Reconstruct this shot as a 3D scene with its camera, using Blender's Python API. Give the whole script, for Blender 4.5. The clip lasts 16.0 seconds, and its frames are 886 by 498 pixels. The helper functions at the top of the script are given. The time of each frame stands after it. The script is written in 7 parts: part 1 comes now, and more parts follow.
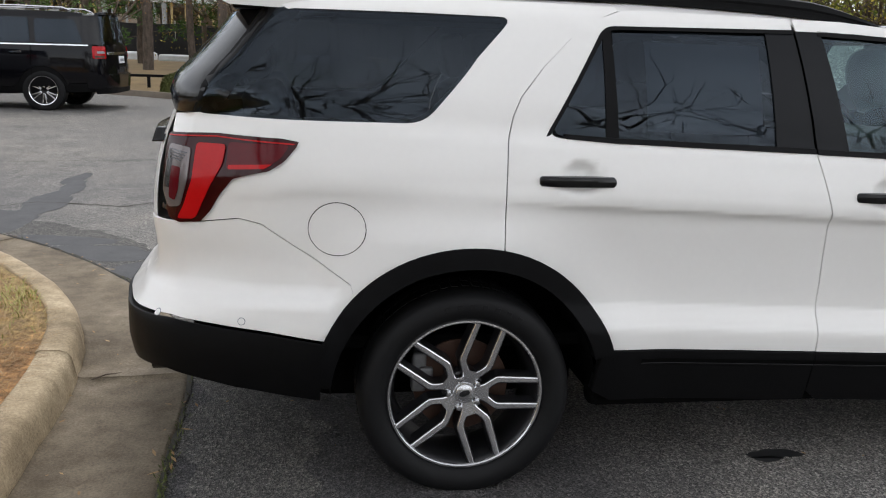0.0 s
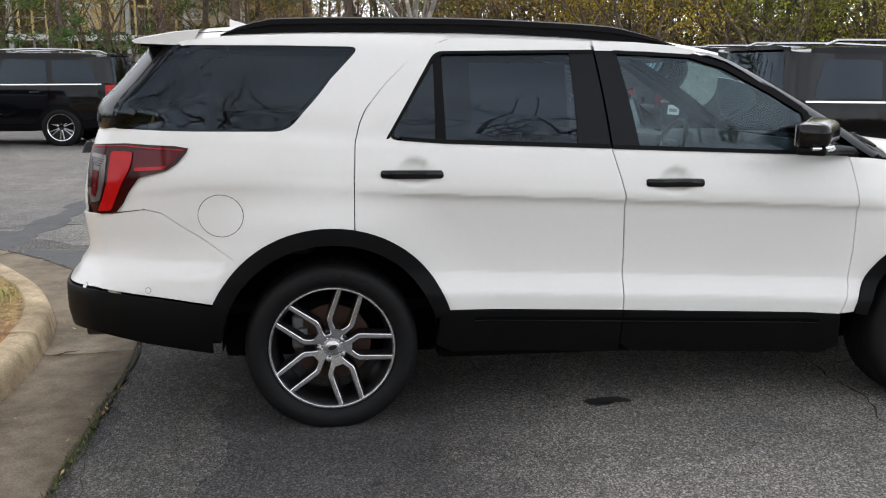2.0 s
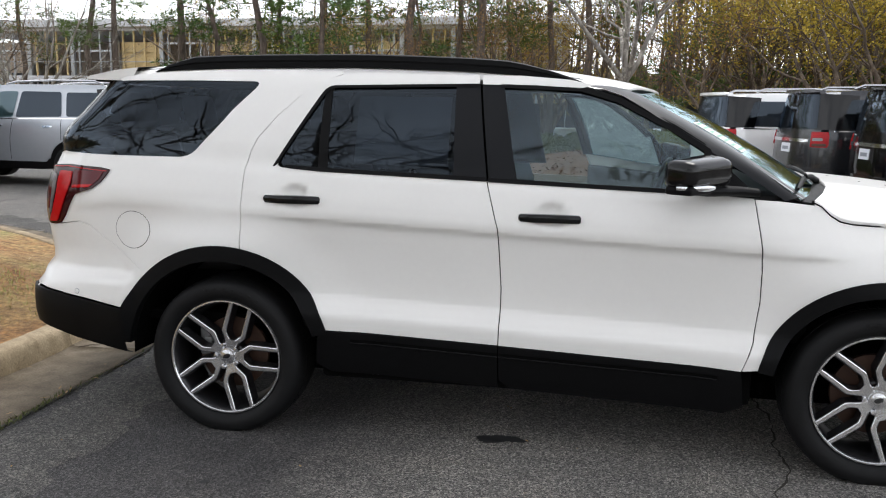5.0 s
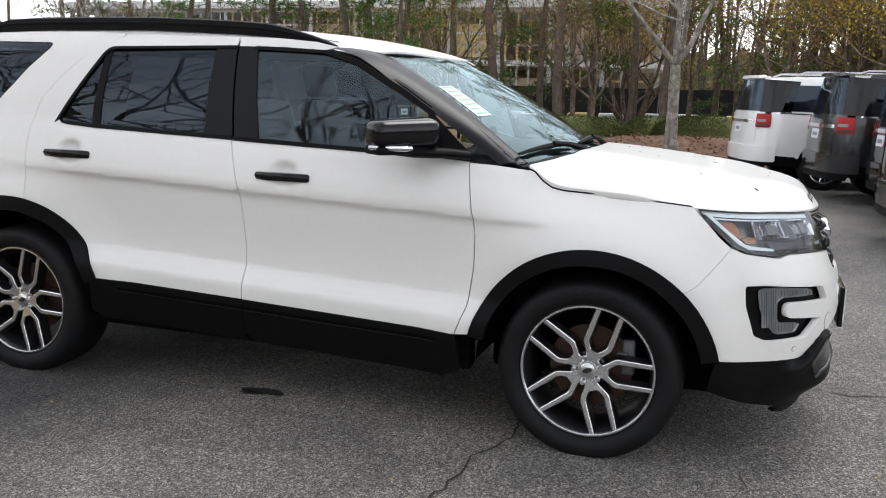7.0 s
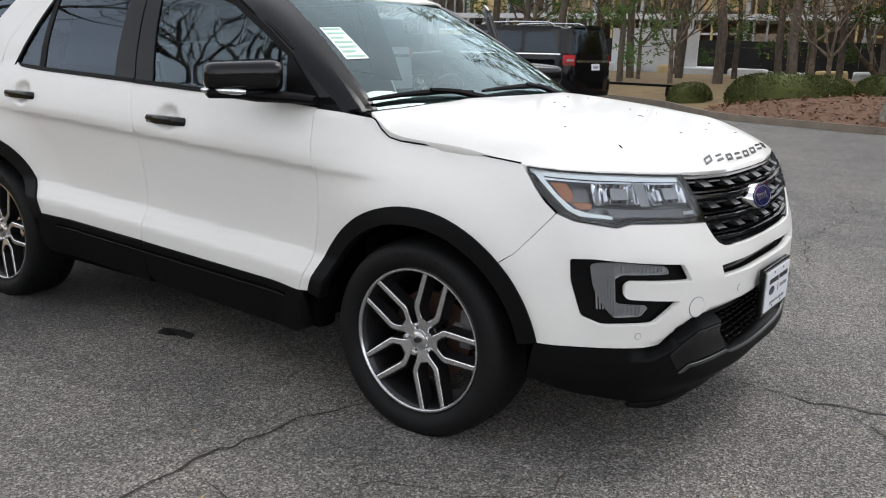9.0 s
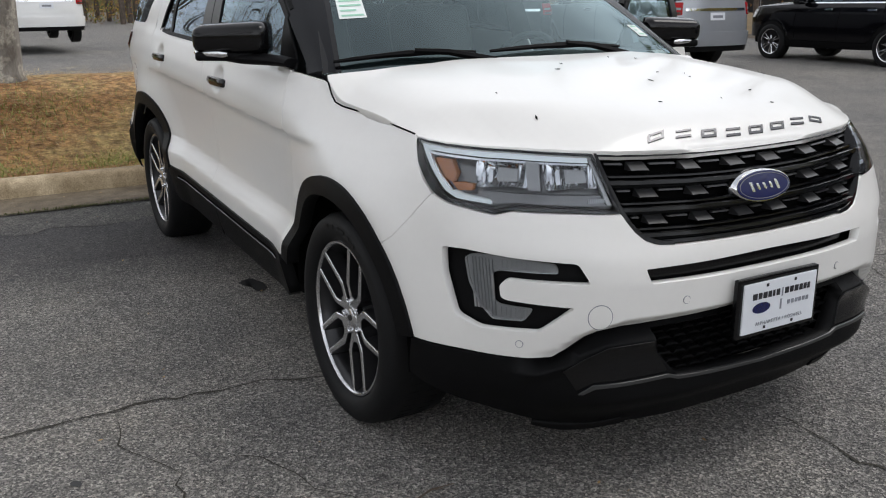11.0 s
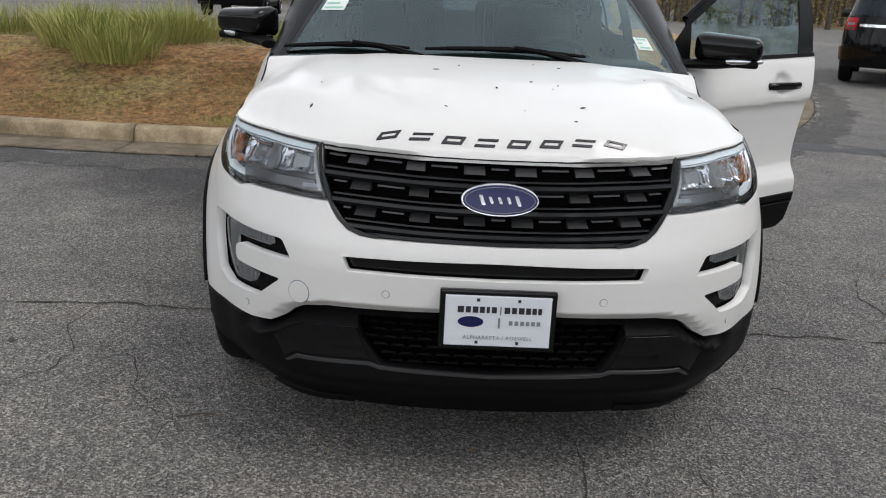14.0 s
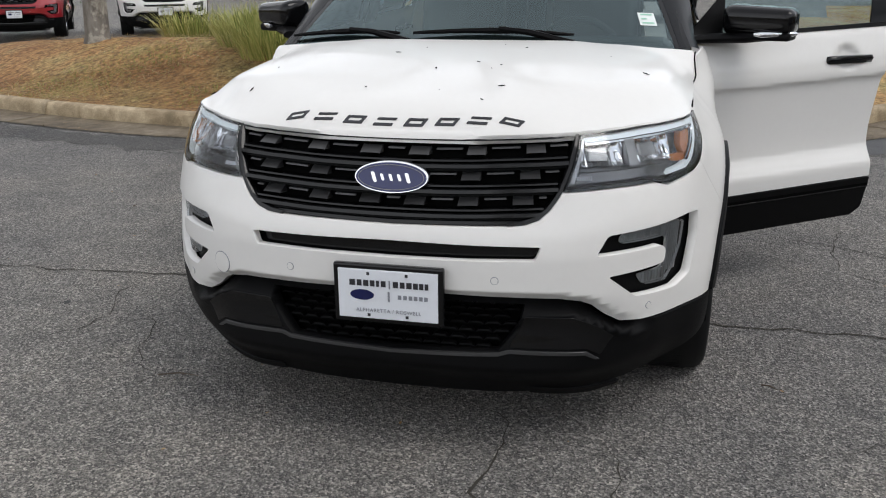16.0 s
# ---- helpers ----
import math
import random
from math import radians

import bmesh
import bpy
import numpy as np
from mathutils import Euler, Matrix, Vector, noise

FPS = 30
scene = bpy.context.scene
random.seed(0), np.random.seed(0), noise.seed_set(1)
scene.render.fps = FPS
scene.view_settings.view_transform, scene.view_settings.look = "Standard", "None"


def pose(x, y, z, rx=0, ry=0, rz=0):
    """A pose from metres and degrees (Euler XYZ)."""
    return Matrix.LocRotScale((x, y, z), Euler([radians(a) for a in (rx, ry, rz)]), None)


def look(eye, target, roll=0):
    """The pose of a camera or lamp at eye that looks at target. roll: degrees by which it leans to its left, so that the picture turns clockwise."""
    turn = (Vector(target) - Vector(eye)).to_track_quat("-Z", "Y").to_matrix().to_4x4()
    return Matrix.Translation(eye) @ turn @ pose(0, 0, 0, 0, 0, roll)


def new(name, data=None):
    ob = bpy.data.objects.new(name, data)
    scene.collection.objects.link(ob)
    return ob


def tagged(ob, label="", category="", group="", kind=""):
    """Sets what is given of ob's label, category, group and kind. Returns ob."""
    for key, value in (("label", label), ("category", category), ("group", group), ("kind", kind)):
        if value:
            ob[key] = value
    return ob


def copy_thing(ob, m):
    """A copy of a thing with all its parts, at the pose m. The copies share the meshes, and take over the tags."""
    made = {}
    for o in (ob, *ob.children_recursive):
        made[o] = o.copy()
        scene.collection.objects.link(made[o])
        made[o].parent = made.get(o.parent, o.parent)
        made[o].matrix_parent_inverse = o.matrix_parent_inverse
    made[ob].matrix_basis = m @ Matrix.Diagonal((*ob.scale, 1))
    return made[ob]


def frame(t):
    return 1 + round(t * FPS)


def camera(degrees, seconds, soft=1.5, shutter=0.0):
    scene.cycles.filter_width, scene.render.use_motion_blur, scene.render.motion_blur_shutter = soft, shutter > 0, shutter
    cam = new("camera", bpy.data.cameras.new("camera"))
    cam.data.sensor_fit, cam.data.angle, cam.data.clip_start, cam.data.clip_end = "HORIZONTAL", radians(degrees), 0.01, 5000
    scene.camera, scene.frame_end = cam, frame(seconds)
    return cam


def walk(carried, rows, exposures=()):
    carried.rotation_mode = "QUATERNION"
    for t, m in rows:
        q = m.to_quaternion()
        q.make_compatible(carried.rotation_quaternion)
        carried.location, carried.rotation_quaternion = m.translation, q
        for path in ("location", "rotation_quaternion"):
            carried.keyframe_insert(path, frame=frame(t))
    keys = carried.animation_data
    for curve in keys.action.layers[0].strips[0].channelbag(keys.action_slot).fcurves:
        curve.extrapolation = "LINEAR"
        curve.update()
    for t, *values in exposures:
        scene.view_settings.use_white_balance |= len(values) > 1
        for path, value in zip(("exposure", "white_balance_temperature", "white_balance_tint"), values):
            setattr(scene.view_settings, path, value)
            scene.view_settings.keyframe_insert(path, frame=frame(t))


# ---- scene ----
cam = camera(53.4, 16.0, soft=1.1)
PATH = [
    (0, (-0.572, -3.801, 1.561), (-0.261, -1.879, 1.103), 2.1),
    (0.5, (-0.459, -4.125, 1.537), (-0.305, -2.175, 1.119), 1.4),
    (1, (-0.419, -4.372, 1.566), (-0.258, -2.42, 1.16), 0.7),
    (1.5, (-0.334, -4.535, 1.58), (-0.09, -2.589, 1.189), 0.4),
    (2, (0.005, -4.679, 1.549), (0.248, -2.734, 1.153), 0.3),
    (2.5, (0.319, -4.729, 1.53), (0.462, -2.766, 1.179), -0.1),
    (3, (0.655, -4.716, 1.555), (0.668, -2.739, 1.25), -0.4),
    (3.2, (0.778, -4.746, 1.544), (0.734, -2.769, 1.241), -0.6),
    (5.3, (1.989, -4.733, 1.523), (1.599, -2.797, 1.206), 0.9),
    (5.5, (2.158, -4.694, 1.494), (1.769, -2.759, 1.174), 1.1),
    (6, (2.568, -4.551, 1.489), (2.152, -2.62, 1.172), 1.7),
    (6.5, (3.013, -4.486, 1.486), (2.473, -2.59, 1.149), 1.4),
    (7, (3.399, -4.411, 1.46), (2.773, -2.545, 1.109), 1.6),
    (7.5, (3.763, -4.196, 1.479), (2.999, -2.384, 1.112), 1.6),
    (8, (4.144, -4.056, 1.485), (3.248, -2.311, 1.096), 1.3),
    (8.5, (4.457, -3.807, 1.46), (3.444, -2.13, 1.062), 1.2),
    (9, (4.722, -3.45, 1.438), (3.606, -1.855, 0.981), 1.6),
    (9.2, (4.851, -3.337, 1.449), (3.682, -1.783, 0.981), 1.7),
    (11.3, (5.638, -1.865, 1.448), (3.916, -1.018, 0.882), -0.3),
    (11.5, (5.693, -1.712, 1.462), (3.945, -0.924, 0.892), -0.0),
    (12, (5.938, -1.409, 1.475), (4.129, -0.751, 0.932), 1.0),
    (12.5, (6.078, -1.124, 1.466), (4.236, -0.563, 0.925), 2.6),
    (13, (6.1, -0.794, 1.474), (4.221, -0.378, 0.928), 3.0),
    (13.5, (6.198, -0.486, 1.478), (4.292, -0.25, 0.919), 3.2),
    (14, (6.301, -0.228, 1.492), (4.386, -0.176, 0.917), 2.8),
    (14.5, (6.277, 0.032, 1.479), (4.368, -0.073, 0.891), 3.4),
    (15, (6.302, 0.29, 1.51), (4.413, 0.021, 0.911), 2.5),
    (15.5, (6.342, 0.576, 1.509), (4.481, 0.17, 0.897), 0.6),
    (16, (6.264, 0.768, 1.483), (4.413, 0.31, 0.881), -0.5),
]
walk(cam, [(t, look(eye, target, roll)) for t, eye, target, roll in PATH], exposures=((0, 1.03), (2.0, 1.10), (3.2, 1.12), (5.3, 1.07), (9.2, .90), (11.3, .58), (16, .60)))

# ---- light ----
SUN_DIR = Vector((0.16, 0.52, 0.84)).normalized()   # towards the sun
world = bpy.data.worlds.new("overcast_sky")
scene.world = world
world.use_nodes = True
wn = world.node_tree
bg = wn.nodes["Background"]
sky = wn.nodes.new("ShaderNodeTexSky")
sky.sky_type, sky.sun_disc = "NISHITA", False
sky.sun_elevation = math.asin(SUN_DIR.z)
sky.sun_rotation = math.atan2(SUN_DIR.x, SUN_DIR.y)
geo = wn.nodes.new("ShaderNodeTexCoord")
cl = wn.nodes.new("ShaderNodeTexNoise")
cl.inputs["Scale"].default_value, cl.inputs["Detail"].default_value, cl.inputs["Roughness"].default_value = 2.2, 6.0, 0.55
cr = wn.nodes.new("ShaderNodeValToRGB")
cr.color_ramp.elements[0].position, cr.color_ramp.elements[0].color = 0.30, (4.35, 4.5, 4.8, 1)
cr.color_ramp.elements[1].position, cr.color_ramp.elements[1].color = 0.72, (8.6, 8.7, 8.85, 1)
mixer = wn.nodes.new("ShaderNodeMix")
mixer.data_type = "RGBA"
mixer.inputs[0].default_value = 0.86
wn.links.new(geo.outputs["Generated"], cl.inputs["Vector"])
wn.links.new(cl.outputs["Fac"], cr.inputs["Fac"])
wn.links.new(sky.outputs["Color"], mixer.inputs[6])
wn.links.new(cr.outputs["Color"], mixer.inputs[7])
# the cloud is thinner and brighter towards the horizon
axes = wn.nodes.new("ShaderNodeSeparateXYZ")
thin = wn.nodes.new("ShaderNodeValToRGB")
thin.color_ramp.elements[0].position, thin.color_ramp.elements[0].color = 0.0, (1.44, 1.44, 1.44, 1)
thin.color_ramp.elements[1].position, thin.color_ramp.elements[1].color = 1.0, (0.46, 0.46, 0.47, 1)
cover = wn.nodes.new("ShaderNodeMix")
cover.data_type, cover.blend_type = "RGBA", "MULTIPLY"
cover.inputs[0].default_value = 1.0
wn.links.new(geo.outputs["Generated"], axes.inputs[0])
wn.links.new(axes.outputs["Z"], thin.inputs["Fac"])
wn.links.new(mixer.outputs[2], cover.inputs[6])
wn.links.new(thin.outputs["Color"], cover.inputs[7])
wn.links.new(cover.outputs[2], bg.inputs["Color"])
bg.inputs["Strength"].default_value = 0.142
sun = new("sun", bpy.data.lights.new("sun", "SUN"))
sun.data.energy, sun.data.angle, sun.data.color = 0.8, radians(30), (1.0, 0.975, 0.94)
sun.matrix_world = look(SUN_DIR * 40, (0, 0, 0))


# ---- materials ----
def nodes_of(name):
    m = bpy.data.materials.new(name)
    m.use_nodes = True
    nt = m.node_tree
    return m, nt, nt.nodes["Principled BSDF"]


def link(nt, a, i, b, j):
    nt.links.new(a.outputs[i], b.inputs[j])


def noise_node(nt, scale, detail=4.0, rough=0.55, coord="Object", stretch=None):
    tc = nt.nodes.new("ShaderNodeTexCoord")
    n = nt.nodes.new("ShaderNodeTexNoise")
    n.inputs["Scale"].default_value, n.inputs["Detail"].default_value, n.inputs["Roughness"].default_value = scale, detail, rough
    if stretch:
        mp = nt.nodes.new("ShaderNodeMapping")
        mp.inputs["Scale"].default_value = stretch
        link(nt, tc, coord, mp, "Vector"), link(nt, mp, "Vector", n, "Vector")
    else:
        link(nt, tc, coord, n, "Vector")
    return n


def ramp(nt, src, out, stops):
    r = nt.nodes.new("ShaderNodeValToRGB")
    e = r.color_ramp.elements
    while len(e) < len(stops):
        e.new(0.5)
    for el, (p, c) in zip(e, stops):
        el.position, el.color = p, (*c, 1) if len(c) == 3 else c
    link(nt, src, out, r, "Fac")
    return r


def mixed(nt, fac, a, b, blend="MIX"):
    m = nt.nodes.new("ShaderNodeMix")
    m.data_type, m.blend_type = "RGBA", blend
    for sock, v in ((m.inputs[0], fac), (m.inputs[6], a), (m.inputs[7], b)):
        if isinstance(v, tuple) and not hasattr(v[0], "outputs"):
            sock.default_value = (*v, 1) if len(v) == 3 else v
        elif isinstance(v, (int, float)):
            sock.default_value = v
        else:
            nt.links.new(v[0].outputs[v[1]], sock)
    return m


def bump(nt, bsdf, src, out, strength, dist):
    b = nt.nodes.new("ShaderNodeBump")
    b.inputs["Strength"].default_value, b.inputs["Distance"].default_value = strength, dist
    link(nt, src, out, b, "Height"), link(nt, b, "Normal", bsdf, "Normal")
    return b


def plain(name, color, rough=0.5, metal=0.0, coat=0.0, vary=0.12, scale=6.0, bumps=0.0, bscale=200.0, spec=0.5, shine=.03):
    """A surface with some change of tone at two scales, and fine relief where asked."""
    m, nt, b = nodes_of(name)
    n1, n2 = noise_node(nt, scale, 3), noise_node(nt, scale * 14, 4)
    lo, hi = tuple(c * (1 - vary) for c in color), tuple(min(1, c * (1 + vary)) for c in color)
    mx = mixed(nt, 0.5, (n1, "Fac"), (n2, "Fac"))
    r = ramp(nt, mx, 2, [(0.3, lo), (0.7, hi)])
    link(nt, r, "Color", b, "Base Color")
    b.inputs["Roughness"].default_value, b.inputs["Metallic"].default_value = rough, metal
    b.inputs["Coat Weight"].default_value, b.inputs["Coat Roughness"].default_value = coat, shine
    b.inputs["Specular IOR Level"].default_value = spec
    if bumps:
        bump(nt, b, noise_node(nt, bscale, 3), "Fac", bumps, 0.002)
    return m


def glazing(name, tint, rough=0.0, ior=1.5, sheen=(1, 1, 1)):
    m, nt, b = nodes_of(name)
    nt.nodes.remove(b)
    out = nt.nodes["Material Output"]
    f, t, g, mx = (nt.nodes.new(k) for k in ("ShaderNodeFresnel", "ShaderNodeBsdfTransparent", "ShaderNodeBsdfGlossy", "ShaderNodeMixShader"))
    f.inputs["IOR"].default_value = ior
    t.inputs["Color"].default_value = (*tint, 1)
    g.inputs["Roughness"].default_value = rough
    g.inputs["Color"].default_value = (*sheen, 1)
    link(nt, f, 0, mx, 0), link(nt, t, 0, mx, 1), link(nt, g, 0, mx, 2), link(nt, mx, 0, out, 0)
    return m


PAINT = plain("pearl_white_paint", (0.735, 0.72, 0.695), 0.40, 0.0, 0.45, 0.015, 3.0, shine=.09)
TRIM = plain("black_plastic", (0.0036, 0.0036, 0.004), 0.50, 0, 0, 0.2, 30, 0.15, 900, 0.10)
GLOSS = plain("gloss_black", (0.004, 0.004, 0.0045), 0.12, 0, 0.08, 0.1, spec=0.28)
TYRE = plain("tyre_rubber", (0.007, 0.007, 0.0075), 0.6, 0, 0, 0.25, 12, 0.2, 300, 0.18)
ALLOY = plain("machined_alloy", (0.62, 0.62, 0.63), 0.24, 0.92, 0, 0.06, 20)
DARKALLOY = plain("dark_alloy", (0.022, 0.022, 0.024), 0.35, 0.5, 0.2, 0.15, 20)
CHROME = plain("chrome", (0.75, 0.76, 0.78), 0.08, 1.0, 0, 0.02)
PILLAR = plain("satin_pillar_black", (0.005, 0.0055, 0.007), 0.30, 0, 0.0, 0.1, 20, spec=0.16)
SATIN = plain("satin_black", (0.030, 0.030, 0.031), 0.30, 0.0, 0.15, 0.1, 20)
FOGGREY = plain("fog_lens_grey", (0.36, 0.362, 0.365), 0.3, 0.4, 0.2, 0.12, 40)
DARKCHROME = plain("dark_chrome", (0.10, 0.10, 0.105), 0.22, 1.0, 0, 0.05)
RUST = plain("rusty_disc", (0.065, 0.033, 0.022), 0.55, 0.4, 0, 0.3, 25)
UNDER = plain("underbody", (0.003, 0.003, 0.003), 0.95, 0, 0, 0.2, spec=0.04)
REDLENS = plain("red_lens", (0.42, 0.004, 0.006), 0.10, 0, 0.0, 0.08, 60, spec=0.22)
MIDRED = plain("mid_red_lens", (0.085, 0.001, 0.004), 0.10, 0, 0.0, 0.1, 60, spec=0.22)
DEEPRED = plain("deep_red_lens", (0.028, 0.0008, 0.002), 0.08, 0, 0.0, 0.1, 60, spec=0.25)
SMOKE = plain("smoke_lens", (0.13, 0.11, 0.11), 0.15, 0.3, 0.2, 0.15, 60)
AMBER = plain("amber_reflector", (0.44, 0.145, 0.035), 0.2, 0, 0.8, 0.15, 60)
LAMPBOWL = plain("lamp_bowl", (0.15, 0.15, 0.152), 0.24, 0.6, 0.3, 0.15, 40)
SILVERGREY = plain("cast_grey", (0.20, 0.20, 0.205), 0.5, 0.4, 0, 0.15, 30)
RUBY = plain("ruby_lens", (0.33, 0.004, 0.008), 0.12, 0, 0.0, 0.15, 40, spec=0.25)
LAMPGREY = plain("lamp_housing", (0.36, 0.36, 0.362), 0.22, 0.65, 0.3, 0.12, 40)
PAPER = plain("paper", (0.72, 0.76, 0.74), 0.6, 0, 0, 0.05, 60)
PALEGREEN = plain("pale_green_print", (0.30, 0.55, 0.42), 0.6, 0, 0, 0.1, 60)
INK = plain("ink", (0.02, 0.02, 0.025), 0.5, 0, 0, 0.1)
GREYINK = plain("grey_ink", (0.22, 0.23, 0.26), 0.5, 0, 0, 0.1)
PLATEWHITE = plain("plate_white", (0.72, 0.74, 0.78), 0.35, 0, 0.2, 0.03)
BADGEBLUE = plain("badge_blue", (0.006, 0.010, 0.075), 0.18, 0.1, 0.25, 0.15, 20)
SEATMAT = plain("seat_leather", (0.03, 0.03, 0.032), 0.5, 0, 0, 0.2, 20)
CABIN = plain("cabin_plastic", (0.05, 0.05, 0.053), 0.6, 0, 0, 0.2)
TINT = glazing("privacy_glass", (0.13, 0.145, 0.17), 0.0, 1.46, (0.72, 0.85, 1.0))
CLEAR = glazing("green_glass", (0.42, 0.54, 0.525), 0.0, 1.62, (0.72, 0.88, 1.0))
SCREEN = glazing("windscreen_glass", (0.56, 0.70, 0.70), 0.0, 2.0, (0.78, 0.97, 1.0))
LENS = glazing("clear_lens", (0.86, 0.88, 0.90), 0.0, 1.45)
GLOW, _nt, _b = nodes_of("light_guide")
_b.inputs["Base Color"].default_value = (0.85, 0.9, 0.92, 1)
_b.inputs["Roughness"].default_value = 0.25
_b.inputs["Emission Color"].default_value = (0.85, 0.95, 1.0, 1)
_b.inputs["Emission Strength"].default_value = 0.12


# ---- mesh tools ----
def finish(name, verts, faces, material, parent=None, label="", normals=None, smooth=True):
    me = bpy.data.meshes.new(name)
    me.from_pydata([tuple(map(float, v)) for v in verts], [], [tuple(map(int, f)) for f in faces])
    me.materials.append(material)
    me.polygons.foreach_set("use_smooth", [smooth] * len(me.polygons))
    if normals is not None:
        me.normals_split_custom_set_from_vertices([tuple(map(float, n)) for n in normals])
    ob = new(name, me)
    ob.parent = parent
    return tagged(ob, label)


def part(name, bm, material, parent, label="", sharp=None):
    """One bmesh as one mesh object under a thing or a part."""
    me = bpy.data.meshes.new(name)
    bmesh.ops.recalc_face_normals(bm, faces=bm.faces)
    if sharp is not None:
        for f in bm.faces:
            f.smooth = True
        for e in bm.edges:
            e.smooth = len(e.link_faces) == 2 and e.calc_face_angle(0) < radians(sharp)
    bm.to_mesh(me)
    bm.free()
    me.materials.append(material)
    ob = new(name, me)
    ob.parent = parent
    return tagged(ob, label)


def thing(name, label, category, group="", place=None):
    ob = new(name)
    ob.empty_display_size = 0.2
    if place is not None:
        ob.matrix_world = place
    return tagged(ob, label, category, group)


def rounded(points, r=0.0, n=5):
    """A closed outline with its corners filleted; a point may carry its own radius."""
    out, k = [], len(points)
    for i, p in enumerate(points):
        a, b, c = (np.array(points[j % k][:2], float) for j in (i - 1, i, i + 1))
        rad = p[2] if len(p) > 2 else r
        u, v = a - b, c - b
        lu, lv = np.linalg.norm(u), np.linalg.norm(v)
        d = min(rad, 0.45 * lu, 0.45 * lv)
        if d < 1e-4:
            out.append(tuple(b))
            continue
        for t in np.linspace(0, 1, n):
            out.append(tuple((1 - t) ** 2 * (b + u / lu * d) + 2 * t * (1 - t) * b + t * t * (b + v / lv * d)))
    return out


def densify(loop, step):
    out = []
    for a, b in zip(loop, loop[1:] + loop[:1]):
        n = max(1, int(math.ceil(math.hypot(b[0] - a[0], b[1] - a[1]) / step)))
        out += [(a[0] + (b[0] - a[0]) * i / n, a[1] + (b[1] - a[1]) * i / n) for i in range(n)]
    return out


def within(pts, loop):
    x, y = pts[:, 0], pts[:, 1]
    odd = np.zeros(len(pts), bool)
    for (ax, ay), (bx, by) in zip(loop, loop[1:] + loop[:1]):
        if ay != by:
            odd ^= ((ay > y) != (by > y)) & (x < (bx - ax) * (y - ay) / (by - ay) + ax)
    return odd


def far_from(pts, loop, gap):
    q = np.array(loop)
    return np.array([((q - p) ** 2).sum(1).min() > gap * gap for p in pts], bool) if len(pts) else np.zeros(0, bool)


def sheet(outer, holes, step, vstep=None):
    """Triangles that fill an outline with holes: places in two numbers, triangles, and the loops by index."""
    loops = [densify(lp, step * 0.7) for lp in [outer] + list(holes)]
    pts, edges, index = [], [], []
    for lp in loops:
        k = len(pts)
        pts += lp
        index.append(list(range(k, k + len(lp))))
        edges += [(k + i, k + (i + 1) % len(lp)) for i in range(len(lp))]
    o = np.array(loops[0])
    gx, gy = np.meshgrid(np.arange(o[:, 0].min(), o[:, 0].max(), step), np.arange(o[:, 1].min(), o[:, 1].max(), vstep or step))
    g = np.stack([gx.ravel(), gy.ravel()], 1)
    if len(g):
        g = g[within(g, loops[0])]
        for lp in loops[1:]:
            g = g[~within(g, lp)]
        for lp in loops:
            g = g[far_from(g, lp, step * 0.35)]
        pts += [tuple(p) for p in g]
    from_cdt = geometry.delaunay_2d_cdt([Vector(p) for p in pts], edges, [], 0, 1e-6)
    vs, fs, orig = np.array([(v.x, v.y) for v in from_cdt[0]]), [tuple(f) for f in from_cdt[2]], from_cdt[3]
    c = np.array([vs[list(f)].mean(0) for f in fs])
    keep = within(c, loops[0])
    for lp in loops[1:]:
        keep &= ~within(c, lp)
    back = {}
    for i, o_ in enumerate(orig):
        for j in o_:
            back[j] = i
    return vs, [f for f, k in zip(fs, keep) if k], [[back[i] for i in lp] for lp in index]


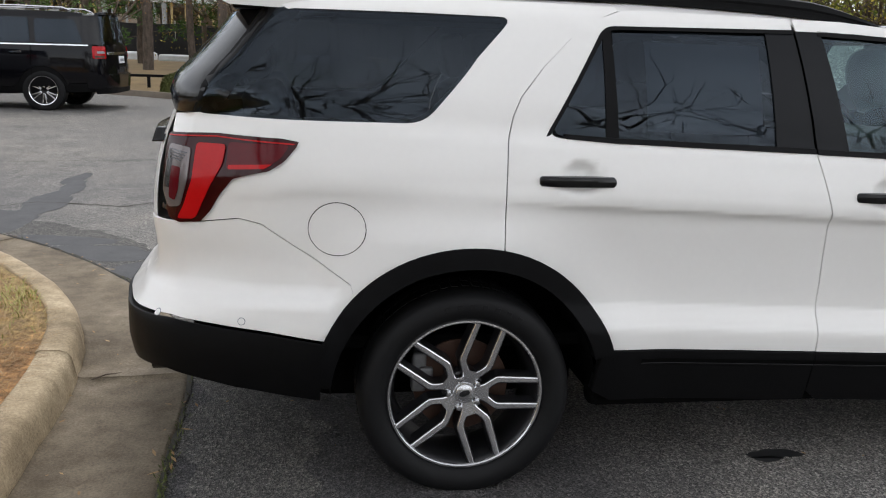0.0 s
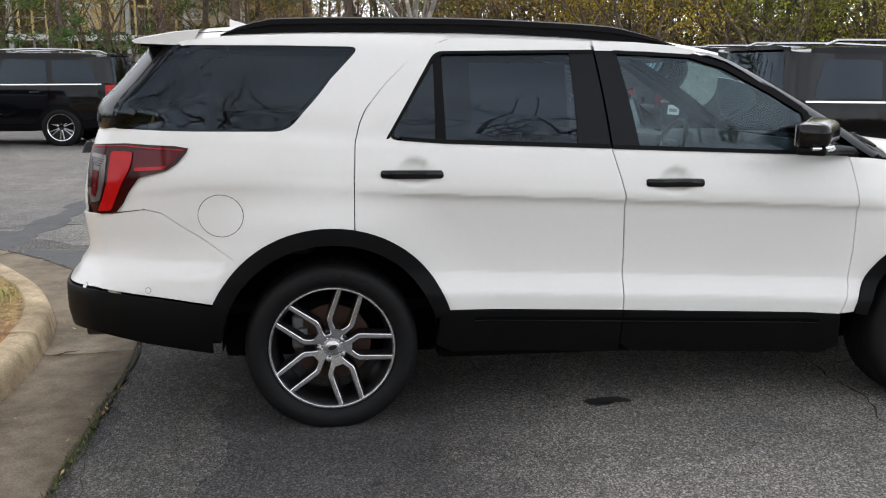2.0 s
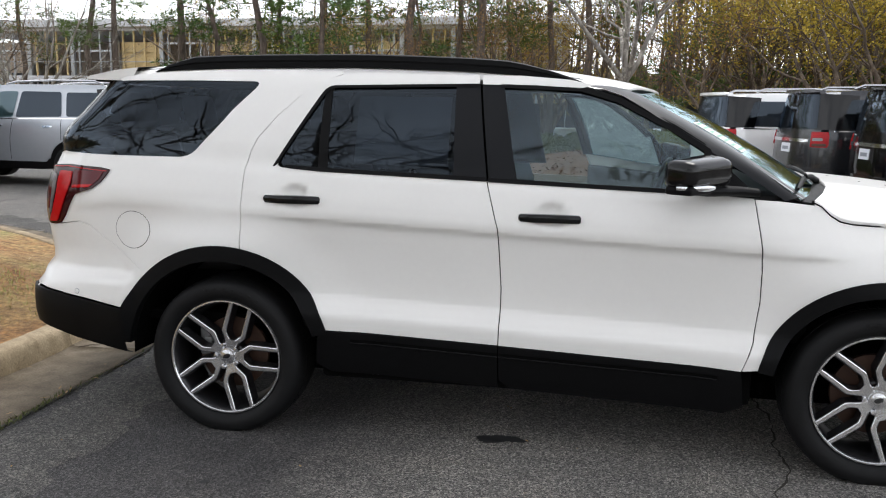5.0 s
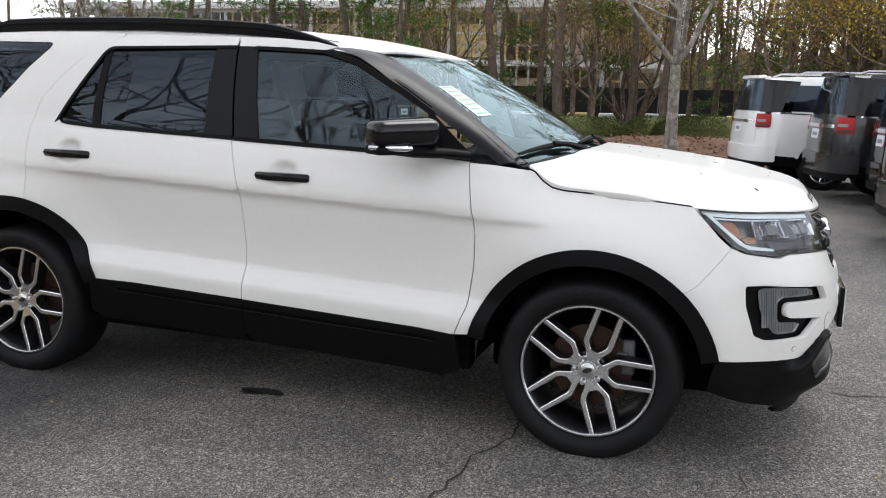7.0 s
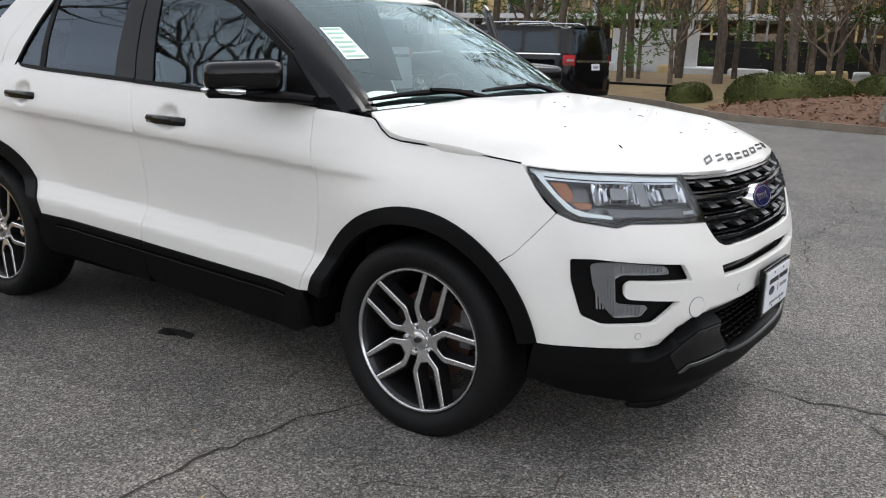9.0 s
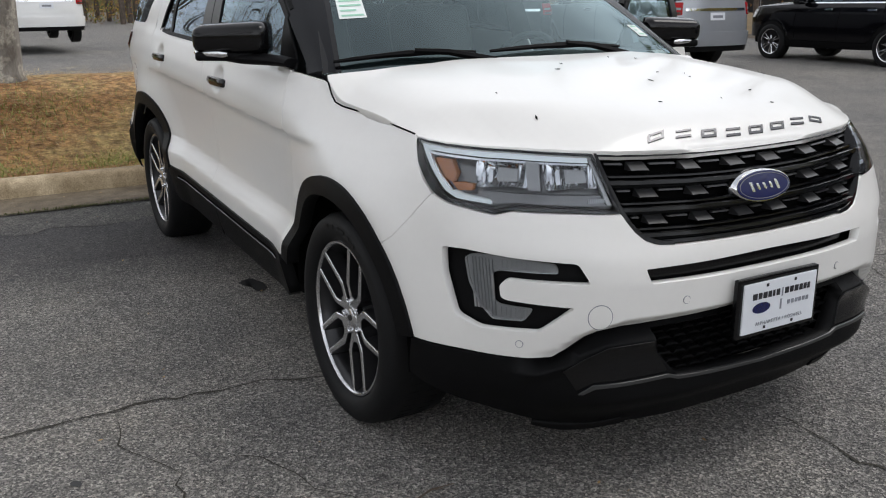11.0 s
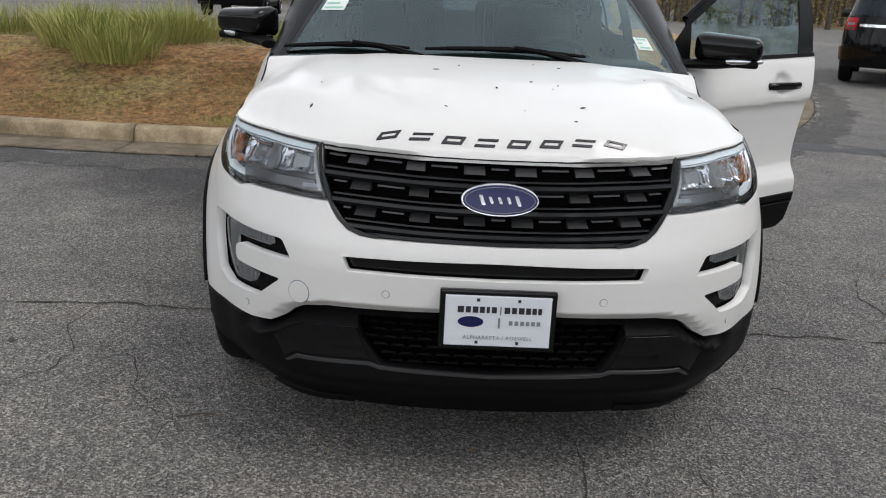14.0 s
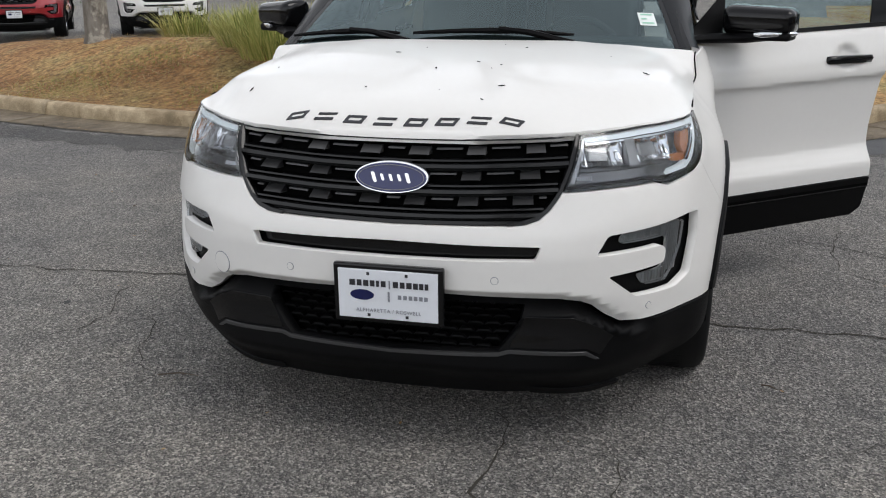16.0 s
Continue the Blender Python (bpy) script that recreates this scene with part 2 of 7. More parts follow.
def panel(name, surf, outer, material, parent=None, holes=(), step=0.05, off=0.0, depth=0.012, side=1, label="", vstep=None, turn=None):
    """A panel on a curved surface: an outline in the surface's own two numbers, with an edge turned inwards by depth."""
    vs, fs, loops = sheet(list(outer), [list(h) for h in holes], step, vstep)
    flip = np.array([1, side, 1.0])
    e = 1e-3
    at = lambda u, v, o: surf(u, v, o) * flip
    u, v = vs[:, 0], vs[:, 1]
    p = at(u, v, off)
    nrm = np.cross(at(u + e, v, off) - at(u - e, v, off), at(u, v + e, off) - at(u, v - e, off))
    out = at(u, v, off + 0.01) - p
    nrm *= np.sign((nrm * out).sum(1))[:, None]
    nrm /= np.linalg.norm(nrm, axis=1)[:, None] + 1e-12
    faces = []
    for f in fs:
        a, b, c = p[list(f)]
        up = np.dot(np.cross(b - a, c - a), nrm[list(f)].sum(0)) > 0
        faces.append(f if up else f[::-1])
    verts, norms = [p], [nrm]
    k = len(p)
    if depth:
        low = at(u, v, off - depth)
        for n_, lp in enumerate(loops):
            q = vs[lp]
            area = (q[:, 0] * np.roll(q[:, 1], -1) - np.roll(q[:, 0], -1) * q[:, 1]).sum()
            tan = p[np.roll(lp, -1)] - p[np.roll(lp, 1)]
            w = np.cross(tan, nrm[lp])
            w /= np.linalg.norm(w, axis=1)[:, None] + 1e-12
            m = len(lp)
            # point away from the panel's own middle side
            uu = vs[lp] + 1e-4 * np.stack([np.roll(q[:, 1], -1) - np.roll(q[:, 1], 1), np.roll(q[:, 0], 1) - np.roll(q[:, 0], -1)], 1) * np.sign(area) * (1 if n_ == 0 else -1)
            sgn = np.sign(((at(uu[:, 0], uu[:, 1], off) - p[lp]) * w).sum(1))
            w *= np.where(sgn == 0, 1, sgn)[:, None]
            mid = w + nrm[lp]
            mid /= np.linalg.norm(mid, axis=1)[:, None]
            verts += [p[lp], low[lp]]
            norms += [mid, w]
            for i in range(m):
                j = (i + 1) % m
                f = (k + i, k + j, k + m + j, k + m + i)
                a, b, c = p[lp[i]], p[lp[j]], low[lp[j]]
                faces.append(f if np.dot(np.cross(b - a, c - a), w[i]) > 0 else f[::-1])
            k += 2 * m
    return finish(name, np.concatenate(verts), faces, material, parent, label, np.concatenate(norms))


def box(size, at=(0, 0, 0), bevel=0.0, segs=2, taper=None, turn=None):
    bm = bmesh.new()
    bmesh.ops.create_cube(bm, size=1)
    for v in bm.verts:
        v.co = Vector((v.co.x * size[0], v.co.y * size[1], v.co.z * size[2]))
        if taper and v.co.z > 0:
            v.co.x *= taper[0]
            v.co.y *= taper[1]
    if bevel:
        bmesh.ops.bevel(bm, geom=bm.edges[:], offset=bevel, segments=segs, affect="EDGES", profile=0.6)
    if turn:
        bmesh.ops.transform(bm, matrix=turn, verts=bm.verts)
    bmesh.ops.translate(bm, vec=at, verts=bm.verts)
    return bm


def merge(*bms):
    """Several bmeshes as one."""
    out = bmesh.new()
    for b in bms:
        me = bpy.data.meshes.new("tmp")
        b.to_mesh(me)
        out.from_mesh(me)
        bpy.data.meshes.remove(me)
        b.free()
    return out


def spun(profile, n=48, axis="Y", closed=False):
    """A profile of (radius, height along the axis), turned round it."""
    bm = bmesh.new()
    rings = []
    for r, h in profile:
        ring = []
        for i in range(n):
            a = 2 * math.pi * i / n
            c, s = r * math.cos(a), r * math.sin(a)
            ring.append(bm.verts.new((c, h, s) if axis == "Y" else (c, s, h)))
        rings.append(ring)
    pairs = list(zip(rings, rings[1:])) + ([(rings[-1], rings[0])] if closed else [])
    for a, b in pairs:
        for i in range(n):
            bm.faces.new((a[i], a[(i + 1) % n], b[(i + 1) % n], b[i]))
    return bm


def tube(points, radii, n=6, flat=1.0, cap=True):
    """A tube along points with a radius at each."""
    bm = bmesh.new()
    pts = [Vector(p) for p in points]
    rings = []
    for i, p in enumerate(pts):
        d = (pts[min(i + 1, len(pts) - 1)] - pts[max(i - 1, 0)]).normalized()
        a = d.cross(Vector((0, 0, 1)) if abs(d.z) < 0.9 else Vector((1, 0, 0))).normalized()
        b = a.cross(d)
        r = radii[i] if hasattr(radii, "__len__") else radii
        rings.append([bm.verts.new(p + r * (math.cos(2 * math.pi * k / n) * a + flat * math.sin(2 * math.pi * k / n) * b)) for k in range(n)])
    for u, v in zip(rings, rings[1:]):
        for k in range(n):
            bm.faces.new((u[k], u[(k + 1) % n], v[(k + 1) % n], v[k]))
    if cap:
        bm.faces.new(rings[0][::-1]), bm.faces.new(rings[-1])
    return bm


# ---- shape of the white car ----
# x forward from the rear axle, y to its left, z up
from mathutils import geometry


def pchip(xs, ys):
    xs, ys = np.asarray(xs, float), np.asarray(ys, float)
    h, d = np.diff(xs), np.diff(ys) / np.diff(xs)
    m = np.zeros_like(xs)
    m[0], m[-1] = d[0], d[-1]
    for i in range(1, len(xs) - 1):
        if d[i - 1] * d[i] > 0:
            w1, w2 = 2 * h[i] + h[i - 1], h[i] + 2 * h[i - 1]
            m[i] = (w1 + w2) / (w1 / d[i - 1] + w2 / d[i])
    def f(x):
        x = np.clip(np.asarray(x, float), xs[0], xs[-1])
        i = np.clip(np.searchsorted(xs, x) - 1, 0, len(xs) - 2)
        t = (x - xs[i]) / h[i]
        return ((1 + 2 * t) * (1 - t) ** 2 * ys[i] + t * (1 - t) ** 2 * h[i] * m[i]
                + t * t * (3 - 2 * t) * ys[i + 1] + t * t * (t - 1) * h[i] * m[i + 1])
    return f

# plan of the body at its widest: from the middle of the nose, along one flank, to the middle of the tail
PLAN = [(3.862, 0), (3.852, .33), (3.79, .59), (3.70, .72), (3.58, .83), (3.42, .915), (3.25, .955), (3.0, .975), (2.6, .982), (2.0, .986),
        (1.2, .988), (.4, .988), (-.2, .985), (-.6, .965), (-.85, .928), (-1.01, .872), (-1.115, .755), (-1.185, .5), (-1.21, 0)]
_k = np.cumsum([0] + [np.hypot(b[0] - a[0], b[1] - a[1]) for a, b in zip(PLAN, PLAN[1:])])
def _herm(v, m, s):
    i = np.clip(np.searchsorted(_k, s) - 1, 0, len(_k) - 2); h = _k[i + 1] - _k[i]; t = (s - _k[i]) / h
    return (1 + 2*t)*(1-t)**2*v[i] + t*(1-t)**2*h*m[i] + t*t*(3-2*t)*v[i+1] + t*t*(t-1)*h*m[i+1]
_px, _py = [p[0] for p in PLAN], [p[1] for p in PLAN]
_mx, _my = np.gradient(_px, _k), np.gradient(_py, _k)
_mx[0] = _mx[-1] = 0; _my[0] = 1; _my[-1] = -1
S_ = np.linspace(0, _k[-1], 1200)
X_ = _herm(np.array(_px), _mx, S_); W_ = _herm(np.array(_py), _my, S_)
TX, TW = np.gradient(X_, S_), np.gradient(W_, S_)
_l = np.hypot(TX, TW); NX_, NW_ = TW / _l, -TX / _l    # outward
SEND = _k[-1]
def sx(x):      # along the flank, from a place along the car
    m = (W_ > .80)
    return np.interp(-np.asarray(x, float), -X_[m], S_[m])
def sy(w):      # across the nose
    m = S_ < 1.05
    return np.interp(w, W_[m], S_[m])
# offsets from that plan by height (zs: height with the body's rake taken out)
def zs(x, z): return z + .04 * (x - 1.2)
PROFILES = []
PROFILES.append((0.0, [(.15,-.16),(.24,-.10),(.32,-.015),(.38,-.02),(.47,-.035),(.56,-.012),(.66,-.012),(.72,-.02),(.80,-.045),(.9,-.075),(.98,-.105),(1.03,-.14),(1.08,-.19),(1.2,-.36)]))
PROFILES.append((sy(.45), [(.15,-.16),(.24,-.10),(.32,-.015),(.38,-.02),(.47,-.035),(.56,-.012),(.66,-.012),(.72,-.02),(.80,-.045),(.9,-.075),(.98,-.105),(1.03,-.14),(1.08,-.19),(1.2,-.36)]))
PROFILES.append((sy(.80), [(.15,-.14),(.26,-.06),(.36,-.01),(.46,0),(.6,.006),(.74,.004),(.84,-.02),(.92,-.055),(1.0,-.11),(1.06,-.16),(1.2,-.3)]))
PROFILES.append((sx(3.3), [(.15,-.12),(.28,-.03),(.45,0),(.6,.006),(.75,.006),(.85,0),(.95,-.02),(1.03,-.055),(1.09,-.09),(1.2,-.16)]))
PROFILES.append((sx(2.87), [(.15,-.12),(.28,-.03),(.5,0),(.7,.012),(.85,.012),(.95,-.005),(1.03,-.035),(1.10,-.08),(1.2,-.15)]))
PROFILES.append((sx(2.35), [(.15,-.12),(.30,-.05),(.44,-.016),(.50,-.004),(.555,-.002),(.575,-.004),(.60,-.016),(.645,-.040),(.665,-.047),(.70,-.048),(.80,-.042),(.92,-.028),(.975,-.020),(.992,-.012),(1.006,0),(1.03,.002),(1.07,-.003),(1.17,-.035),(1.24,-.058),(1.3,-.085)]))
PROFILES.append((sx(1.2), [(.15,-.12),(.30,-.05),(.44,-.016),(.50,-.004),(.555,-.002),(.575,-.004),(.60,-.016),(.645,-.040),(.665,-.047),(.70,-.048),(.80,-.042),(.92,-.028),(.975,-.020),(.992,-.012),(1.006,0),(1.03,.002),(1.07,-.003),(1.17,-.03),(1.24,-.055),(1.3,-.08)]))
PROFILES.append((sx(.45), [(.15,-.12),(.30,-.05),(.44,-.016),(.50,-.004),(.555,-.002),(.575,-.004),(.60,-.016),(.645,-.040),(.665,-.047),(.70,-.048),(.80,-.042),(.92,-.028),(.975,-.020),(.992,-.012),(1.006,0),(1.03,.002),(1.07,-.003),(1.17,-.03),(1.24,-.055),(1.3,-.08)]))
PROFILES.append((sx(-.05), [(.15,-.12),(.30,-.04),(.5,0),(.70,.008),(.84,.008),(.95,0),(1.02,.002),(1.07,-.004),(1.17,-.03),(1.24,-.055),(1.3,-.08)]))
PROFILES.append((sx(-.65), [(.15,-.14),(.28,-.06),(.42,-.012),(.52,0),(.60,0),(.68,-.012),(.80,-.018),(.92,-.018),(.98,-.015),(.995,-.012),(1.01,-.008),(1.03,-.007),(1.07,-.010),(1.17,-.035),(1.24,-.055),(1.3,-.08)]))
PROFILES.append((sx(-.95), [(.15,-.14),(.28,-.08),(.42,-.02),(.52,0),(.62,0),(.70,-.04),(.80,-.06),(.95,-.05),(1.05,-.055),(1.17,-.075),(1.24,-.1),(1.3,-.13)]))
PROFILES.append((SEND, [(.15,-.14),(.28,-.08),(.42,-.02),(.52,0),(.62,0),(.68,-.06),(.80,-.08),(.95,-.085),(1.05,-.1),(1.17,-.13),(1.24,-.15),(1.3,-.18)]))
_ps = np.array([p[0] for p in PROFILES], float); _pf = [pchip(*zip(*p[1])) for p in PROFILES]
def doff(s, z):
    x = np.interp(s, S_, X_)
    q = zs(x, z)
    # rake only along the flanks
    k = np.clip((s - 1.0) / .6, 0, 1) * np.clip((SEND - .9 - s) / .5, 0, 1)
    q = z + (q - z) * k
    q = np.where(s > SEND - .9 - .25, q + 0, q)
    vals = np.stack([f(q) for f in _pf])
    i = np.clip(np.searchsorted(_ps, s) - 1, 0, len(_ps) - 2)
    t = np.clip((s - _ps[i]) / (_ps[i + 1] - _ps[i]), 0, 1); t = t * t * (3 - 2 * t)
    j = np.arange(np.size(s)).reshape(np.shape(s))
    V = vals.reshape(len(_pf), -1); f = j.ravel()
    return (V[i.ravel(), f] * (1 - t.ravel()) + V[i.ravel() + 1, f] * t.ravel()).reshape(np.shape(s))
def flare(x, z):
    """How far the sides swell over the wheels."""
    out = 0.0
    for ax, much in ((-.015, .026), (2.872, .030)):
        k = np.clip(1 - (np.hypot(x - ax, z - .36) - .50) / np.where(x > 2.9, .20, .27), 0, 1)
        out = out + much * k * k * (3 - 2 * k)
    return out


def belt(s, z, off=0.0):
    """The lower body: places, right-hand side (y below 0)."""
    s, z = np.atleast_1d(np.asarray(s, float)), np.atleast_1d(np.asarray(z, float))
    x0 = np.interp(s, S_, X_)
    d = doff(s, z) + off - .024 * np.exp(-(((x0 - .345) / .058) ** 2 + ((z - 1.130) / .050) ** 2) ** 2) - .024 * np.exp(-(((x0 - 1.50) / .058) ** 2 + ((z - 1.083) / .050) ** 2) ** 2)
    # the rear bumper stands proud below a shelf that ends ahead of the wheel arch
    shelf = np.clip((.735 + .03 * np.clip(-.55 - x0, -.1, .5) - z) / .035, 0, 1)
    ends = np.clip((-.45 - x0 - .35 * np.clip(z - .69, 0, .2)) / .05, 0, 1)
    d = d + (.026 * shelf * shelf * (3 - 2 * shelf) - .008 * np.clip((z - .60) / .06, 0, 1) * np.clip((.94 - z) / .12, 0, 1)) * ends * ends * (3 - 2 * ends)
    d = d + flare(x0, z)
    return np.stack([np.interp(s, S_, X_) + d * np.interp(s, S_, NX_), -(np.interp(s, S_, W_) + d * np.interp(s, S_, NW_)), z], -1)
# above the belt line: half width by height, and how far the tail leans forward
_gw = pchip([1.0, 1.22, 1.30, 1.42, 1.55, 1.66, 1.70, 1.74], [.95, .930, .915, .878, .826, .768, .735, .69])
_gk = pchip([1.1, 1.22, 1.31, 1.45, 1.66, 1.75], [.92, .90, .885, .80, .68, .63])
_gx = pchip([-1.2, 1.5, 1.8, 2.2, 2.6], [0, 0, -.008, -.022, -.05])


def raked(x, z):
    return z + .04 * np.clip(x - 1.2, -2.2, 1.6) * np.clip((1.72 - z) / .35, 0, 1)


def flank(s, z, off=0.0):
    """The whole side, below and above the belt line."""
    s, z = np.atleast_1d(np.asarray(s, float)), np.atleast_1d(np.asarray(z, float))
    x = np.interp(s, S_, X_)
    q = raked(x, z)
    k = np.where(x < 0, _gk(q), 1.0)
    top = np.stack([x * k + off * np.interp(s, S_, NX_), -(np.interp(s, S_, W_) * (_gw(q) + _gx(x)) / .988 + off * np.interp(s, S_, NW_)), z], -1)
    t = np.clip((q - 1.19) / .09, 0, 1)[:, None]
    t = t * t * (3 - 2 * t)
    return belt(s, z, off) * (1 - t) + top * t


def sg(x, z):
    """Along the side, for a place above the belt line."""
    k = float(_gk(raked(np.array(x), np.array(z)))) if x < 0 else 1.0
    return float(sx(x / k)), z


def nose(u, z, off=0.0):
    """Both halves of the nose: u below 0 is the car's left."""
    p = belt(np.abs(u), z, off)
    p[:, 1] *= np.where(np.atleast_1d(u) < 0, -1, 1)
    return p


def tailend(u, z, off=0.0):
    p = flank(SEND - np.abs(u), z, off)
    p[:, 1] *= np.where(np.atleast_1d(u) < 0, -1, 1)
    return p


# top surfaces
_zr = pchip([-1.0,-.8,-.6,-.3,0,.5,1.0,1.4,1.65,1.85,1.98],[1.67,1.715,1.742,1.762,1.772,1.775,1.762,1.735,1.702,1.662,1.622])
def roof(x, y, off=0.0):
    x, y = np.atleast_1d(np.asarray(x, float)), np.atleast_1d(np.asarray(y, float))
    return np.stack([x, y, _zr(x) + off - .03 * (np.abs(y) / .7) ** 2 - .045 * (np.abs(y) / .72) ** 8], -1)
_zc = pchip([2.5,2.75,3.0,3.25,3.45,3.58,3.66,3.70,3.73],[1.222,1.213,1.192,1.163,1.135,1.106,1.074,1.042,1.005])
_ze = pchip([2.5,2.56,2.60,2.64,2.68,2.74,3.0,3.25,3.45,3.66,3.73],[1.192,1.180,1.160,1.125,1.098,1.083,1.068,1.046,1.035,1.01,.98])
def hood(x, y, off=0.0):
    x, y = np.atleast_1d(np.asarray(x, float)), np.atleast_1d(np.asarray(y, float))
    k = np.clip(np.abs(y) / .9, 0, 1.2) ** 6.0
    return np.stack([x, y, _zc(x) + off - (_zc(x) - _ze(x)) * k], -1)
def shield(u, v, off=0.0):
    """Windscreen: u from -1 to 1 across, v from 0 (base) to 1 (top)."""
    u, v = np.atleast_1d(np.asarray(u, float)), np.atleast_1d(np.asarray(v, float))
    w = .875 + v * (.63 - .875) ; y = u * w
    x = 2.70 - .77 * v - (.17 - .04 * v) * u * u ; z = 1.205 + .43 * v - .03 * (1-v) * u * u - .015 * v * u * u + .02*np.sin(np.pi*v)
    return np.stack([x + off * .5, y, z + off * .85], -1)


# ---- the white car ----
car = thing("sport_utility_car", "pearl white sport utility car, black trim, driver door open", "car")
REAR_AXLE, FRONT_AXLE, HUB_Z = (-0.015, 0.36), (2.872, 0.36), 0.36


def F(*pts):
    return [(float(sx(p[0])), *p[1:]) for p in pts]


def Gh(*pts):
    return [(*sg(p[0], p[1]), *p[2:]) for p in pts]


def arc(c, r, a0, a1, n=14):
    return [(c[0] + r * math.cos(radians(a)), c[1] + r * math.sin(radians(a))) for a in np.linspace(a0, a1, n)]


def both(name, surf, outer, material, **kw):
    """The same panel on the right and the left flank."""
    return [panel(name, surf, outer, material, side=sd, **kw) for sd in (1, -1)]


# rear quarter: from the door cut back to the lamp, up round the rear side window
TAIL_LAMP = [(5.66, 1.236), (5.40, 1.246), (5.175, 1.240), (5.118, 1.231), (5.126, 1.213), (5.161, 1.170), (5.209, 1.138), (5.277, 1.122), (5.335, 1.106), (5.385, 1.048), (5.418, .993), (5.452, .957), (5.54, .948), (5.60, .962), (5.645, 1.10)]
ARCH_R = arc(REAR_AXLE, .505, 79, 140, 14)
quarter = (F((.0865, .875), (.0885, 1.10)) + Gh((.0945, 1.25), (.1145, 1.33), (.1415, 1.39), (.2265, 1.493), (.3265, 1.587), (.4265, 1.654), (.507, 1.687), (.5, 1.70), (.2, 1.705), (-.2, 1.70), (-.45, 1.69), (-.66, 1.668))
           + rounded(Gh((-.64, 1.652), (-.2, 1.653), (.130, 1.650), (-.185, 1.297), (-.55, 1.298), (-.90, 1.305)), .05)[3:-3] + [(5.62, 1.30), (5.70, 1.295)]
           + TAIL_LAMP[:12] + F((-.79, .977), (-.713, .962), (-.60, .887), (-.53, .845), (-.42, .770)) + F(*ARCH_R[::-1]))
both("quarter_panel", flank, quarter, PAINT, parent=car, step=.04, vstep=.02)
qglass = Gh((-.66, 1.654), (-.2, 1.655), (.132, 1.652, .05), (-.185, 1.295, .07), (-.55, 1.296), (-.92, 1.304))
for sd in (1, -1):
    panel("rear_side_window", flank, rounded(qglass), TINT, car, off=-.004, depth=.004, side=sd)
    panel("window_seal", flank, rounded(Gh((-.70, 1.659), (-.2, 1.660), (.140, 1.657, .05), (-.185, 1.289, .07), (-.55, 1.290), (-.93, 1.299))), TRIM, car,
          holes=[rounded(Gh((-.59, 1.642), (-.2, 1.645), (.113, 1.642, .05), (-.195, 1.307, .07), (-.55, 1.306), (-.83, 1.314)))], off=-.006, depth=.004, side=sd)
# rear bumper and the black valance under it
rb = F((-.50, .585)) + F(*arc(REAR_AXLE, .505, 153, 140, 5)) + F((-.42, .7655), (-.53, .8405), (-.60, .8825), (-.713, .9575), (-.79, .9725)) + [(5.452, .952), (5.57, .947), (SEND - .60, .93), (SEND - .5, .70), (SEND, .70), (SEND, .61), (float(sx(-1.0)), .645), (float(sx(-.75)), .615)]
both("rear_bumper", flank, rb, PAINT, parent=car, step=.045)
rv = F((-.50, .575), (-.75, .605), (-1.0, .635)) + [(SEND, .60), (SEND, .38), (float(sx(-1.02)), .455), (float(sx(-.8)), .40), (float(sx(-.49)), .355)] + F(*arc(REAR_AXLE, .505, 180, 156, 5))
both("rear_valance", flank, rv, TRIM, parent=car, off=.010, step=.05)
pipe = part("exhaust_tip", spun([(.035, 0), (.045, 0), (.045, .10), (.035, .10)], 20), DARKCHROME, car)
pipe.matrix_basis = pose(-1.02, -.62, .40, 0, 0, 90)
# tailgate, its window, black bar and spoiler
panel("tailgate", tailend, [(-.66, .72), (.66, .72), (.60, 1.30), (-.60, 1.30)], PAINT, car, step=.06, off=-.004)
panel("tailgate_bar", tailend, rounded([(-.62, 1.185), (.62, 1.185), (.60, 1.235), (-.60, 1.235)], .01), GLOSS, car, off=.03, depth=.04)
panel("rear_window", tailend, [(-.66, 1.30), (.66, 1.30), (.70, 1.64), (-.70, 1.64)], TINT, car, step=.06, off=-.006)
for sd in (1, -1):
    panel("rear_pillar_trim", flank, Gh((-.58, 1.654), (-.84, 1.302)) + [(SEND - .62, 1.302), (SEND - .66, 1.47), (SEND - .70, 1.648)], GLOSS, car, side=sd, off=-.0065, depth=.006, step=.04)
bm = bmesh.new()
prof = [(-.55, 1.745), (-.70, 1.731), (-.86, 1.704), (-.888, 1.695), (-.87, 1.686), (-.72, 1.682), (-.60, 1.68)]
rows_ = []
for y in np.linspace(-.71, .71, 15):
    t = 1 - abs(y / .71) ** 3 * .16
    d = .028 * (abs(y) / .71) ** 2
    rows_.append([bm.verts.new((-.55 + (x + .55) * t, y, z - d)) for x, z in prof])
for a, b in zip(rows_, rows_[1:]):
    for i in range(len(prof) - 1):
        bm.faces.new((a[i], a[i + 1], b[i + 1], b[i]))
bm.faces.new(rows_[0]), bm.faces.new(rows_[-1][::-1])
part("roof_spoiler", bm, PAINT, car, "white spoiler over the rear window", 35)
part("spoiler_underside", box((.22, 1.34, .026), (-.70, 0, 1.660), .008), TRIM, car)
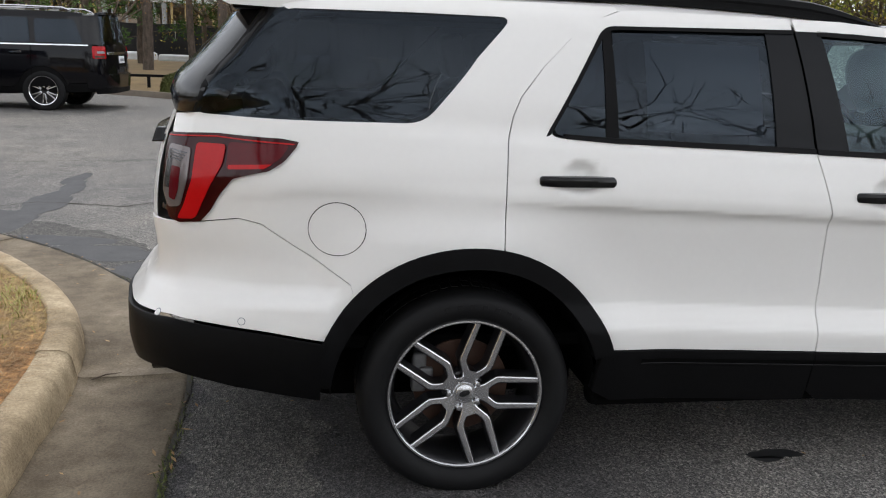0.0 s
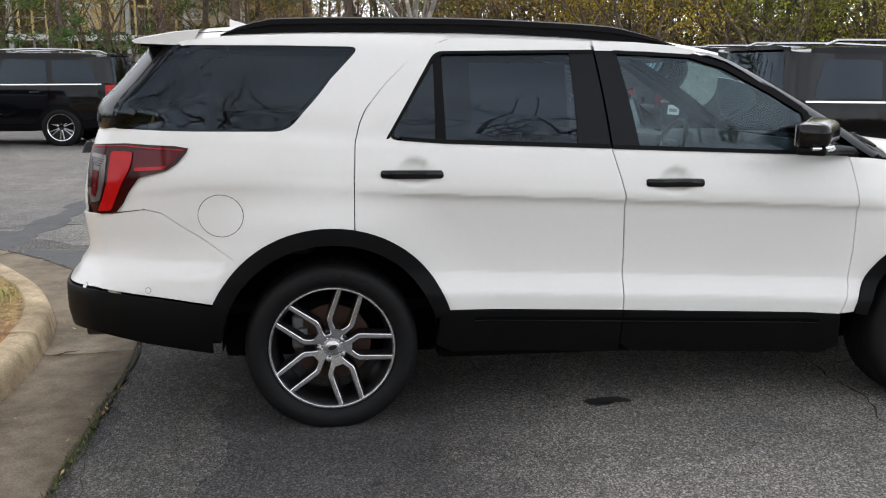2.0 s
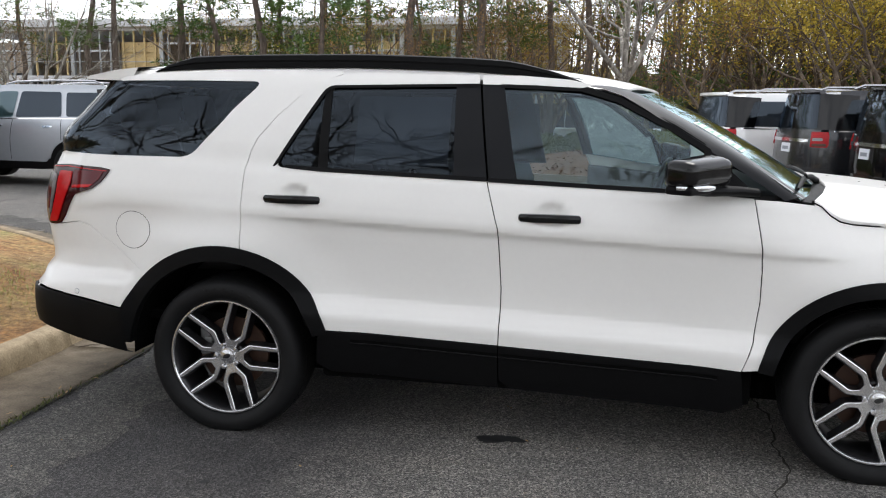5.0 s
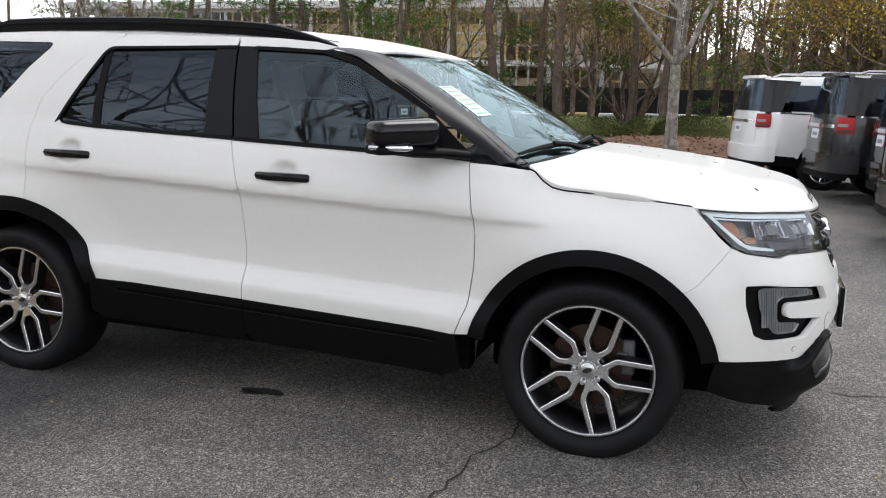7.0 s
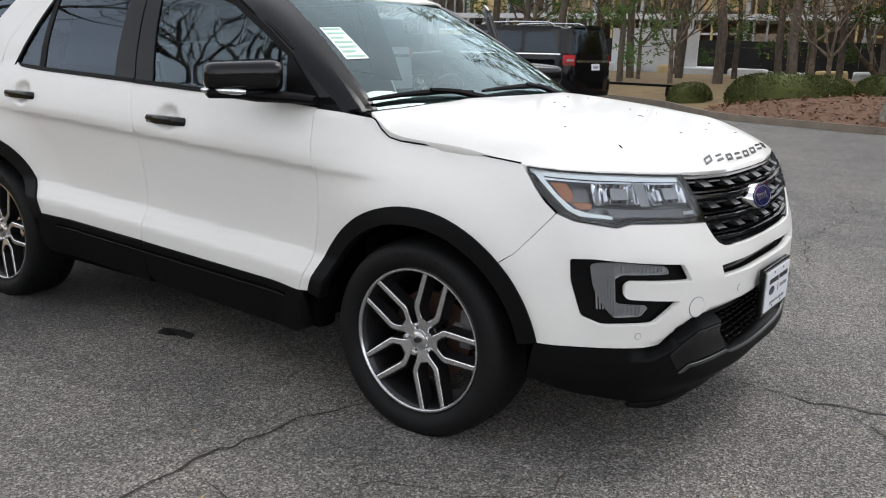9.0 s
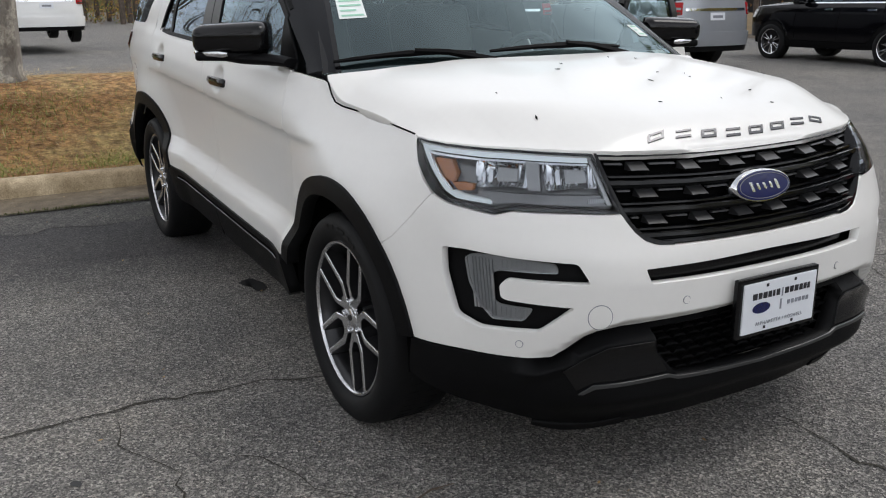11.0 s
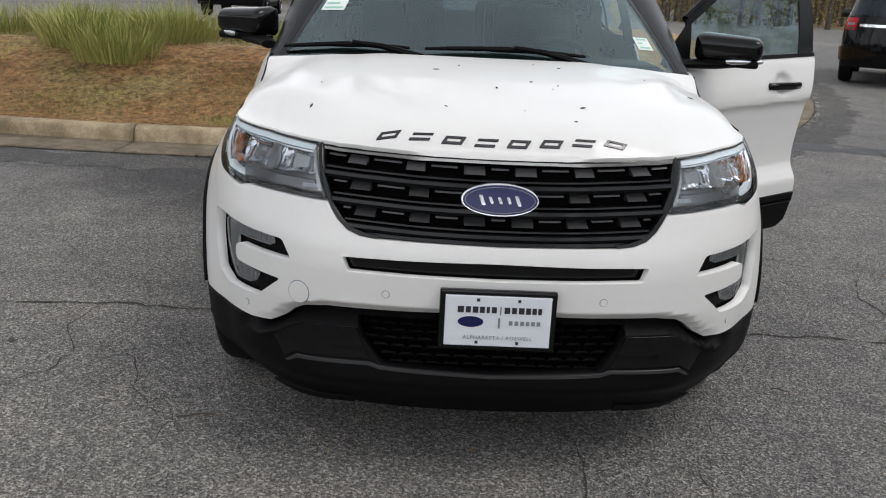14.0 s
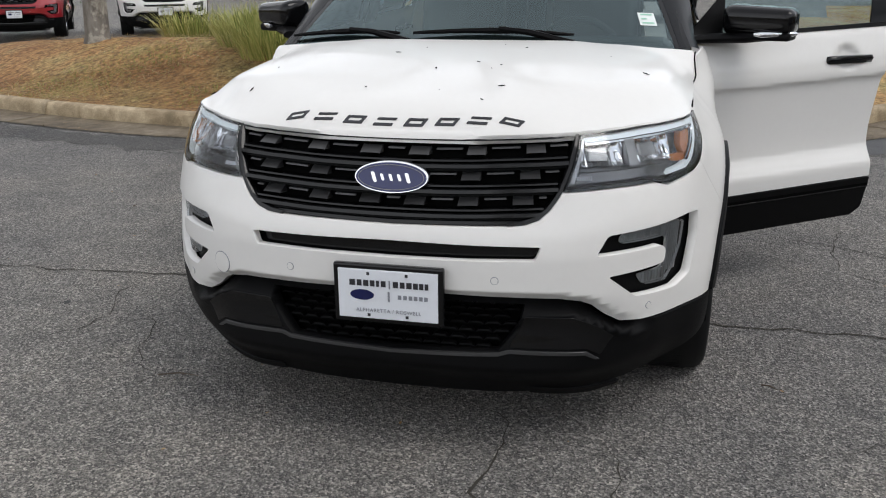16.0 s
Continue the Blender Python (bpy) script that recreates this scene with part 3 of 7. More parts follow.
# tail lamp
for sd in (1, -1):
    lamp = panel("tail_lamp", flank, rounded(TAIL_LAMP, .012, 4), DEEPRED, car, side=sd, off=.010, depth=.03, step=.03, label="dark red tail lamp with brighter light bar")
    panel("light_bar", flank, rounded([(5.362, 1.214), (5.468, 1.214), (5.480, 1.095), (5.512, 1.01), (5.545, .962), (5.468, .966), (5.414, 1.078), (5.372, 1.152)], .014, 4), REDLENS, lamp, side=sd, off=.016, depth=.006, step=.02)
    panel("upper_band", flank, rounded([(5.146, 1.221), (5.352, 1.222), (5.358, 1.134), (5.225, 1.144), (5.172, 1.180)], .012, 4), MIDRED, lamp, side=sd, off=.0125, depth=.003, step=.02)
    panel("band_strip", flank, rounded([(5.200, 1.160), (5.350, 1.150), (5.350, 1.136), (5.225, 1.145)], .004, 3), REDLENS, lamp, side=sd, off=.0145, depth=.002, step=.02)
    panel("reverse_lens", flank, rounded([(5.492, 1.196), (5.622, 1.204), (5.632, 1.05), (5.594, .995), (5.532, 1.004), (5.498, 1.10)], .014, 4), SMOKE, lamp, side=sd, off=.015, depth=.006, step=.02)
    for k in range(4):
        g = .008 + k * .009
        u_ = [(5.498 + g, 1.188 - g), (5.618 - g * .6, 1.196 - g), (5.626 - g * .8, 1.06)]
        w_ = [(q[0] - .0030 * (i_ == 2), q[1] - .0032) for i_, q in enumerate(u_)]
        panel("lens_groove", flank, [u_[0], u_[1], u_[2], (u_[2][0] - .005, u_[2][1]), (u_[1][0] - .005, u_[1][1] - .0035), (u_[0][0], u_[0][1] - .0035)], DARKCHROME, lamp, side=sd, off=.0175, depth=.003, step=.02)
    panel("lens_core", flank, rounded([(5.535, 1.130), (5.585, 1.134), (5.590, 1.030), (5.558, 1.020), (5.540, 1.06)], .008, 3), MIDRED, lamp, side=sd, off=.0178, depth=.003, step=.02)
    panel("lamp_crease", flank, [(5.128, 1.226), (5.40, 1.239), (5.65, 1.230), (5.65, 1.226), (5.40, 1.235), (5.135, 1.222)], REDLENS, lamp, side=sd, off=.0135, depth=.002, step=.02)
# small plain bars where the rear corner carries lettering
for i in range(5):
    panel("letter_bar", flank, [(5.655 - i * .020, 1.000 - i * .003), (5.643 - i * .020, .998 - i * .003), (5.643 - i * .020, .982 - i * .003), (5.655 - i * .020, .984 - i * .003)], DARKCHROME, car, off=.002, depth=.002, step=.03)
for u0 in (5.60, 5.30):
    panel("parking_sensor", flank, [(u0 + .013 * math.cos(a), .640 + .013 * math.sin(a)) for a in np.linspace(0, 6.283, 16, endpoint=False)], GREYINK, car, off=.0014, depth=.001, step=.02)
    panel("parking_sensor", flank, [(u0 + .0105 * math.cos(a), .640 + .0105 * math.sin(a)) for a in np.linspace(0, 6.283, 16, endpoint=False)], PAINT, car, off=.003, depth=.002, step=.02)
# fuel flap on the right
ring = [(float(sx(-.467)) + .096 * math.cos(a), .952 + .089 * math.sin(a)) for a in np.linspace(0, 2 * math.pi, 40, endpoint=False)]
ring2 = [(float(sx(-.467)) + .0935 * math.cos(a), .952 + .0865 * math.sin(a)) for a in np.linspace(0, 2 * math.pi, 40, endpoint=False)]
panel("fuel_flap_gap", flank, ring, UNDER, car, off=.0012, depth=.002, step=.03)
panel("fuel_flap", flank, ring2, PAINT, car, off=.0022, depth=.002, step=.025)

# doors
rear_door = (F(*arc(REAR_AXLE, .505, 77, 20, 14)) + F((.468, .532), (1.281, .503), (1.285, .75), (1.269, 1.02)) + Gh((1.212, 1.222)) + rounded(Gh((1.208, 1.227), (.47, 1.248), (.23, 1.262, .05), (.45, 1.628, .04), (1.152, 1.643)), .0)
             + Gh((1.148, 1.683), (.61, 1.692), (.52, 1.687), (.431, 1.657), (.331, 1.590), (.231, 1.495), (.146, 1.39), (.119, 1.33), (.099, 1.25)) + F((.093, 1.10), (.091, .90)))
front_door = F((1.2865, .502), (2.3115, .460), (2.3545, .58), (2.3745, .75), (2.3745, .88), (2.3665, .97)) + Gh((2.3315, 1.178), (2.17, 1.188), (1.2175, 1.222)) + F((1.2745, 1.02), (1.2905, .75))
door_strip = Gh((1.162, 1.683), (1.35, 1.681), (1.55, 1.665), (1.66, 1.642), (1.60, 1.628), (1.40, 1.640), (1.167, 1.642))
DOORPANEL = {}
for sd in (1, -1):
    rd = panel("rear_door", flank, rear_door, PAINT, car, side=sd, step=.03, vstep=.012)
    panel("door_glass", flank, Gh((.478, 1.250), (1.09, 1.236), (1.078, 1.632), (.478, 1.626)), TINT, rd, side=sd, off=-.010, depth=.003)
    panel("quarter_light", flank, rounded(Gh((.245, 1.268, .05), (.452, 1.255), (.445, 1.61)), .0), TINT, rd, side=sd, off=-.010, depth=.003)
    panel("glass_divider", flank, Gh((.440, 1.254), (.486, 1.252), (.472, 1.628), (.440, 1.612)), TRIM, rd, side=sd, off=-.005, depth=.008)
    panel("pillar_cover", flank, Gh((1.066, 1.237), (1.212, 1.230), (1.155, 1.642), (1.048, 1.636)), PILLAR, rd, side=sd, off=-.003, depth=.006)
    panel("belt_moulding", flank, Gh((.30, 1.258), (.47, 1.246), (1.212, 1.221), (1.212, 1.240), (.47, 1.263), (.29, 1.274)), TRIM, rd, side=sd, off=.004, depth=.012)
    panel("window_edging", flank, rounded(Gh((.225, 1.262, .05), (.447, 1.634, .04), (1.16, 1.646), (1.155, 1.632), (.458, 1.622, .04), (.245, 1.27, .04)), 0), TRIM, rd, side=sd, off=.001, depth=.012)
    fd = panel("front_door", flank, front_door, PAINT, car, side=sd, step=.03, vstep=.012)
    DOORPANEL[sd] = fd
    panel("door_frame", flank, door_strip, PAINT, fd, side=sd)
    panel("door_glass", flank, Gh((1.335, 1.224), (2.17, 1.192), (2.13, 1.375), (1.98, 1.465), (1.77, 1.575), (1.61, 1.620), (1.25, 1.632)), CLEAR, fd, side=sd, off=-.010, depth=.003)
    panel("pillar_cover", flank, Gh((1.222, 1.232), (1.345, 1.228), (1.262, 1.640), (1.165, 1.643)), PILLAR, fd, side=sd, off=-.003, depth=.006)
    panel("belt_moulding", flank, Gh((1.220, 1.219), (2.17, 1.186), (2.17, 1.203), (1.220, 1.238)), TRIM, fd, side=sd, off=.004, depth=.012)
    panel("window_edging", flank, Gh((1.25, 1.645), (1.60, 1.630), (1.64, 1.625), (1.77, 1.588), (2.0, 1.472), (2.155, 1.376), (2.19, 1.19), (2.165, 1.19), (2.125, 1.368), (1.97, 1.458), (1.76, 1.568), (1.60, 1.614), (1.25, 1.628)), TRIM, fd, side=sd, off=.0, depth=.012)
    panel("mirror_base", flank, Gh((2.175, 1.192), (2.36, 1.180), (2.14, 1.375)), TRIM, fd, side=sd, off=.001, depth=.01)
# dark seals behind the joint of the two doors
for sd in (1, -1):
    panel("pillar_core", flank, Gh((1.10, 1.20), (1.33, 1.20), (1.235, 1.640), (1.085, 1.640)), UNDER, car, side=sd, off=-.030, depth=.004)
# pillars by the windscreen: from the door's edge over to the glass
for sd in (1, -1):
    bm = bmesh.new()
    rr = []
    for x, z in ((1.615, 1.641), (1.70, 1.624), (1.78, 1.597), (1.865, 1.550), (1.95, 1.495), (2.08, 1.415), (2.20, 1.338), (2.31, 1.268), (2.40, 1.208), (2.46, 1.170)):
        a_ = flank(*sg(x, z), -.002)[0]
        v_ = min(1.0, max(0.0, (2.53 - x - .085) / .73))
        b_ = shield(-.95, v_, .003)[0]
        rr.append([bm.verts.new(((a_ + (b_ - a_) * k + np.array((.3, -.5, .6)) * .014 * math.sin(math.pi * k)) * (1, sd, 1)).tolist()) for k in (0, .2, .4, .6, .8, 1)])
    for p_, q_ in zip(rr, rr[1:]):
        for i in range(5):
            bm.faces.new((p_[i], p_[i + 1], q_[i + 1], q_[i]))
    part("front_pillar", bm, PILLAR, car, "dark grey windscreen pillar", 40)

# black cladding low on the doors, with its pressed groove, and the sill behind it
for sd in (1, -1):
    part("sill", box((1.92, .10, .17), (1.41, -sd * .885, .37), .03), UNDER, car)
    rd = [o for o in car.children if o.name.startswith("rear_door")][0 if sd == 1 else 1]
    for owner, x0, x1 in ((rd, .462, 1.281), (DOORPANEL[sd], 1.2865, 2.312)):
        zt = lambda x: .527 - (x - .47) * .0372
        panel("cladding", flank, F((x0, zt(x0)), (x1, zt(x1)), (x1 + (.02 if x1 > 2 else 0), zt(x1) - .16), (x1 - (.06 if x1 > 2 else 0), zt(x1) - .20), (x0 + .05, zt(x0) - .20), (x0 - (.02 if x0 < 1 else 0), zt(x0) - .16)), TRIM, owner, side=sd, off=.006, depth=.05)
        a, b = max(x0, .61), min(x1, 2.22)
        panel("groove", flank, F((a, zt(a) - .045), (b, zt(b) - .045), (b, zt(b) - .030), (a, zt(a) - .030)), UNDER, owner, side=sd, off=.0075, depth=.002)
        panel("groove_lip", flank, F((a, zt(a) - .050), (b, zt(b) - .050), (b, zt(b) - .045), (a, zt(a) - .045)), GLOSS, owner, side=sd, off=.012, depth=.006)

# wings, with the arch trims
ARCH_F = arc(FRONT_AXLE, .470, 166, 47, 22)
wing = F((2.317, .462), (2.360, .58), (2.380, .75), (2.380, .88), (2.372, .97)) + Gh((2.337, 1.174), (2.45, 1.168)) + F((2.606, 1.150), (2.64, 1.115), (2.68, 1.090), (2.73, 1.080), (3.0, 1.066), (3.245, 1.047), (3.30, .99), (3.35, .935), (3.394, .899), (3.272, .757)) + F(*ARCH_F[::-1])
both("front_wing", flank, wing, PAINT, parent=car, step=.04, vstep=.02)
for c, r0, r1, a0, a1 in ((REAR_AXLE, .470, .540, 17, 174), (FRONT_AXLE, .445, .507, 12, 168)):
    ringp = F(*arc(c, r1, a0, a1, 40)) + F(*arc(c, r0, a1, a0, 40))
    both("arch_trim", flank, ringp, TRIM, parent=car, off=.012, depth=.05, step=.03, label="matt black wheel arch trim")

# nose: painted bumper with openings
bump_half = [(.0, .757), (.36, .764), (.415, .770), (.455, .784), (.488, .810), (.512, .838), (.530, .861), (.700, .868), (.862, .871), (.914, .857), (1.062, .876), (1.118, .8955), (1.1256, .8972)] + F((3.2730, .7556)) + F(*arc(FRONT_AXLE, .47, 46.5, 13, 8)) + [(1.17, .465), (.95, .455), (.735, .455), (.69, .478), (.640, .514), (.60, .530), (.52, .541), (.0, .549)]
FOG = rounded([(1.068, .757), (.99, .760), (.668, .737), (.628, .677), (.866, .684), (.884, .668), (.880, .634), (.864, .626), (.670, .611), (.770, .536), (.95, .532), (1.02, .560), (1.062, .68)], .012, 4)
SLOT = rounded([(.462, .710), (.444, .667), (0, .660), (-.444, .667), (-.462, .710), (0, .713)], .006, 3)


def lower_edge(u):
    return np.interp(np.abs(u), [0, .52, .60, .640, .69, .735, .95, 1.17], [.549, .541, .530, .514, .478, .455, .455, .465])


def skin(u, z, off=0.0):
    """The bumper, its lower edge turned inwards."""
    u, z = np.atleast_1d(np.asarray(u, float)), np.atleast_1d(np.asarray(z, float))
    k = np.clip((lower_edge(u) + .024 - z) / .024, 0, 1) * np.clip((.80 - np.abs(u)) / .12, 0, 1)
    return nose(u, z, off - .030 * k)


def chin(u, z, off=0.0):
    """The lower fascia: an upward-facing shelf under the bumper, then an upright face."""
    u, z = np.atleast_1d(np.asarray(u, float)), np.atleast_1d(np.asarray(z, float))
    zb = np.interp(np.abs(u), [0, .42, .568, .64, .72, .80], [.494, .492, .490, .462, .424, .40])
    k = np.clip((z - zb) / (lower_edge(u) - zb), 0, 1) * np.clip((.86 - np.abs(u)) / .10, 0, 1)
    return nose(u, z, off - .062 * k + .010 * np.exp(-((z - zb) / .02) ** 2) * np.clip((.86 - np.abs(u)) / .10, 0, 1))


right_half = [p for p in bump_half]
outline = right_half + [(-u, z) for u, z in right_half[-2:0:-1]]
front_bumper = panel("front_bumper", skin, outline, PAINT, car, holes=[FOG, [(-u, z) for u, z in FOG][::-1], SLOT], step=.032, vstep=.012, depth=.03)
panel("bumper_slot", nose, [(.49, .725), (.47, .65), (-.47, .65), (-.49, .725)], GLOSS, front_bumper, off=-.045, depth=0)
for sg_ in (1, -1):
    pod = panel("fog_bezel", nose, [(sg_ * u, z) for u, z in rounded([(1.08, .77), (.60, .75), (.60, .66), (.66, .52), (1.0, .52), (1.09, .60)], .02)], TRIM, front_bumper, off=-.040, depth=0, step=.04)
    lens_ = [(1.000, .734), (.975, .742), (.897, .744), (.728, .728), (.719, .704), (.892, .706), (.918, .690), (.912, .616), (.892, .602), (.790, .596), (.815, .562), (.910, .558), (.950, .60), (.985, .66)]
    panel("fog_reflector", nose, [(sg_ * u, z) for u, z in rounded(lens_, .012, 4)], FOGGREY, front_bumper, off=-.030, depth=.003, step=.03)
    for i in range(7):
        u0 = .985 - i * .0105
        z1, z0 = .732, (.585 if i < 5 else .566)
        panel("lens_rib", nose, [(sg_ * u, z) for u, z in [(u0, z1), (u0 - .0055, z1), (u0 - .0055 - .016, z0), (u0 - .016, z0)]], FOGGREY, front_bumper, off=-.024, depth=.008, step=.05)
    for i in range(11):
        u0 = .890 - i * .0145
        for z0, z1 in ((.709, .733 - i * .0008), (.566, .594)):
            if z0 < .6 and i > 5:
                continue
            panel("lens_rib", nose, [(sg_ * u, z) for u, z in [(u0, z1), (u0 - .005, z1), (u0 - .005, z0), (u0, z0)]], FOGGREY, front_bumper, off=-.026, depth=.006, step=.05)
    panel("fog_lens", nose, [(sg_ * u, z) for u, z in rounded(lens_, .012, 4)], LENS, front_bumper, off=-.016, depth=.012, step=.03)
    for u0, z0, r0, hue in ((.326, .606, .0105, GREYINK), (.825, .497, .0095, GREYINK)):
        panel("parking_sensor", nose, [(sg_ * u0 + (r0 + .002) * math.cos(a), z0 + (r0 + .002) * math.sin(a)) for a in np.linspace(0, 6.283, 16, endpoint=False)], hue, front_bumper, off=.0012, depth=.001, step=.01)
        panel("parking_sensor", nose, [(sg_ * u0 + r0 * math.cos(a), z0 + r0 * math.sin(a)) for a in np.linspace(0, 6.283, 16, endpoint=False)], PAINT, front_bumper, off=.003, depth=.002, step=.01)
for r0, o, m_ in ((.037, .001, GREYINK), (.0345, .0022, PAINT)):
    panel("tow_cover", nose, [(.600 + r0 * math.cos(a), .583 + r0 * math.sin(a)) for a in np.linspace(0, 6.283, 28, endpoint=False)], m_, front_bumper, off=o, depth=.001, step=.02)

# black lower fascia with its mesh
low_half = [(.0, .541), (.52, .533), (.598, .522), (.632, .508), (.682, .471), (.733, .447), (.95, .447), (1.165, .457)] + F((3.335, .34)) + [(1.0, .270), (.78, .225), (.4, .185), (0, .175)]
MESH_HOLE = [(.418, .520), (.400, .45), (.338, .373), (0, .360), (-.338, .373), (-.400, .45), (-.418, .520), (0, .528)]
lower = panel("lower_fascia", chin, low_half + [(-u, z) for u, z in low_half[-2:0:-1]], TRIM, car, holes=[MESH_HOLE], step=.04, vstep=.014, off=.002, depth=.05)
panel("mesh_backing", nose, [(.45, .54), (.36, .36), (-.36, .36), (-.45, .54)], UNDER, lower, off=-.09, depth=0)
verts, faces = [], []
for r_ in range(7):
    zc_ = .372 + r_ * .0235
    for c_ in range(-14, 15):
        uc_ = c_ * .058 + (r_ % 2) * .029
        if abs(uc_) > .34 + (zc_ - .37) * .52:
            continue
        q = [(uc_ - .027, zc_ - .002), (uc_ - .017, zc_ + .008), (uc_ + .017, zc_ + .008), (uc_ + .027, zc_ - .002), (uc_ + .017, zc_ + .002), (uc_ - .017, zc_ + .002)]
        k = len(verts)
        verts += list(nose(np.array([a for a, b in q]), np.array([b for a, b in q]), -.040)) + list(nose(np.array([a for a, b in q]), np.array([b for a, b in q]), -.062))
        faces += [tuple(range(k, k + 6))] + [(k + i, k + (i + 1) % 6, k + 6 + (i + 1) % 6, k + 6 + i) for i in range(6)]
tagged(finish("mesh_grille", verts, faces, TRIM, lower, "", None, False), kind="stuff")
lip_half = [(0, .3605), (.338, .3735), (.372, .3835), (.612, .376), (.655, .349), (.640, .349), (.606, .366), (.372, .374), (.34, .364), (0, .351)]
panel("chin_edge", nose, [p for p in lip_half[:5]] + lip_half[5:] + [(-u, z) for u, z in lip_half[-2:4:-1]] + [(-u, z) for u, z in lip_half[4:0:-1]], SATIN, lower, off=.010, depth=.012, step=.03)
for sg_ in (1, -1):
    panel("splitter_side", chin, [(sg_ * u, z) for u, z in [(.418, .490), (.566, .488), (.640, .458), (.700, .420), (.66, .36), (.612, .385), (.372, .392), (.405, .45)]], GLOSS, lower, off=.005, depth=.004, step=.03)
    panel("air_dam", nose, [(sg_ * u, z) for u, z in [(.44, .188), (.56, .182), (.70, .180), (.80, .200), (.80, .215), (.69, .205), (.56, .206), (.44, .212)]], TRIM, lower, off=.010, depth=.03, step=.04)

# grille
GR = [(0, 1.009), (.30, 1.013), (.612, 1.022), (.525, .866), (.507, .840), (.484, .813), (.452, .788), (.412, .774), (0, .759)]
grille = panel("grille", nose, GR + [(-u, z) for u, z in GR[-2:0:-1]], UNDER, car, off=-.055, depth=0, step=.05, label="black slatted grille with raised blocks")


def grille_edge(z):
    return float(np.interp(z, [.770, .803, .872, 1.022], [.405, .47, .517, .604]))



def bow(u):
    return .014 * (np.abs(u) / .4) ** 2 / (1 + (np.abs(u) / .7) ** 2)


def bowed(u, z, off=0.0):
    u, z = np.atleast_1d(np.asarray(u, float)), np.atleast_1d(np.asarray(z, float))
    return nose(u, z + bow(u), off)


for z0 in (.934, .862, .793):
    e_ = grille_edge(z0 + .012) - .003
    for dz, o, h, m_ in ((.008, -.016, .005, GLOSS), (-.006, -.004, .010, GLOSS), (-.020, -.024, .006, TRIM)):
        panel("grille_bar", bowed, [(-e_, z0 + dz - h / 2), (e_, z0 + dz - h / 2), (e_, z0 + dz + h / 2), (-e_, z0 + dz + h / 2)], m_, grille, off=o, depth=.045, step=.05)


def grille_block(u0, z0, w=.031, h=.0105):
    """A wedge whose sloping face looks up and forward, waisted in the middle."""
    bm = bmesh.new()
    top = [(u0 - w, z0 + h, -.034), (u0 - w * .82, z0 + h * .9, -.032), (u0 + w * .82, z0 + h * .9, -.032), (u0 + w, z0 + h, -.034)]
    mid = [(u0 - w * .80, z0, -.018), (u0 - w * .70, z0, -.018), (u0 + w * .70, z0, -.018), (u0 + w * .80, z0, -.018)]
    low = [(u0 - w, z0 - h, -.003), (u0 - w * .82, z0 - h * .9, -.004), (u0 + w * .82, z0 - h * .9, -.004), (u0 + w, z0 - h, -.003)]
    back = [(u, z - .004, -.05) for u, z, o in low]
    rows_ = [[bm.verts.new(tuple(map(float, bowed(u, z, o)[0]))) for u, z, o in r] for r in (top, mid, low, back)]
    for p_, q_ in zip(rows_, rows_[1:]):
        for i in range(3):
            bm.faces.new((p_[i], p_[i + 1], q_[i + 1], q_[i]))
    for i in (0, 3):
        bm.faces.new([r[i] for r in rows_])
    return part("grille_block", bm, SATIN, grille)


for z0, us in ((.970, (.075, .258, .445)), (.899, (.243, .427)), (.827, (.070, .237, .406))):
    e_ = grille_edge(z0 + .012) - .01
    marks = sorted([-e_ - .045, e_ + .045] + [s_ * u0 for u0 in us for s_ in (1, -1)])
    for a_, b_ in zip(marks, marks[1:]):
        if b_ - a_ > .11:
            panel("grille_slat", bowed, [(a_ + .050, z0 + .001), (b_ - .050, z0 + .001), (b_ - .050, z0 + .006), (a_ + .050, z0 + .006)], SATIN, grille, off=-.026, depth=.012, step=.05)
    for u0 in us:
        for sg_ in (1, -1):
            grille_block(u0 * sg_, z0)
for sg_ in (1, -1):
    panel("grille_side_frame", nose, [(sg_ * u, z) for u, z in [(.616, 1.022), (.604, 1.022), (.516, .866), (.498, .842), (.476, .817), (.446, .795), (.40, .781), (.36, .776), (.36, .767), (.41, .771), (.453, .785), (.486, .811), (.510, .839), (.529, .866)]], GLOSS, grille, off=-.004, depth=.05, step=.04)
panel("grille_top_frame", nose, [(-.612, 1.013), (-.42, 1.006), (-.2, 1.001), (0, .999), (.2, 1.001), (.42, 1.006), (.612, 1.013), (.612, 1.022), (.42, 1.0165), (.2, 1.0105), (0, 1.009), (-.2, 1.0105), (-.42, 1.0165), (-.612, 1.022)], GLOSS, grille, off=-.008, depth=.03, step=.04)
panel("grille_base_frame", nose, [(-.42, .772), (0, .760), (.42, .772), (.43, .781), (0, .770), (-.43, .781)], GLOSS, grille, off=-.012, depth=.04, step=.04)


def oval(a, b, n=40, u0=0, z0=.8965):
    return [(u0 + a * math.cos(t), z0 + b * math.sin(t)) for t in np.linspace(0, 2 * math.pi, n, endpoint=False)]


badge = panel("badge", nose, oval(.113, .0455), CHROME, car, off=.010, depth=.05, step=.03, label="blue oval badge with bright rim")
panel("badge_field", nose, oval(.109, .0420), BADGEBLUE, badge, off=.013, depth=.003, step=.03)
panel("badge_ring", nose, oval(.1025, .0365), SILVERGREY, badge, holes=[oval(.1010, .0352)], off=.0145, depth=.002, step=.02)
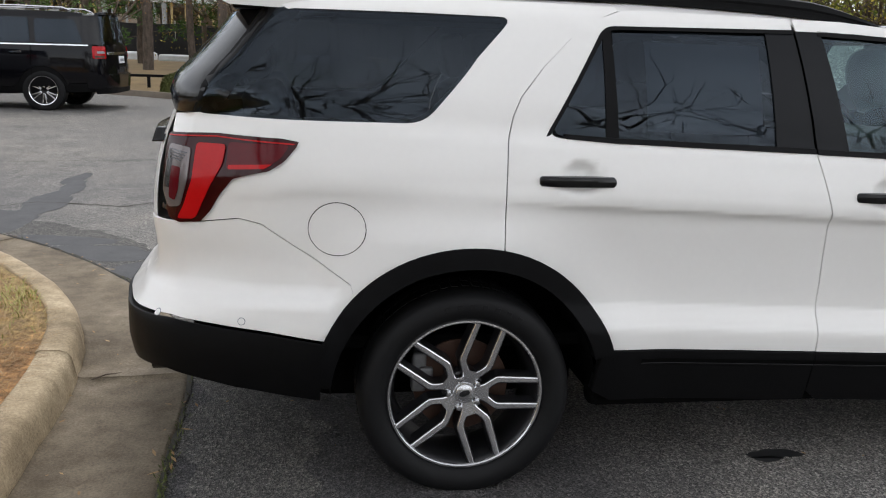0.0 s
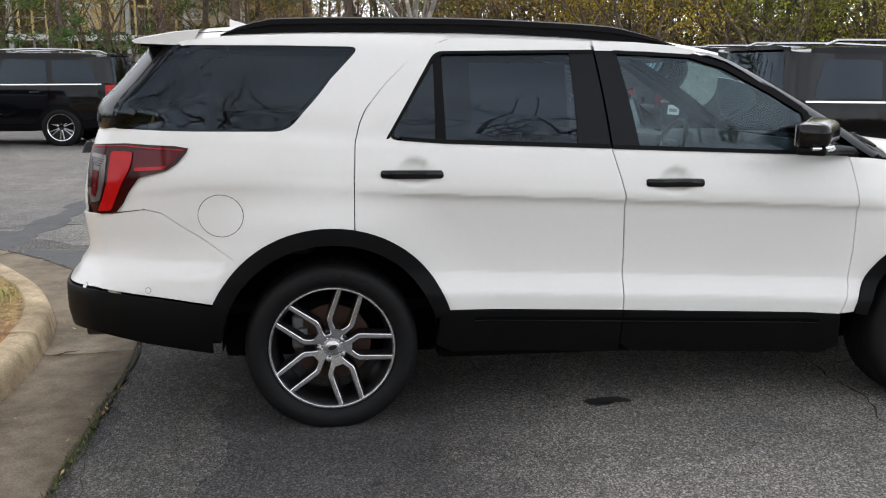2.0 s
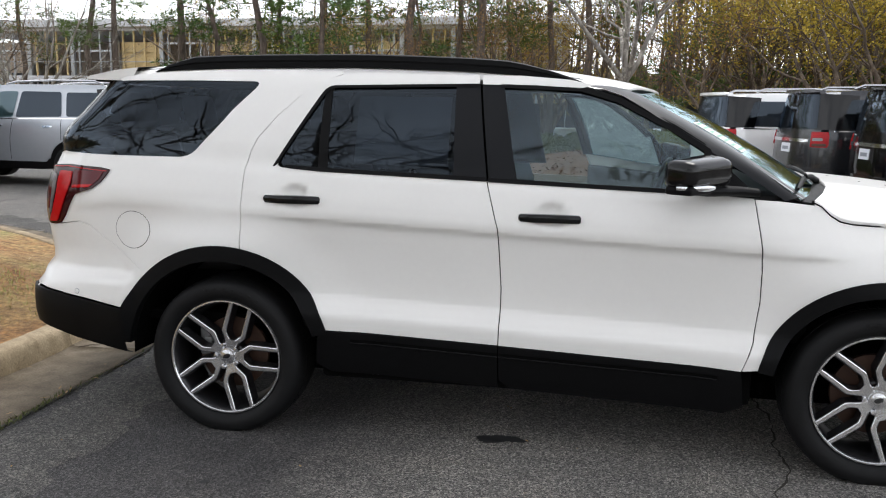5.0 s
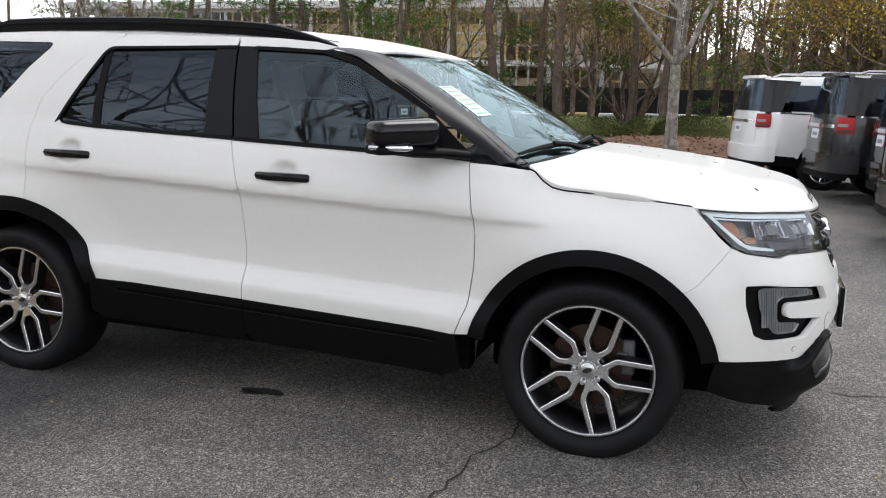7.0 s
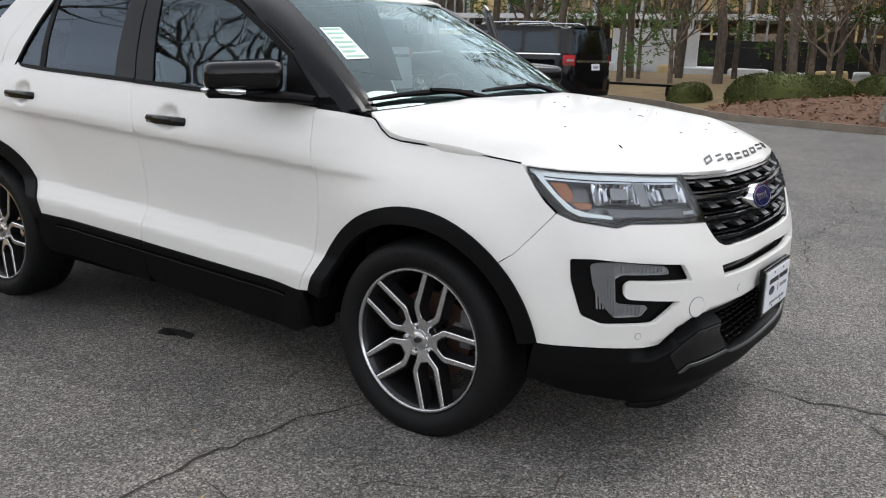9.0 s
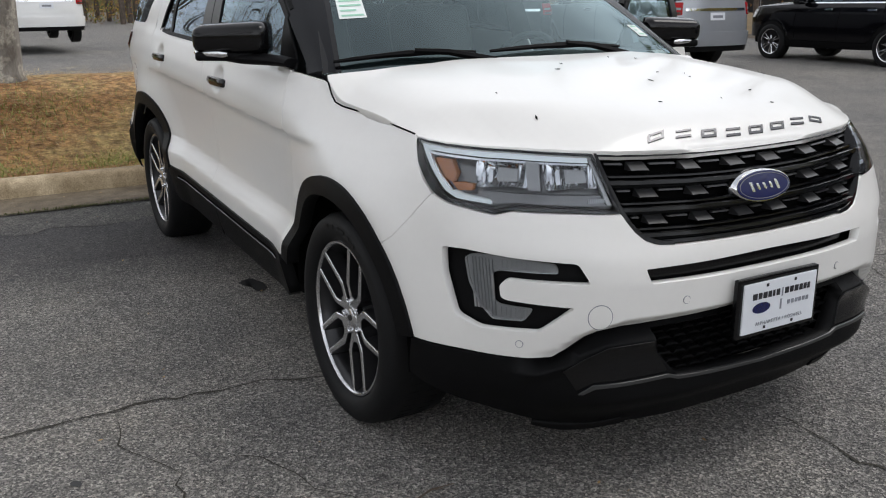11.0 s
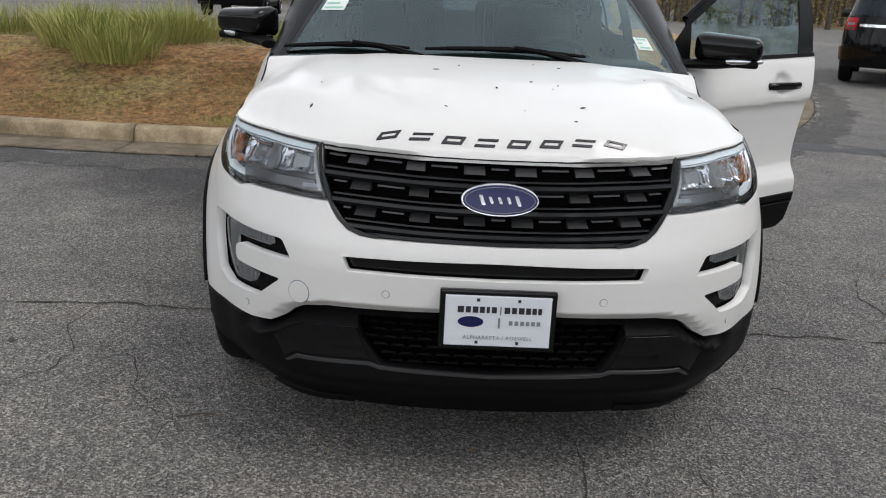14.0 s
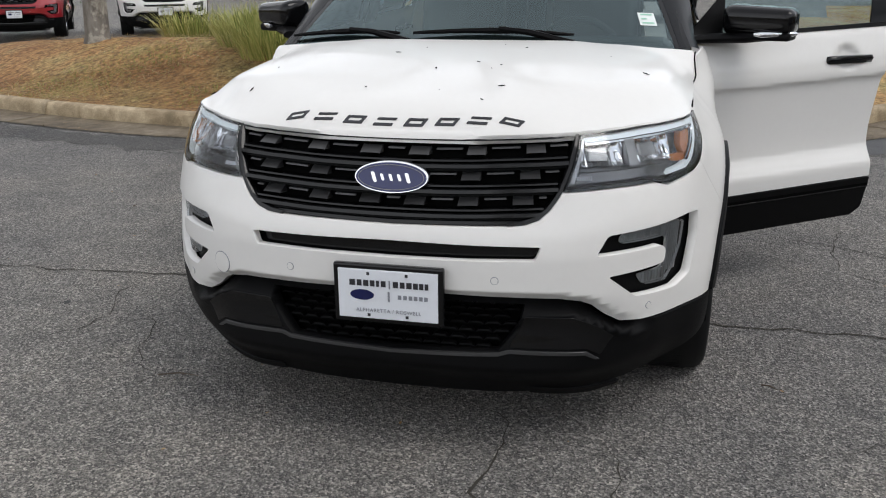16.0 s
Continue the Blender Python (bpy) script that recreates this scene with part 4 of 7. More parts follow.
# plain slanted strokes in place of the lettering
for u0, h_, w_ in ((-.052, .016, .0055), (-.026, .011, .0045), (.0, .011, .0045), (.026, .011, .0045), (.052, .016, .0055)):
    panel("badge_stroke", nose, rounded([(u0 - w_ - h_ * .35, .8965 - h_ * .9), (u0 + w_ - h_ * .35, .8965 - h_ * .9), (u0 + w_ + h_ * .35, .8965 + h_ * .9), (u0 - w_ + h_ * .35, .8965 + h_ * .9)], .004, 3), CHROME, badge, off=.0155, depth=.002, step=.02)

# headlamps
HL = [(1.262, 1.041, .012), (1.13, 1.035), (.987, 1.029), (.80, 1.025), (.620, 1.021, .01), (.532, .865, .01), (.700, .874), (.862, .877, .02), (.914, .863, .02), (1.060, .882), (1.117, .901, .03), (1.209, .978)]
for sd in (1, -1):
    hl = panel("headlamp", belt, rounded(HL), LENS, car, side=sd, off=.002, depth=.02, step=.035, label="clear headlamp with bright light guide")
    panel("lamp_bowl", belt, rounded(HL), LAMPBOWL, hl, side=sd, off=-.055, depth=0, step=.05)
    panel("lamp_edge", belt, rounded(HL), GLOSS, hl, side=sd, holes=[rounded([(1.252, 1.033, .012), (1.13, 1.028), (.987, 1.022), (.80, 1.018), (.628, 1.013, .01), (.542, .870, .01), (.700, .879), (.862, .883, .02), (.915, .868, .02), (1.056, .887), (1.108, .904, .03), (1.199, .979)])], off=-.004, depth=.045, step=.04)
    panel("light_guide", belt, [(1.238, 1.027), (.987, 1.017), (.640, 1.008), (.637, .996), (.98, 1.003), (1.200, 1.013), (1.140, .962), (1.072, .914), (1.030, .903), (.93, .892), (.93, .884), (1.045, .892), (1.088, .910), (1.165, .970)], GLOW, hl, side=sd, off=-.012, depth=.02, step=.03)
    panel("guide_edge", belt, [(1.196, 1.008), (.99, .999), (.640, .993), (.640, .989), (.99, .994), (1.185, 1.002), (1.128, .956), (1.06, .910), (1.066, .908), (1.138, .958)], CHROME, hl, side=sd, off=-.014, depth=.016, step=.03)
    panel("inner_trim", belt, [(.636, 1.004), (.620, 1.004), (.558, .885), (.574, .885)], LAMPGREY, hl, side=sd, off=-.012, depth=.02, step=.03)
    panel("turn_reflector", belt, [(1.168, .992), (1.105, .990), (1.072, .955), (1.075, .930), (1.105, .940)], AMBER, hl, side=sd, off=-.026, depth=.02, step=.03)
    panel("turn_reflector", belt, [(1.075, .930), (1.04, .934), (1.005, .930), (1.005, .914), (1.05, .912)], AMBER, hl, side=sd, off=-.022, depth=.02, step=.03)
    for u0, wide in ((.925, .090), (.705, .085)):
        def scoop(q, z, off=0.0, u0=u0, wide=wide):
            q, z = np.atleast_1d(np.asarray(q, float)), np.atleast_1d(np.asarray(z, float))
            a_, b_ = np.clip(1 - ((q - u0) / wide) ** 2, 0, 1), np.clip(1 - ((z - .960) / .042) ** 2, 0, 1)
            return belt(q, z, off - .045 * a_ * b_ + .0025 * np.sin((q - u0) * 420))
        panel("lamp_reflector", scoop, rounded([(u0 + wide, .994), (u0 - wide, .988), (u0 - wide - .012, .930), (u0 + wide - .02, .924)], .01, 3), CHROME, hl, side=sd, off=-.016, depth=.006, step=.010)
        for q0, q1, zt, zb in ((u0 + .012, u0 - .056, .978, .944), (u0 + .040, u0 + .026, .974, .940), (u0 + .058, u0 + .050, .966, .940)):
            panel("projector", belt, rounded([(q0, zt), (q1, zt - .003), (q1 - .006, zb), (q0 - .006, zb - .002)], .003, 3), LAMPGREY if q0 - q1 > .03 else CHROME, hl, side=sd, off=-.022, depth=.014, step=.02)
    panel("lamp_divider", belt, [(.845, .996), (.800, .995), (.785, .925), (.822, .925)], LAMPGREY, hl, side=sd, off=-.012, depth=.03, step=.03)
    panel("lamp_shelf", belt, [(.95, .916), (.60, .912), (.578, .884), (.86, .892), (.93, .884)], LAMPBOWL, hl, side=sd, off=-.016, depth=.02, step=.04)
    for i in range(9):
        u0 = .64 - i * .0065
        panel("lens_mark", belt, [(u0, .904), (u0 - .003, .904), (u0 - .005, .893), (u0 - .002, .893)], PLATEWHITE, hl, side=sd, off=-.012, depth=.003, step=.03)

# bonnet with raised letters' places as plain bars
_eu = np.array([0, .1, .2, .3, .417, .52, .612, .7, .8, .9, .987, 1.06, 1.13, 1.2, 1.255])
_ez = np.interp(_eu, [0, .15, .30, .417, .612, .80, .987, 1.13, 1.262], [1.015, 1.0155, 1.0185, 1.022, 1.0275, 1.031, 1.035, 1.041, 1.0475])
LIP = belt(_eu, _ez, .001)                      # front edge of the bonnet: right half, middle first
hood_half = [(2.578, .878), (2.60, .884), (2.64, .884), (2.70, .882), (2.80, .881), (3.0, .880), (3.20, .872)] + [(float(p[0]), float(-p[1])) for p in LIP[::-1]]
hood_rear = [(2.72, 0), (2.715, .3), (2.695, .52), (2.645, .70), (2.60, .82)]
outl = [(x, -y) for x, y in hood_half] + [(x, y) for x, y in hood_half[-2::-1]] + [(x, y) for x, y in hood_rear[::-1]] + [(x, -y) for x, y in hood_rear[1:]]


_lx, _ly = LIP[:, 0], -LIP[:, 1]
_lm = LIP[:, 2] - hood(_lx, _ly)[:, 2]


def bonnet(x, y, off=0.0):
    p = hood(x, y, off)
    y_ = np.abs(np.atleast_1d(y))
    x_ = np.atleast_1d(x)
    back = np.clip(np.interp(y_, _ly, _lx) - x_, 0, None)
    fold = .5 + .5 * np.cos(np.pi * np.clip(back / .30, 0, 1))
    p[:, 2] += np.interp(y_, _ly, _lm) * fold
    line = .56 - .10 * (3.6 - x_)
    k = np.clip((3.62 - x_) / .45, 0, 1)
    p[:, 2] += (.008 / (1 + np.exp((y_ - line) / .028)) - .004) * k * k * (3 - 2 * k)
    return p


bon = panel("bonnet", bonnet, outl, PAINT, car, step=.03, depth=.025, label="white bonnet with dark bar lettering and leaf flecks")
for i, y0 in enumerate(np.linspace(-.335, .345, 8)):
    xc = 3.706 - .16 * y0 * y0
    def slant(dx, dy):
        return (xc + dx, y0 + dy - dx * .8)
    w_, h_, t_ = .030, .0092, .0024
    holes_ = [[slant(h_ - 2 * t_, -w_ + .009), slant(h_ - 2 * t_, w_ - .009), slant(-h_ + 2 * t_, w_ - .009), slant(-h_ + 2 * t_, -w_ + .009)]]
    if i in (1, 3, 6):
        for d0 in (-h_, h_ - 2 * t_):
            panel("letter_bar", bonnet, [slant(d0, -w_), slant(d0, w_), slant(d0 + 2 * t_, w_), slant(d0 + 2 * t_, -w_)], DARKCHROME, bon, off=.003, depth=.003, step=.02)
    else:
        panel("letter_bar", bonnet, [slant(h_, -w_), slant(h_, w_), slant(-h_, w_), slant(-h_, -w_)], DARKCHROME, bon, holes=holes_, off=.003, depth=.003, step=.02)
for sd in (1, -1):
    seam_ = [tuple(flank(*sg(2.565, 1.168), .001)[0])] + [tuple(belt(float(sx(x)), z, .0015)[0]) for x, z in ((2.606, 1.1500), (2.64, 1.1155), (2.68, 1.0905), (2.73, 1.0805), (2.86, 1.0735), (3.0, 1.0665), (3.12, 1.057), (3.245, 1.0475))]
    part("bonnet_seam", tube([(x, y * sd, z) for x, y, z in seam_], .0032, 5), UNDER, car)
rnd = random.Random(12)
for i in range(16):
    x0, y0, a, l_ = rnd.uniform(2.85, 3.62), rnd.uniform(-.72, .72), rnd.uniform(0, 3.1), rnd.choice((.004, .006, .011))
    c_, s_ = math.cos(a) * l_, math.sin(a) * l_
    panel("leaf_fleck", bonnet, [(x0 - c_, y0 - s_), (x0 + s_ * .3, y0 - c_ * .3), (x0 + c_, y0 + s_), (x0 - s_ * .3, y0 + c_ * .3)], UNDER, bon, off=.003, depth=.002, step=.05)

# roof
roof_half = [(-.62, .70), (-.45, .722), (-.2, .732), (.2, .737), (.8, .738), (1.2, .738), (1.5, .730), (1.66, .715), (1.76, .68), (1.815, .62), (1.885, .45), (1.94, .25), (1.965, 0)]
panel("roof", roof, [(x, -y) for x, y in roof_half] + [(x, y) for x, y in roof_half[-2::-1]], PAINT, car, step=.07, depth=.012)
for sd in (1, -1):
    bm = bmesh.new()
    rr = []
    for x in np.linspace(-.47, 1.62, 30):
        k = (x + .47) / 2.09
        lift = .062 * min(1, (k / .10) ** .7 if k > 0 else 0) * min(1, ((1 - k) / .16) ** .8 if k < 1 else 0)
        y = -sd * (.668 + .010 * math.sin(math.pi * k))
        zf = float(roof(x, .668)[0, 2]) - .004
        rr.append([bm.verts.new((x, y + dy, zf + dz)) for dy, dz in ((-.018, 0), (-.018, lift * .42), (-.026, lift * .55), (-.022, lift * .9), (-.008, lift), (.010, lift), (.024, lift * .85), (.022, 0))])
    for a, b in zip(rr, rr[1:]):
        for i in range(8):
            bm.faces.new((a[i], a[(i + 1) % 8], b[(i + 1) % 8], b[i]))
    bm.faces.new(rr[0][::-1]), bm.faces.new(rr[-1])
    rail = part("roof_rail", bm, TRIM, car, "black roof rail", 40)
    panel("roof_joint", roof, [(-.6, -sd * .628), (1.60, -sd * .628), (1.60, -sd * .620), (-.6, -sd * .620)], TRIM, car, off=.0012, depth=.001, step=.1)
fin = bmesh.new()
fv = [[fin.verts.new((-.50 - .02 * k, w * (1 - .25 * k), 1.742)) for w in (-.03, .03)] + [fin.verts.new((-.33, 0, 1.75))] for k in (0,)]
a_, b_, c_ = fv[0]
d_ = fin.verts.new((-.50, 0, 1.800))
for f in ((a_, b_, d_), (b_, c_, d_), (c_, a_, d_), (a_, c_, b_)):
    fin.faces.new(f)
part("antenna_fin", fin, PAINT, car)

# windscreen, cowl, wipers, stickers
ws = [(-1, 0), (-.5, 0), (0, 0), (.5, 0), (1, 0), (1, .5), (1, 1), (.5, 1), (0, 1), (-.5, 1), (-1, 1), (-1, .5)]
screen = panel("windscreen", shield, ws, SCREEN, car, step=.08, depth=.006)
panel("shade_band", shield, [(-1, .945), (1, .945), (1, 1.0), (-1, 1.0)], GLOSS, screen, off=-.004, depth=0, step=.1)
for sd in (-1, 1):
    panel("screen_edge", shield, [(sd * .93, 0), (sd * 1.0, 0), (sd * 1.0, 1), (sd * .92, 1)], GLOSS, screen, off=.002, depth=.02, step=.1)
cowl = [(2.45, -.86), (2.57, -.872), (2.66, -.75), (2.71, -.55), (2.735, -.3), (2.745, 0), (2.735, .3), (2.71, .55), (2.66, .75), (2.57, .872), (2.45, .86), (2.5, .6), (2.6, 0), (2.5, -.6)]
panel("cowl", lambda x, y, off=0.0: np.stack([np.atleast_1d(x), np.atleast_1d(y), hood(x, y, off - .012)[:, 2] - .02 * np.clip((2.66 - np.atleast_1d(x)) / .2, 0, 1)], -1), cowl, TRIM, car, step=.06)
for u0, u1 in ((-.96, -.35), (-.28, .48)):
    wip = part("wiper", tube([tuple(shield(u, .045 + .018 * math.sin(math.pi * (u - u0) / (u1 - u0)), .018)[0]) for u in np.linspace(u0, u1, 9)], [.006, .009, .010, .011, .014, .011, .010, .009, .006], 6), TRIM, car, "black wiper arm and blade", 40)
    um = u0 * .45 + u1 * .55
    part("wiper_arm", tube([tuple(shield(um + .34, -.02, .02)[0]), tuple(shield(um + .14, .035, .032)[0]), tuple(shield(um, .062, .030)[0])], [.016, .013, .010], 6), TRIM, wip)
for (u0, u1, v0, v1), nm in (((-.895, -.765, .36, .64), "windscreen_sticker"), ((.80, .88, .155, .25), "windscreen_sticker")):
    st = panel(nm, shield, [(u0, v0), (u1, v0), (u1, v1), (u0, v1)], PAPER, car, off=.0025, depth=.001, step=.1, label="pale printed paper sticker")
    n_ = 7 if v1 - v0 > .1 else 3
    for i in range(n_):
        a0 = v0 + (v1 - v0) * (i + .35) / n_
        panel("print_bar", shield, [(u0 + .012, a0), (u1 - .012 - (.03 if i % 3 == 1 else 0), a0), (u1 - .012 - (.03 if i % 3 == 1 else 0), a0 + (v1 - v0) * .35 / n_), (u0 + .012, a0 + (v1 - v0) * .35 / n_)], PALEGREEN, st, off=.004, depth=0, step=.1)

# door handles and mirrors
def handle(x, z, sd, parent):
    y = float(belt(sx(x), z)[0, 1]) - .022
    pts = [(x - .133, z + .002), (x - .125, z + .001), (x - .06, z), (x + .06, z), (x + .125, z - .001), (x + .133, z - .002)]
    bm = bmesh.new()
    rr = []
    for (px, pz), h, d in zip(pts, (.010, .018, .019, .019, .018, .010), (.0, .003, .010, .010, .003, .0)):
        rr.append([bm.verts.new((px, sd * (y - d + dy), pz + dz)) for dy, dz in ((.012, -h), (-.006, -h * .9), (-.012, 0), (-.006, h * .9), (.012, h))])
    for a, b in zip(rr, rr[1:]):
        for i in range(5):
            bm.faces.new((a[i], a[(i + 1) % 5], b[(i + 1) % 5], b[i]))
    bm.faces.new(rr[0][::-1]), bm.faces.new(rr[-1])
    part("door_handle", bm, GLOSS, parent, "gloss black door handle", 50)
    for dx in (-.115, .115):
        part("handle_foot", box((.03, .05, .024), (x + dx, sd * (y + .022), z), .006), TRIM, parent)


for sd in (1, -1):
    rds = [o for o in car.children if o.name.startswith("rear_door")]
    handle(.334, 1.120, sd, rds[0 if sd == 1 else 1])
    handle(1.495, 1.073, sd, DOORPANEL[sd])
    fd = DOORPANEL[sd]
    # mirror: shell, arm and lamp strip
    bm = box((.140, .300, .126), (0, 0, 0), .048, 5)
    for v in bm.verts:
        k = (v.co.y + .15) / .30            # 0 at the tip, 1 by the door
        v.co.z = v.co.z * (.88 + .14 * k) + (.010 * k if v.co.z > 0 else 0)
        if v.co.x > 0:
            v.co.x *= 1.25 - .25 * (1 - k)
            v.co.z *= 1 - .20 * (v.co.x / .09)
    swept = Matrix.Translation((2.085, -1.066, 1.287)) @ pose(0, 0, 0, 0, 0, -36)
    bmesh.ops.transform(bm, matrix=swept, verts=bm.verts)
    base_ = box((.12, .25, .036), (0, -.015, 0), .016, 3)
    bmesh.ops.transform(base_, matrix=Matrix.Translation((2.085, -1.066, 1.224)) @ pose(0, 0, 0, 0, 0, -36), verts=base_.verts)
    arm = merge(tube([(2.06, -1.10, 1.219), (2.13, -1.04, 1.216), (2.20, -.985, 1.213), (2.27, -.945, 1.210), (2.34, -.925, 1.205)], [.030, .046, .044, .040, .034], 12, .52), base_)
    strip = tube([(1.998, -1.192, 1.236), (2.030, -1.190, 1.236), (2.080, -1.162, 1.235), (2.128, -1.126, 1.234), (2.150, -1.108, 1.234)], [.008, .013, .0145, .0145, .008], 10, .95)
    for nm, b_, m_, lb in (("mirror_shell", bm, GLOSS, "gloss black door mirror"), ("mirror_arm", arm, TRIM, ""), ("signal_strip", strip, CHROME, "clear mirror turn signal")):
        bmesh.ops.scale(b_, vec=(1, sd, 1), verts=b_.verts)
        if sd < 0:
            bmesh.ops.translate(b_, vec=(0, 0, -.020), verts=b_.verts)
            bmesh.ops.reverse_faces(b_, faces=b_.faces)
        part(nm, b_, m_, fd, lb, 40)
    g = box((.004, .22, .085), (-.0705, -.005, .0), .0)
    bmesh.ops.transform(g, matrix=swept, verts=g.verts)
    bmesh.ops.scale(g, vec=(1, sd, 1), verts=g.verts)
    bmesh.ops.translate(g, vec=(0, 0, 0 if sd > 0 else -.020), verts=g.verts)
    part("mirror_glass", g, CHROME, fd)
    core_ = [tuple(flank(*sg(x, z), -.030)[0] * (1, sd, 1)) for x, z in ((1.26, 1.22), (1.235, 1.40), (1.205, 1.56), (1.215, 1.635), (1.40, 1.640), (1.60, 1.622), (1.77, 1.577), (2.0, 1.465), (2.13, 1.385))]
    part("frame_core", tube(core_, .020, 8), TRIM, fd)
    inner = box((1.0, .04, .66), (1.82, sd * -.90, .82), .03, 3)
    part("door_lining", inner, CABIN, fd)
# the driver's door stands open, turned about its hinge
hinge = Vector((2.345, .935, 0))
opened = Matrix.Translation((2.165, .878, 0)) @ Matrix.Rotation(radians(-56.8), 4, "Z") @ Matrix.Translation(-hinge)
DOORPANEL[-1].matrix_basis = opened

# wheels
def wheel():
    w = new("wheel")
    w.empty_display_size = .1
    prof = [(.272, -.105), (.279, -.124), (.288, -.138), (.318, -.150), (.345, -.147), (.362, -.136), (.374, -.112), (.378, -.06), (.379, 0), (.378, .06), (.374, .100), (.362, .118), (.335, .132), (.300, .134), (.281, .126), (.272, .105)]
    bm = spun(prof, 80)
    for v in bm.verts:
        if v.co.z < -.3585:
            v.co.z = -.3585
    part("tyre", bm, TYRE, w, "black low-profile tyre", 40)
    bm = bmesh.new()
    for i in range(64):
        if abs(math.cos(2 * math.pi * i / 64) + 1) < .03:
            continue
        for y0, skew in ((-.034, -.1), (.034, .1)):
            b = box((.022, .046, .004), (0, 0, .3775 if abs(y0) < .05 else .3722), 0, 1)
            bmesh.ops.rotate(b, cent=(0, 0, 0), matrix=Matrix.Rotation(2 * math.pi * (i + skew) / 64, 3, "Y"), verts=b.verts)
            bmesh.ops.translate(b, vec=(0, y0, 0), verts=b.verts)
            me = bpy.data.meshes.new("t")
            b.to_mesh(me)
            bm.from_mesh(me)
            bpy.data.meshes.remove(me)
            b.free()
    tagged(part("tread", bm, TYRE, w), kind="stuff")
    # plain raised bars where the sidewall carries writing
    for i in range(7):
        a = radians(58 + i * 7.6)
        b = box((.018, .0024, .018), (0, -.1495, .330), .001, 1)
        bmesh.ops.rotate(b, cent=(0, 0, 0), matrix=Matrix.Rotation(-(a - math.pi / 2), 3, "Y"), verts=b.verts)
        part("sidewall_bar", b, TYRE, w)
    part("rim", spun([(.264, -.120), (.273, -.126), (.280, -.122), (.266, -.112), (.256, -.095), (.244, -.05), (.240, .06), (.26, .11), (.28, .12)], 80), DARKALLOY, w, "dark alloy rim with machined face", 40)
    part("rim_lip", spun([(.2625, -.1180), (.2640, -.1250), (.2680, -.1285), (.2740, -.1280), (.2760, -.120), (.268, -.112)], 80, closed=True), ALLOY, w, "", 40)
    # five forked spokes: a root that opens into two arms with a pocket between them
    ROOT = [(.024, 0.0, .019), (.050, 0.0, .0245), (.068, 0.0, .031), (.086, 0.0, .0425)]
    ARM = [(.086, .0135, .0425), (.098, .0245, .0505), (.112, .0345, .0590), (.124, .0385, .0610), (.190, .0385, .0595), (.266, .0385, .0575)]
    depth_at = lambda r: float(np.interp(r, [.02, .05, .09, .14, .22, .27], [-.101, -.104, -.1085, -.113, -.119, -.1235]))

    def forked(base, grow_, y_top, y_low):
        ax, sd_ = np.array((math.cos(base), math.sin(base))), np.array((-math.sin(base), math.cos(base)))
        bm = bmesh.new()

        def strip(rows_, sgn, ends):
            ring = []
            for r, a_, b_ in rows_:
                a_ = max(0.0, a_ - grow_) if a_ > 0 else 0.0
                b_ = b_ + grow_
                pi, po = ax * r + sd_ * a_ * sgn, ax * r + sd_ * b_ * sgn
                qi, qo = ax * r + sd_ * max(0, a_ - .006 * (a_ > 0)) * sgn, ax * r + sd_ * (b_ + .006) * sgn
                yt = depth_at(r) + y_top
                ring.append([bm.verts.new((p[0], y, p[1])) for p, y in ((pi, yt), (po, yt), (qo, yt + y_low), (qi, yt + y_low))])
            for a, b in zip(ring, ring[1:]):
                for k0, k1 in ((0, 1), (1, 2), (3, 0)):
                    if k0 == 3 and rows_ is ROOT:
                        continue
                    bm.faces.new((a[k0], a[k1], b[k1], b[k0]))
            if ends:
                bm.faces.new(ring[0]), bm.faces.new(ring[-1])
        for sgn in (1, -1):
            strip(ROOT, sgn, False)
            strip(ARM, sgn, True)
        r = .086 + grow_
        ends_ = [ax * r + sd_ * e for e in (-.0135, .0135)]
        yt = depth_at(r) + y_top
        bm.faces.new([bm.verts.new((p[0], y, p[1])) for p, y in ((ends_[0], yt), (ends_[1], yt), (ends_[1], yt + y_low), (ends_[0], yt + y_low))])
        return bm

    for k in range(5):
        base = radians(72.0 + 72 * k)
        part("spoke", forked(base, .0022, .0022, .052), DARKALLOY, w)
        part("spoke_face", forked(base, -.0042, 0.0, .0034), ALLOY, w)
    part("hub", spun([(.0, -.088), (.060, -.087), (.074, -.080), (.084, -.05), (.06, -.04)], 40), DARKALLOY, w, "", 40)
    part("hub_ring", spun([(.030, -.107), (.038, -.106), (.042, -.101), (.030, -.098)], 40, closed=True), ALLOY, w, "", 40)
    part("hub_cap", spun([(.0, -.1105), (.027, -.1100), (.031, -.107), (.033, -.097)], 32), ALLOY, w, "", 40)
    oval_ = spun([(.0, -.1125), (.019, -.1118), (.0205, -.109)], 24)
    bmesh.ops.scale(oval_, vec=(1, 1, .55), verts=oval_.verts)
    bmesh.ops.rotate(oval_, cent=(0, 0, 0), matrix=Matrix.Rotation(radians(-20), 3, "Y"), verts=oval_.verts)
    part("cap_oval", oval_, DARKCHROME, w, "", 40)
    for k in range(5):
        a = radians(36 + 72 * k)
        b = spun([(.0, -.117), (.0085, -.116), (.0115, -.108), (.0115, -.078)], 10)
        bmesh.ops.translate(b, vec=(.057 * math.cos(a), 0, .057 * math.sin(a)), verts=b.verts)
        part("wheel_nut", b, CHROME, w, "", 40)
    part("brake_disc", spun([(.07, -.02), (.172, -.02), (.172, .005), (.07, .005)], 48), RUST, w, "rusty brake disc", 40)
    return w


w0 = wheel()
w0.parent = car
spots = [(REAR_AXLE[0], -.842, 0, 0, 0), (FRONT_AXLE[0], -.842, 0, 0, 0), (REAR_AXLE[0], .842, 180, 0, 0), (FRONT_AXLE[0], .842, 180, 0, 0)]
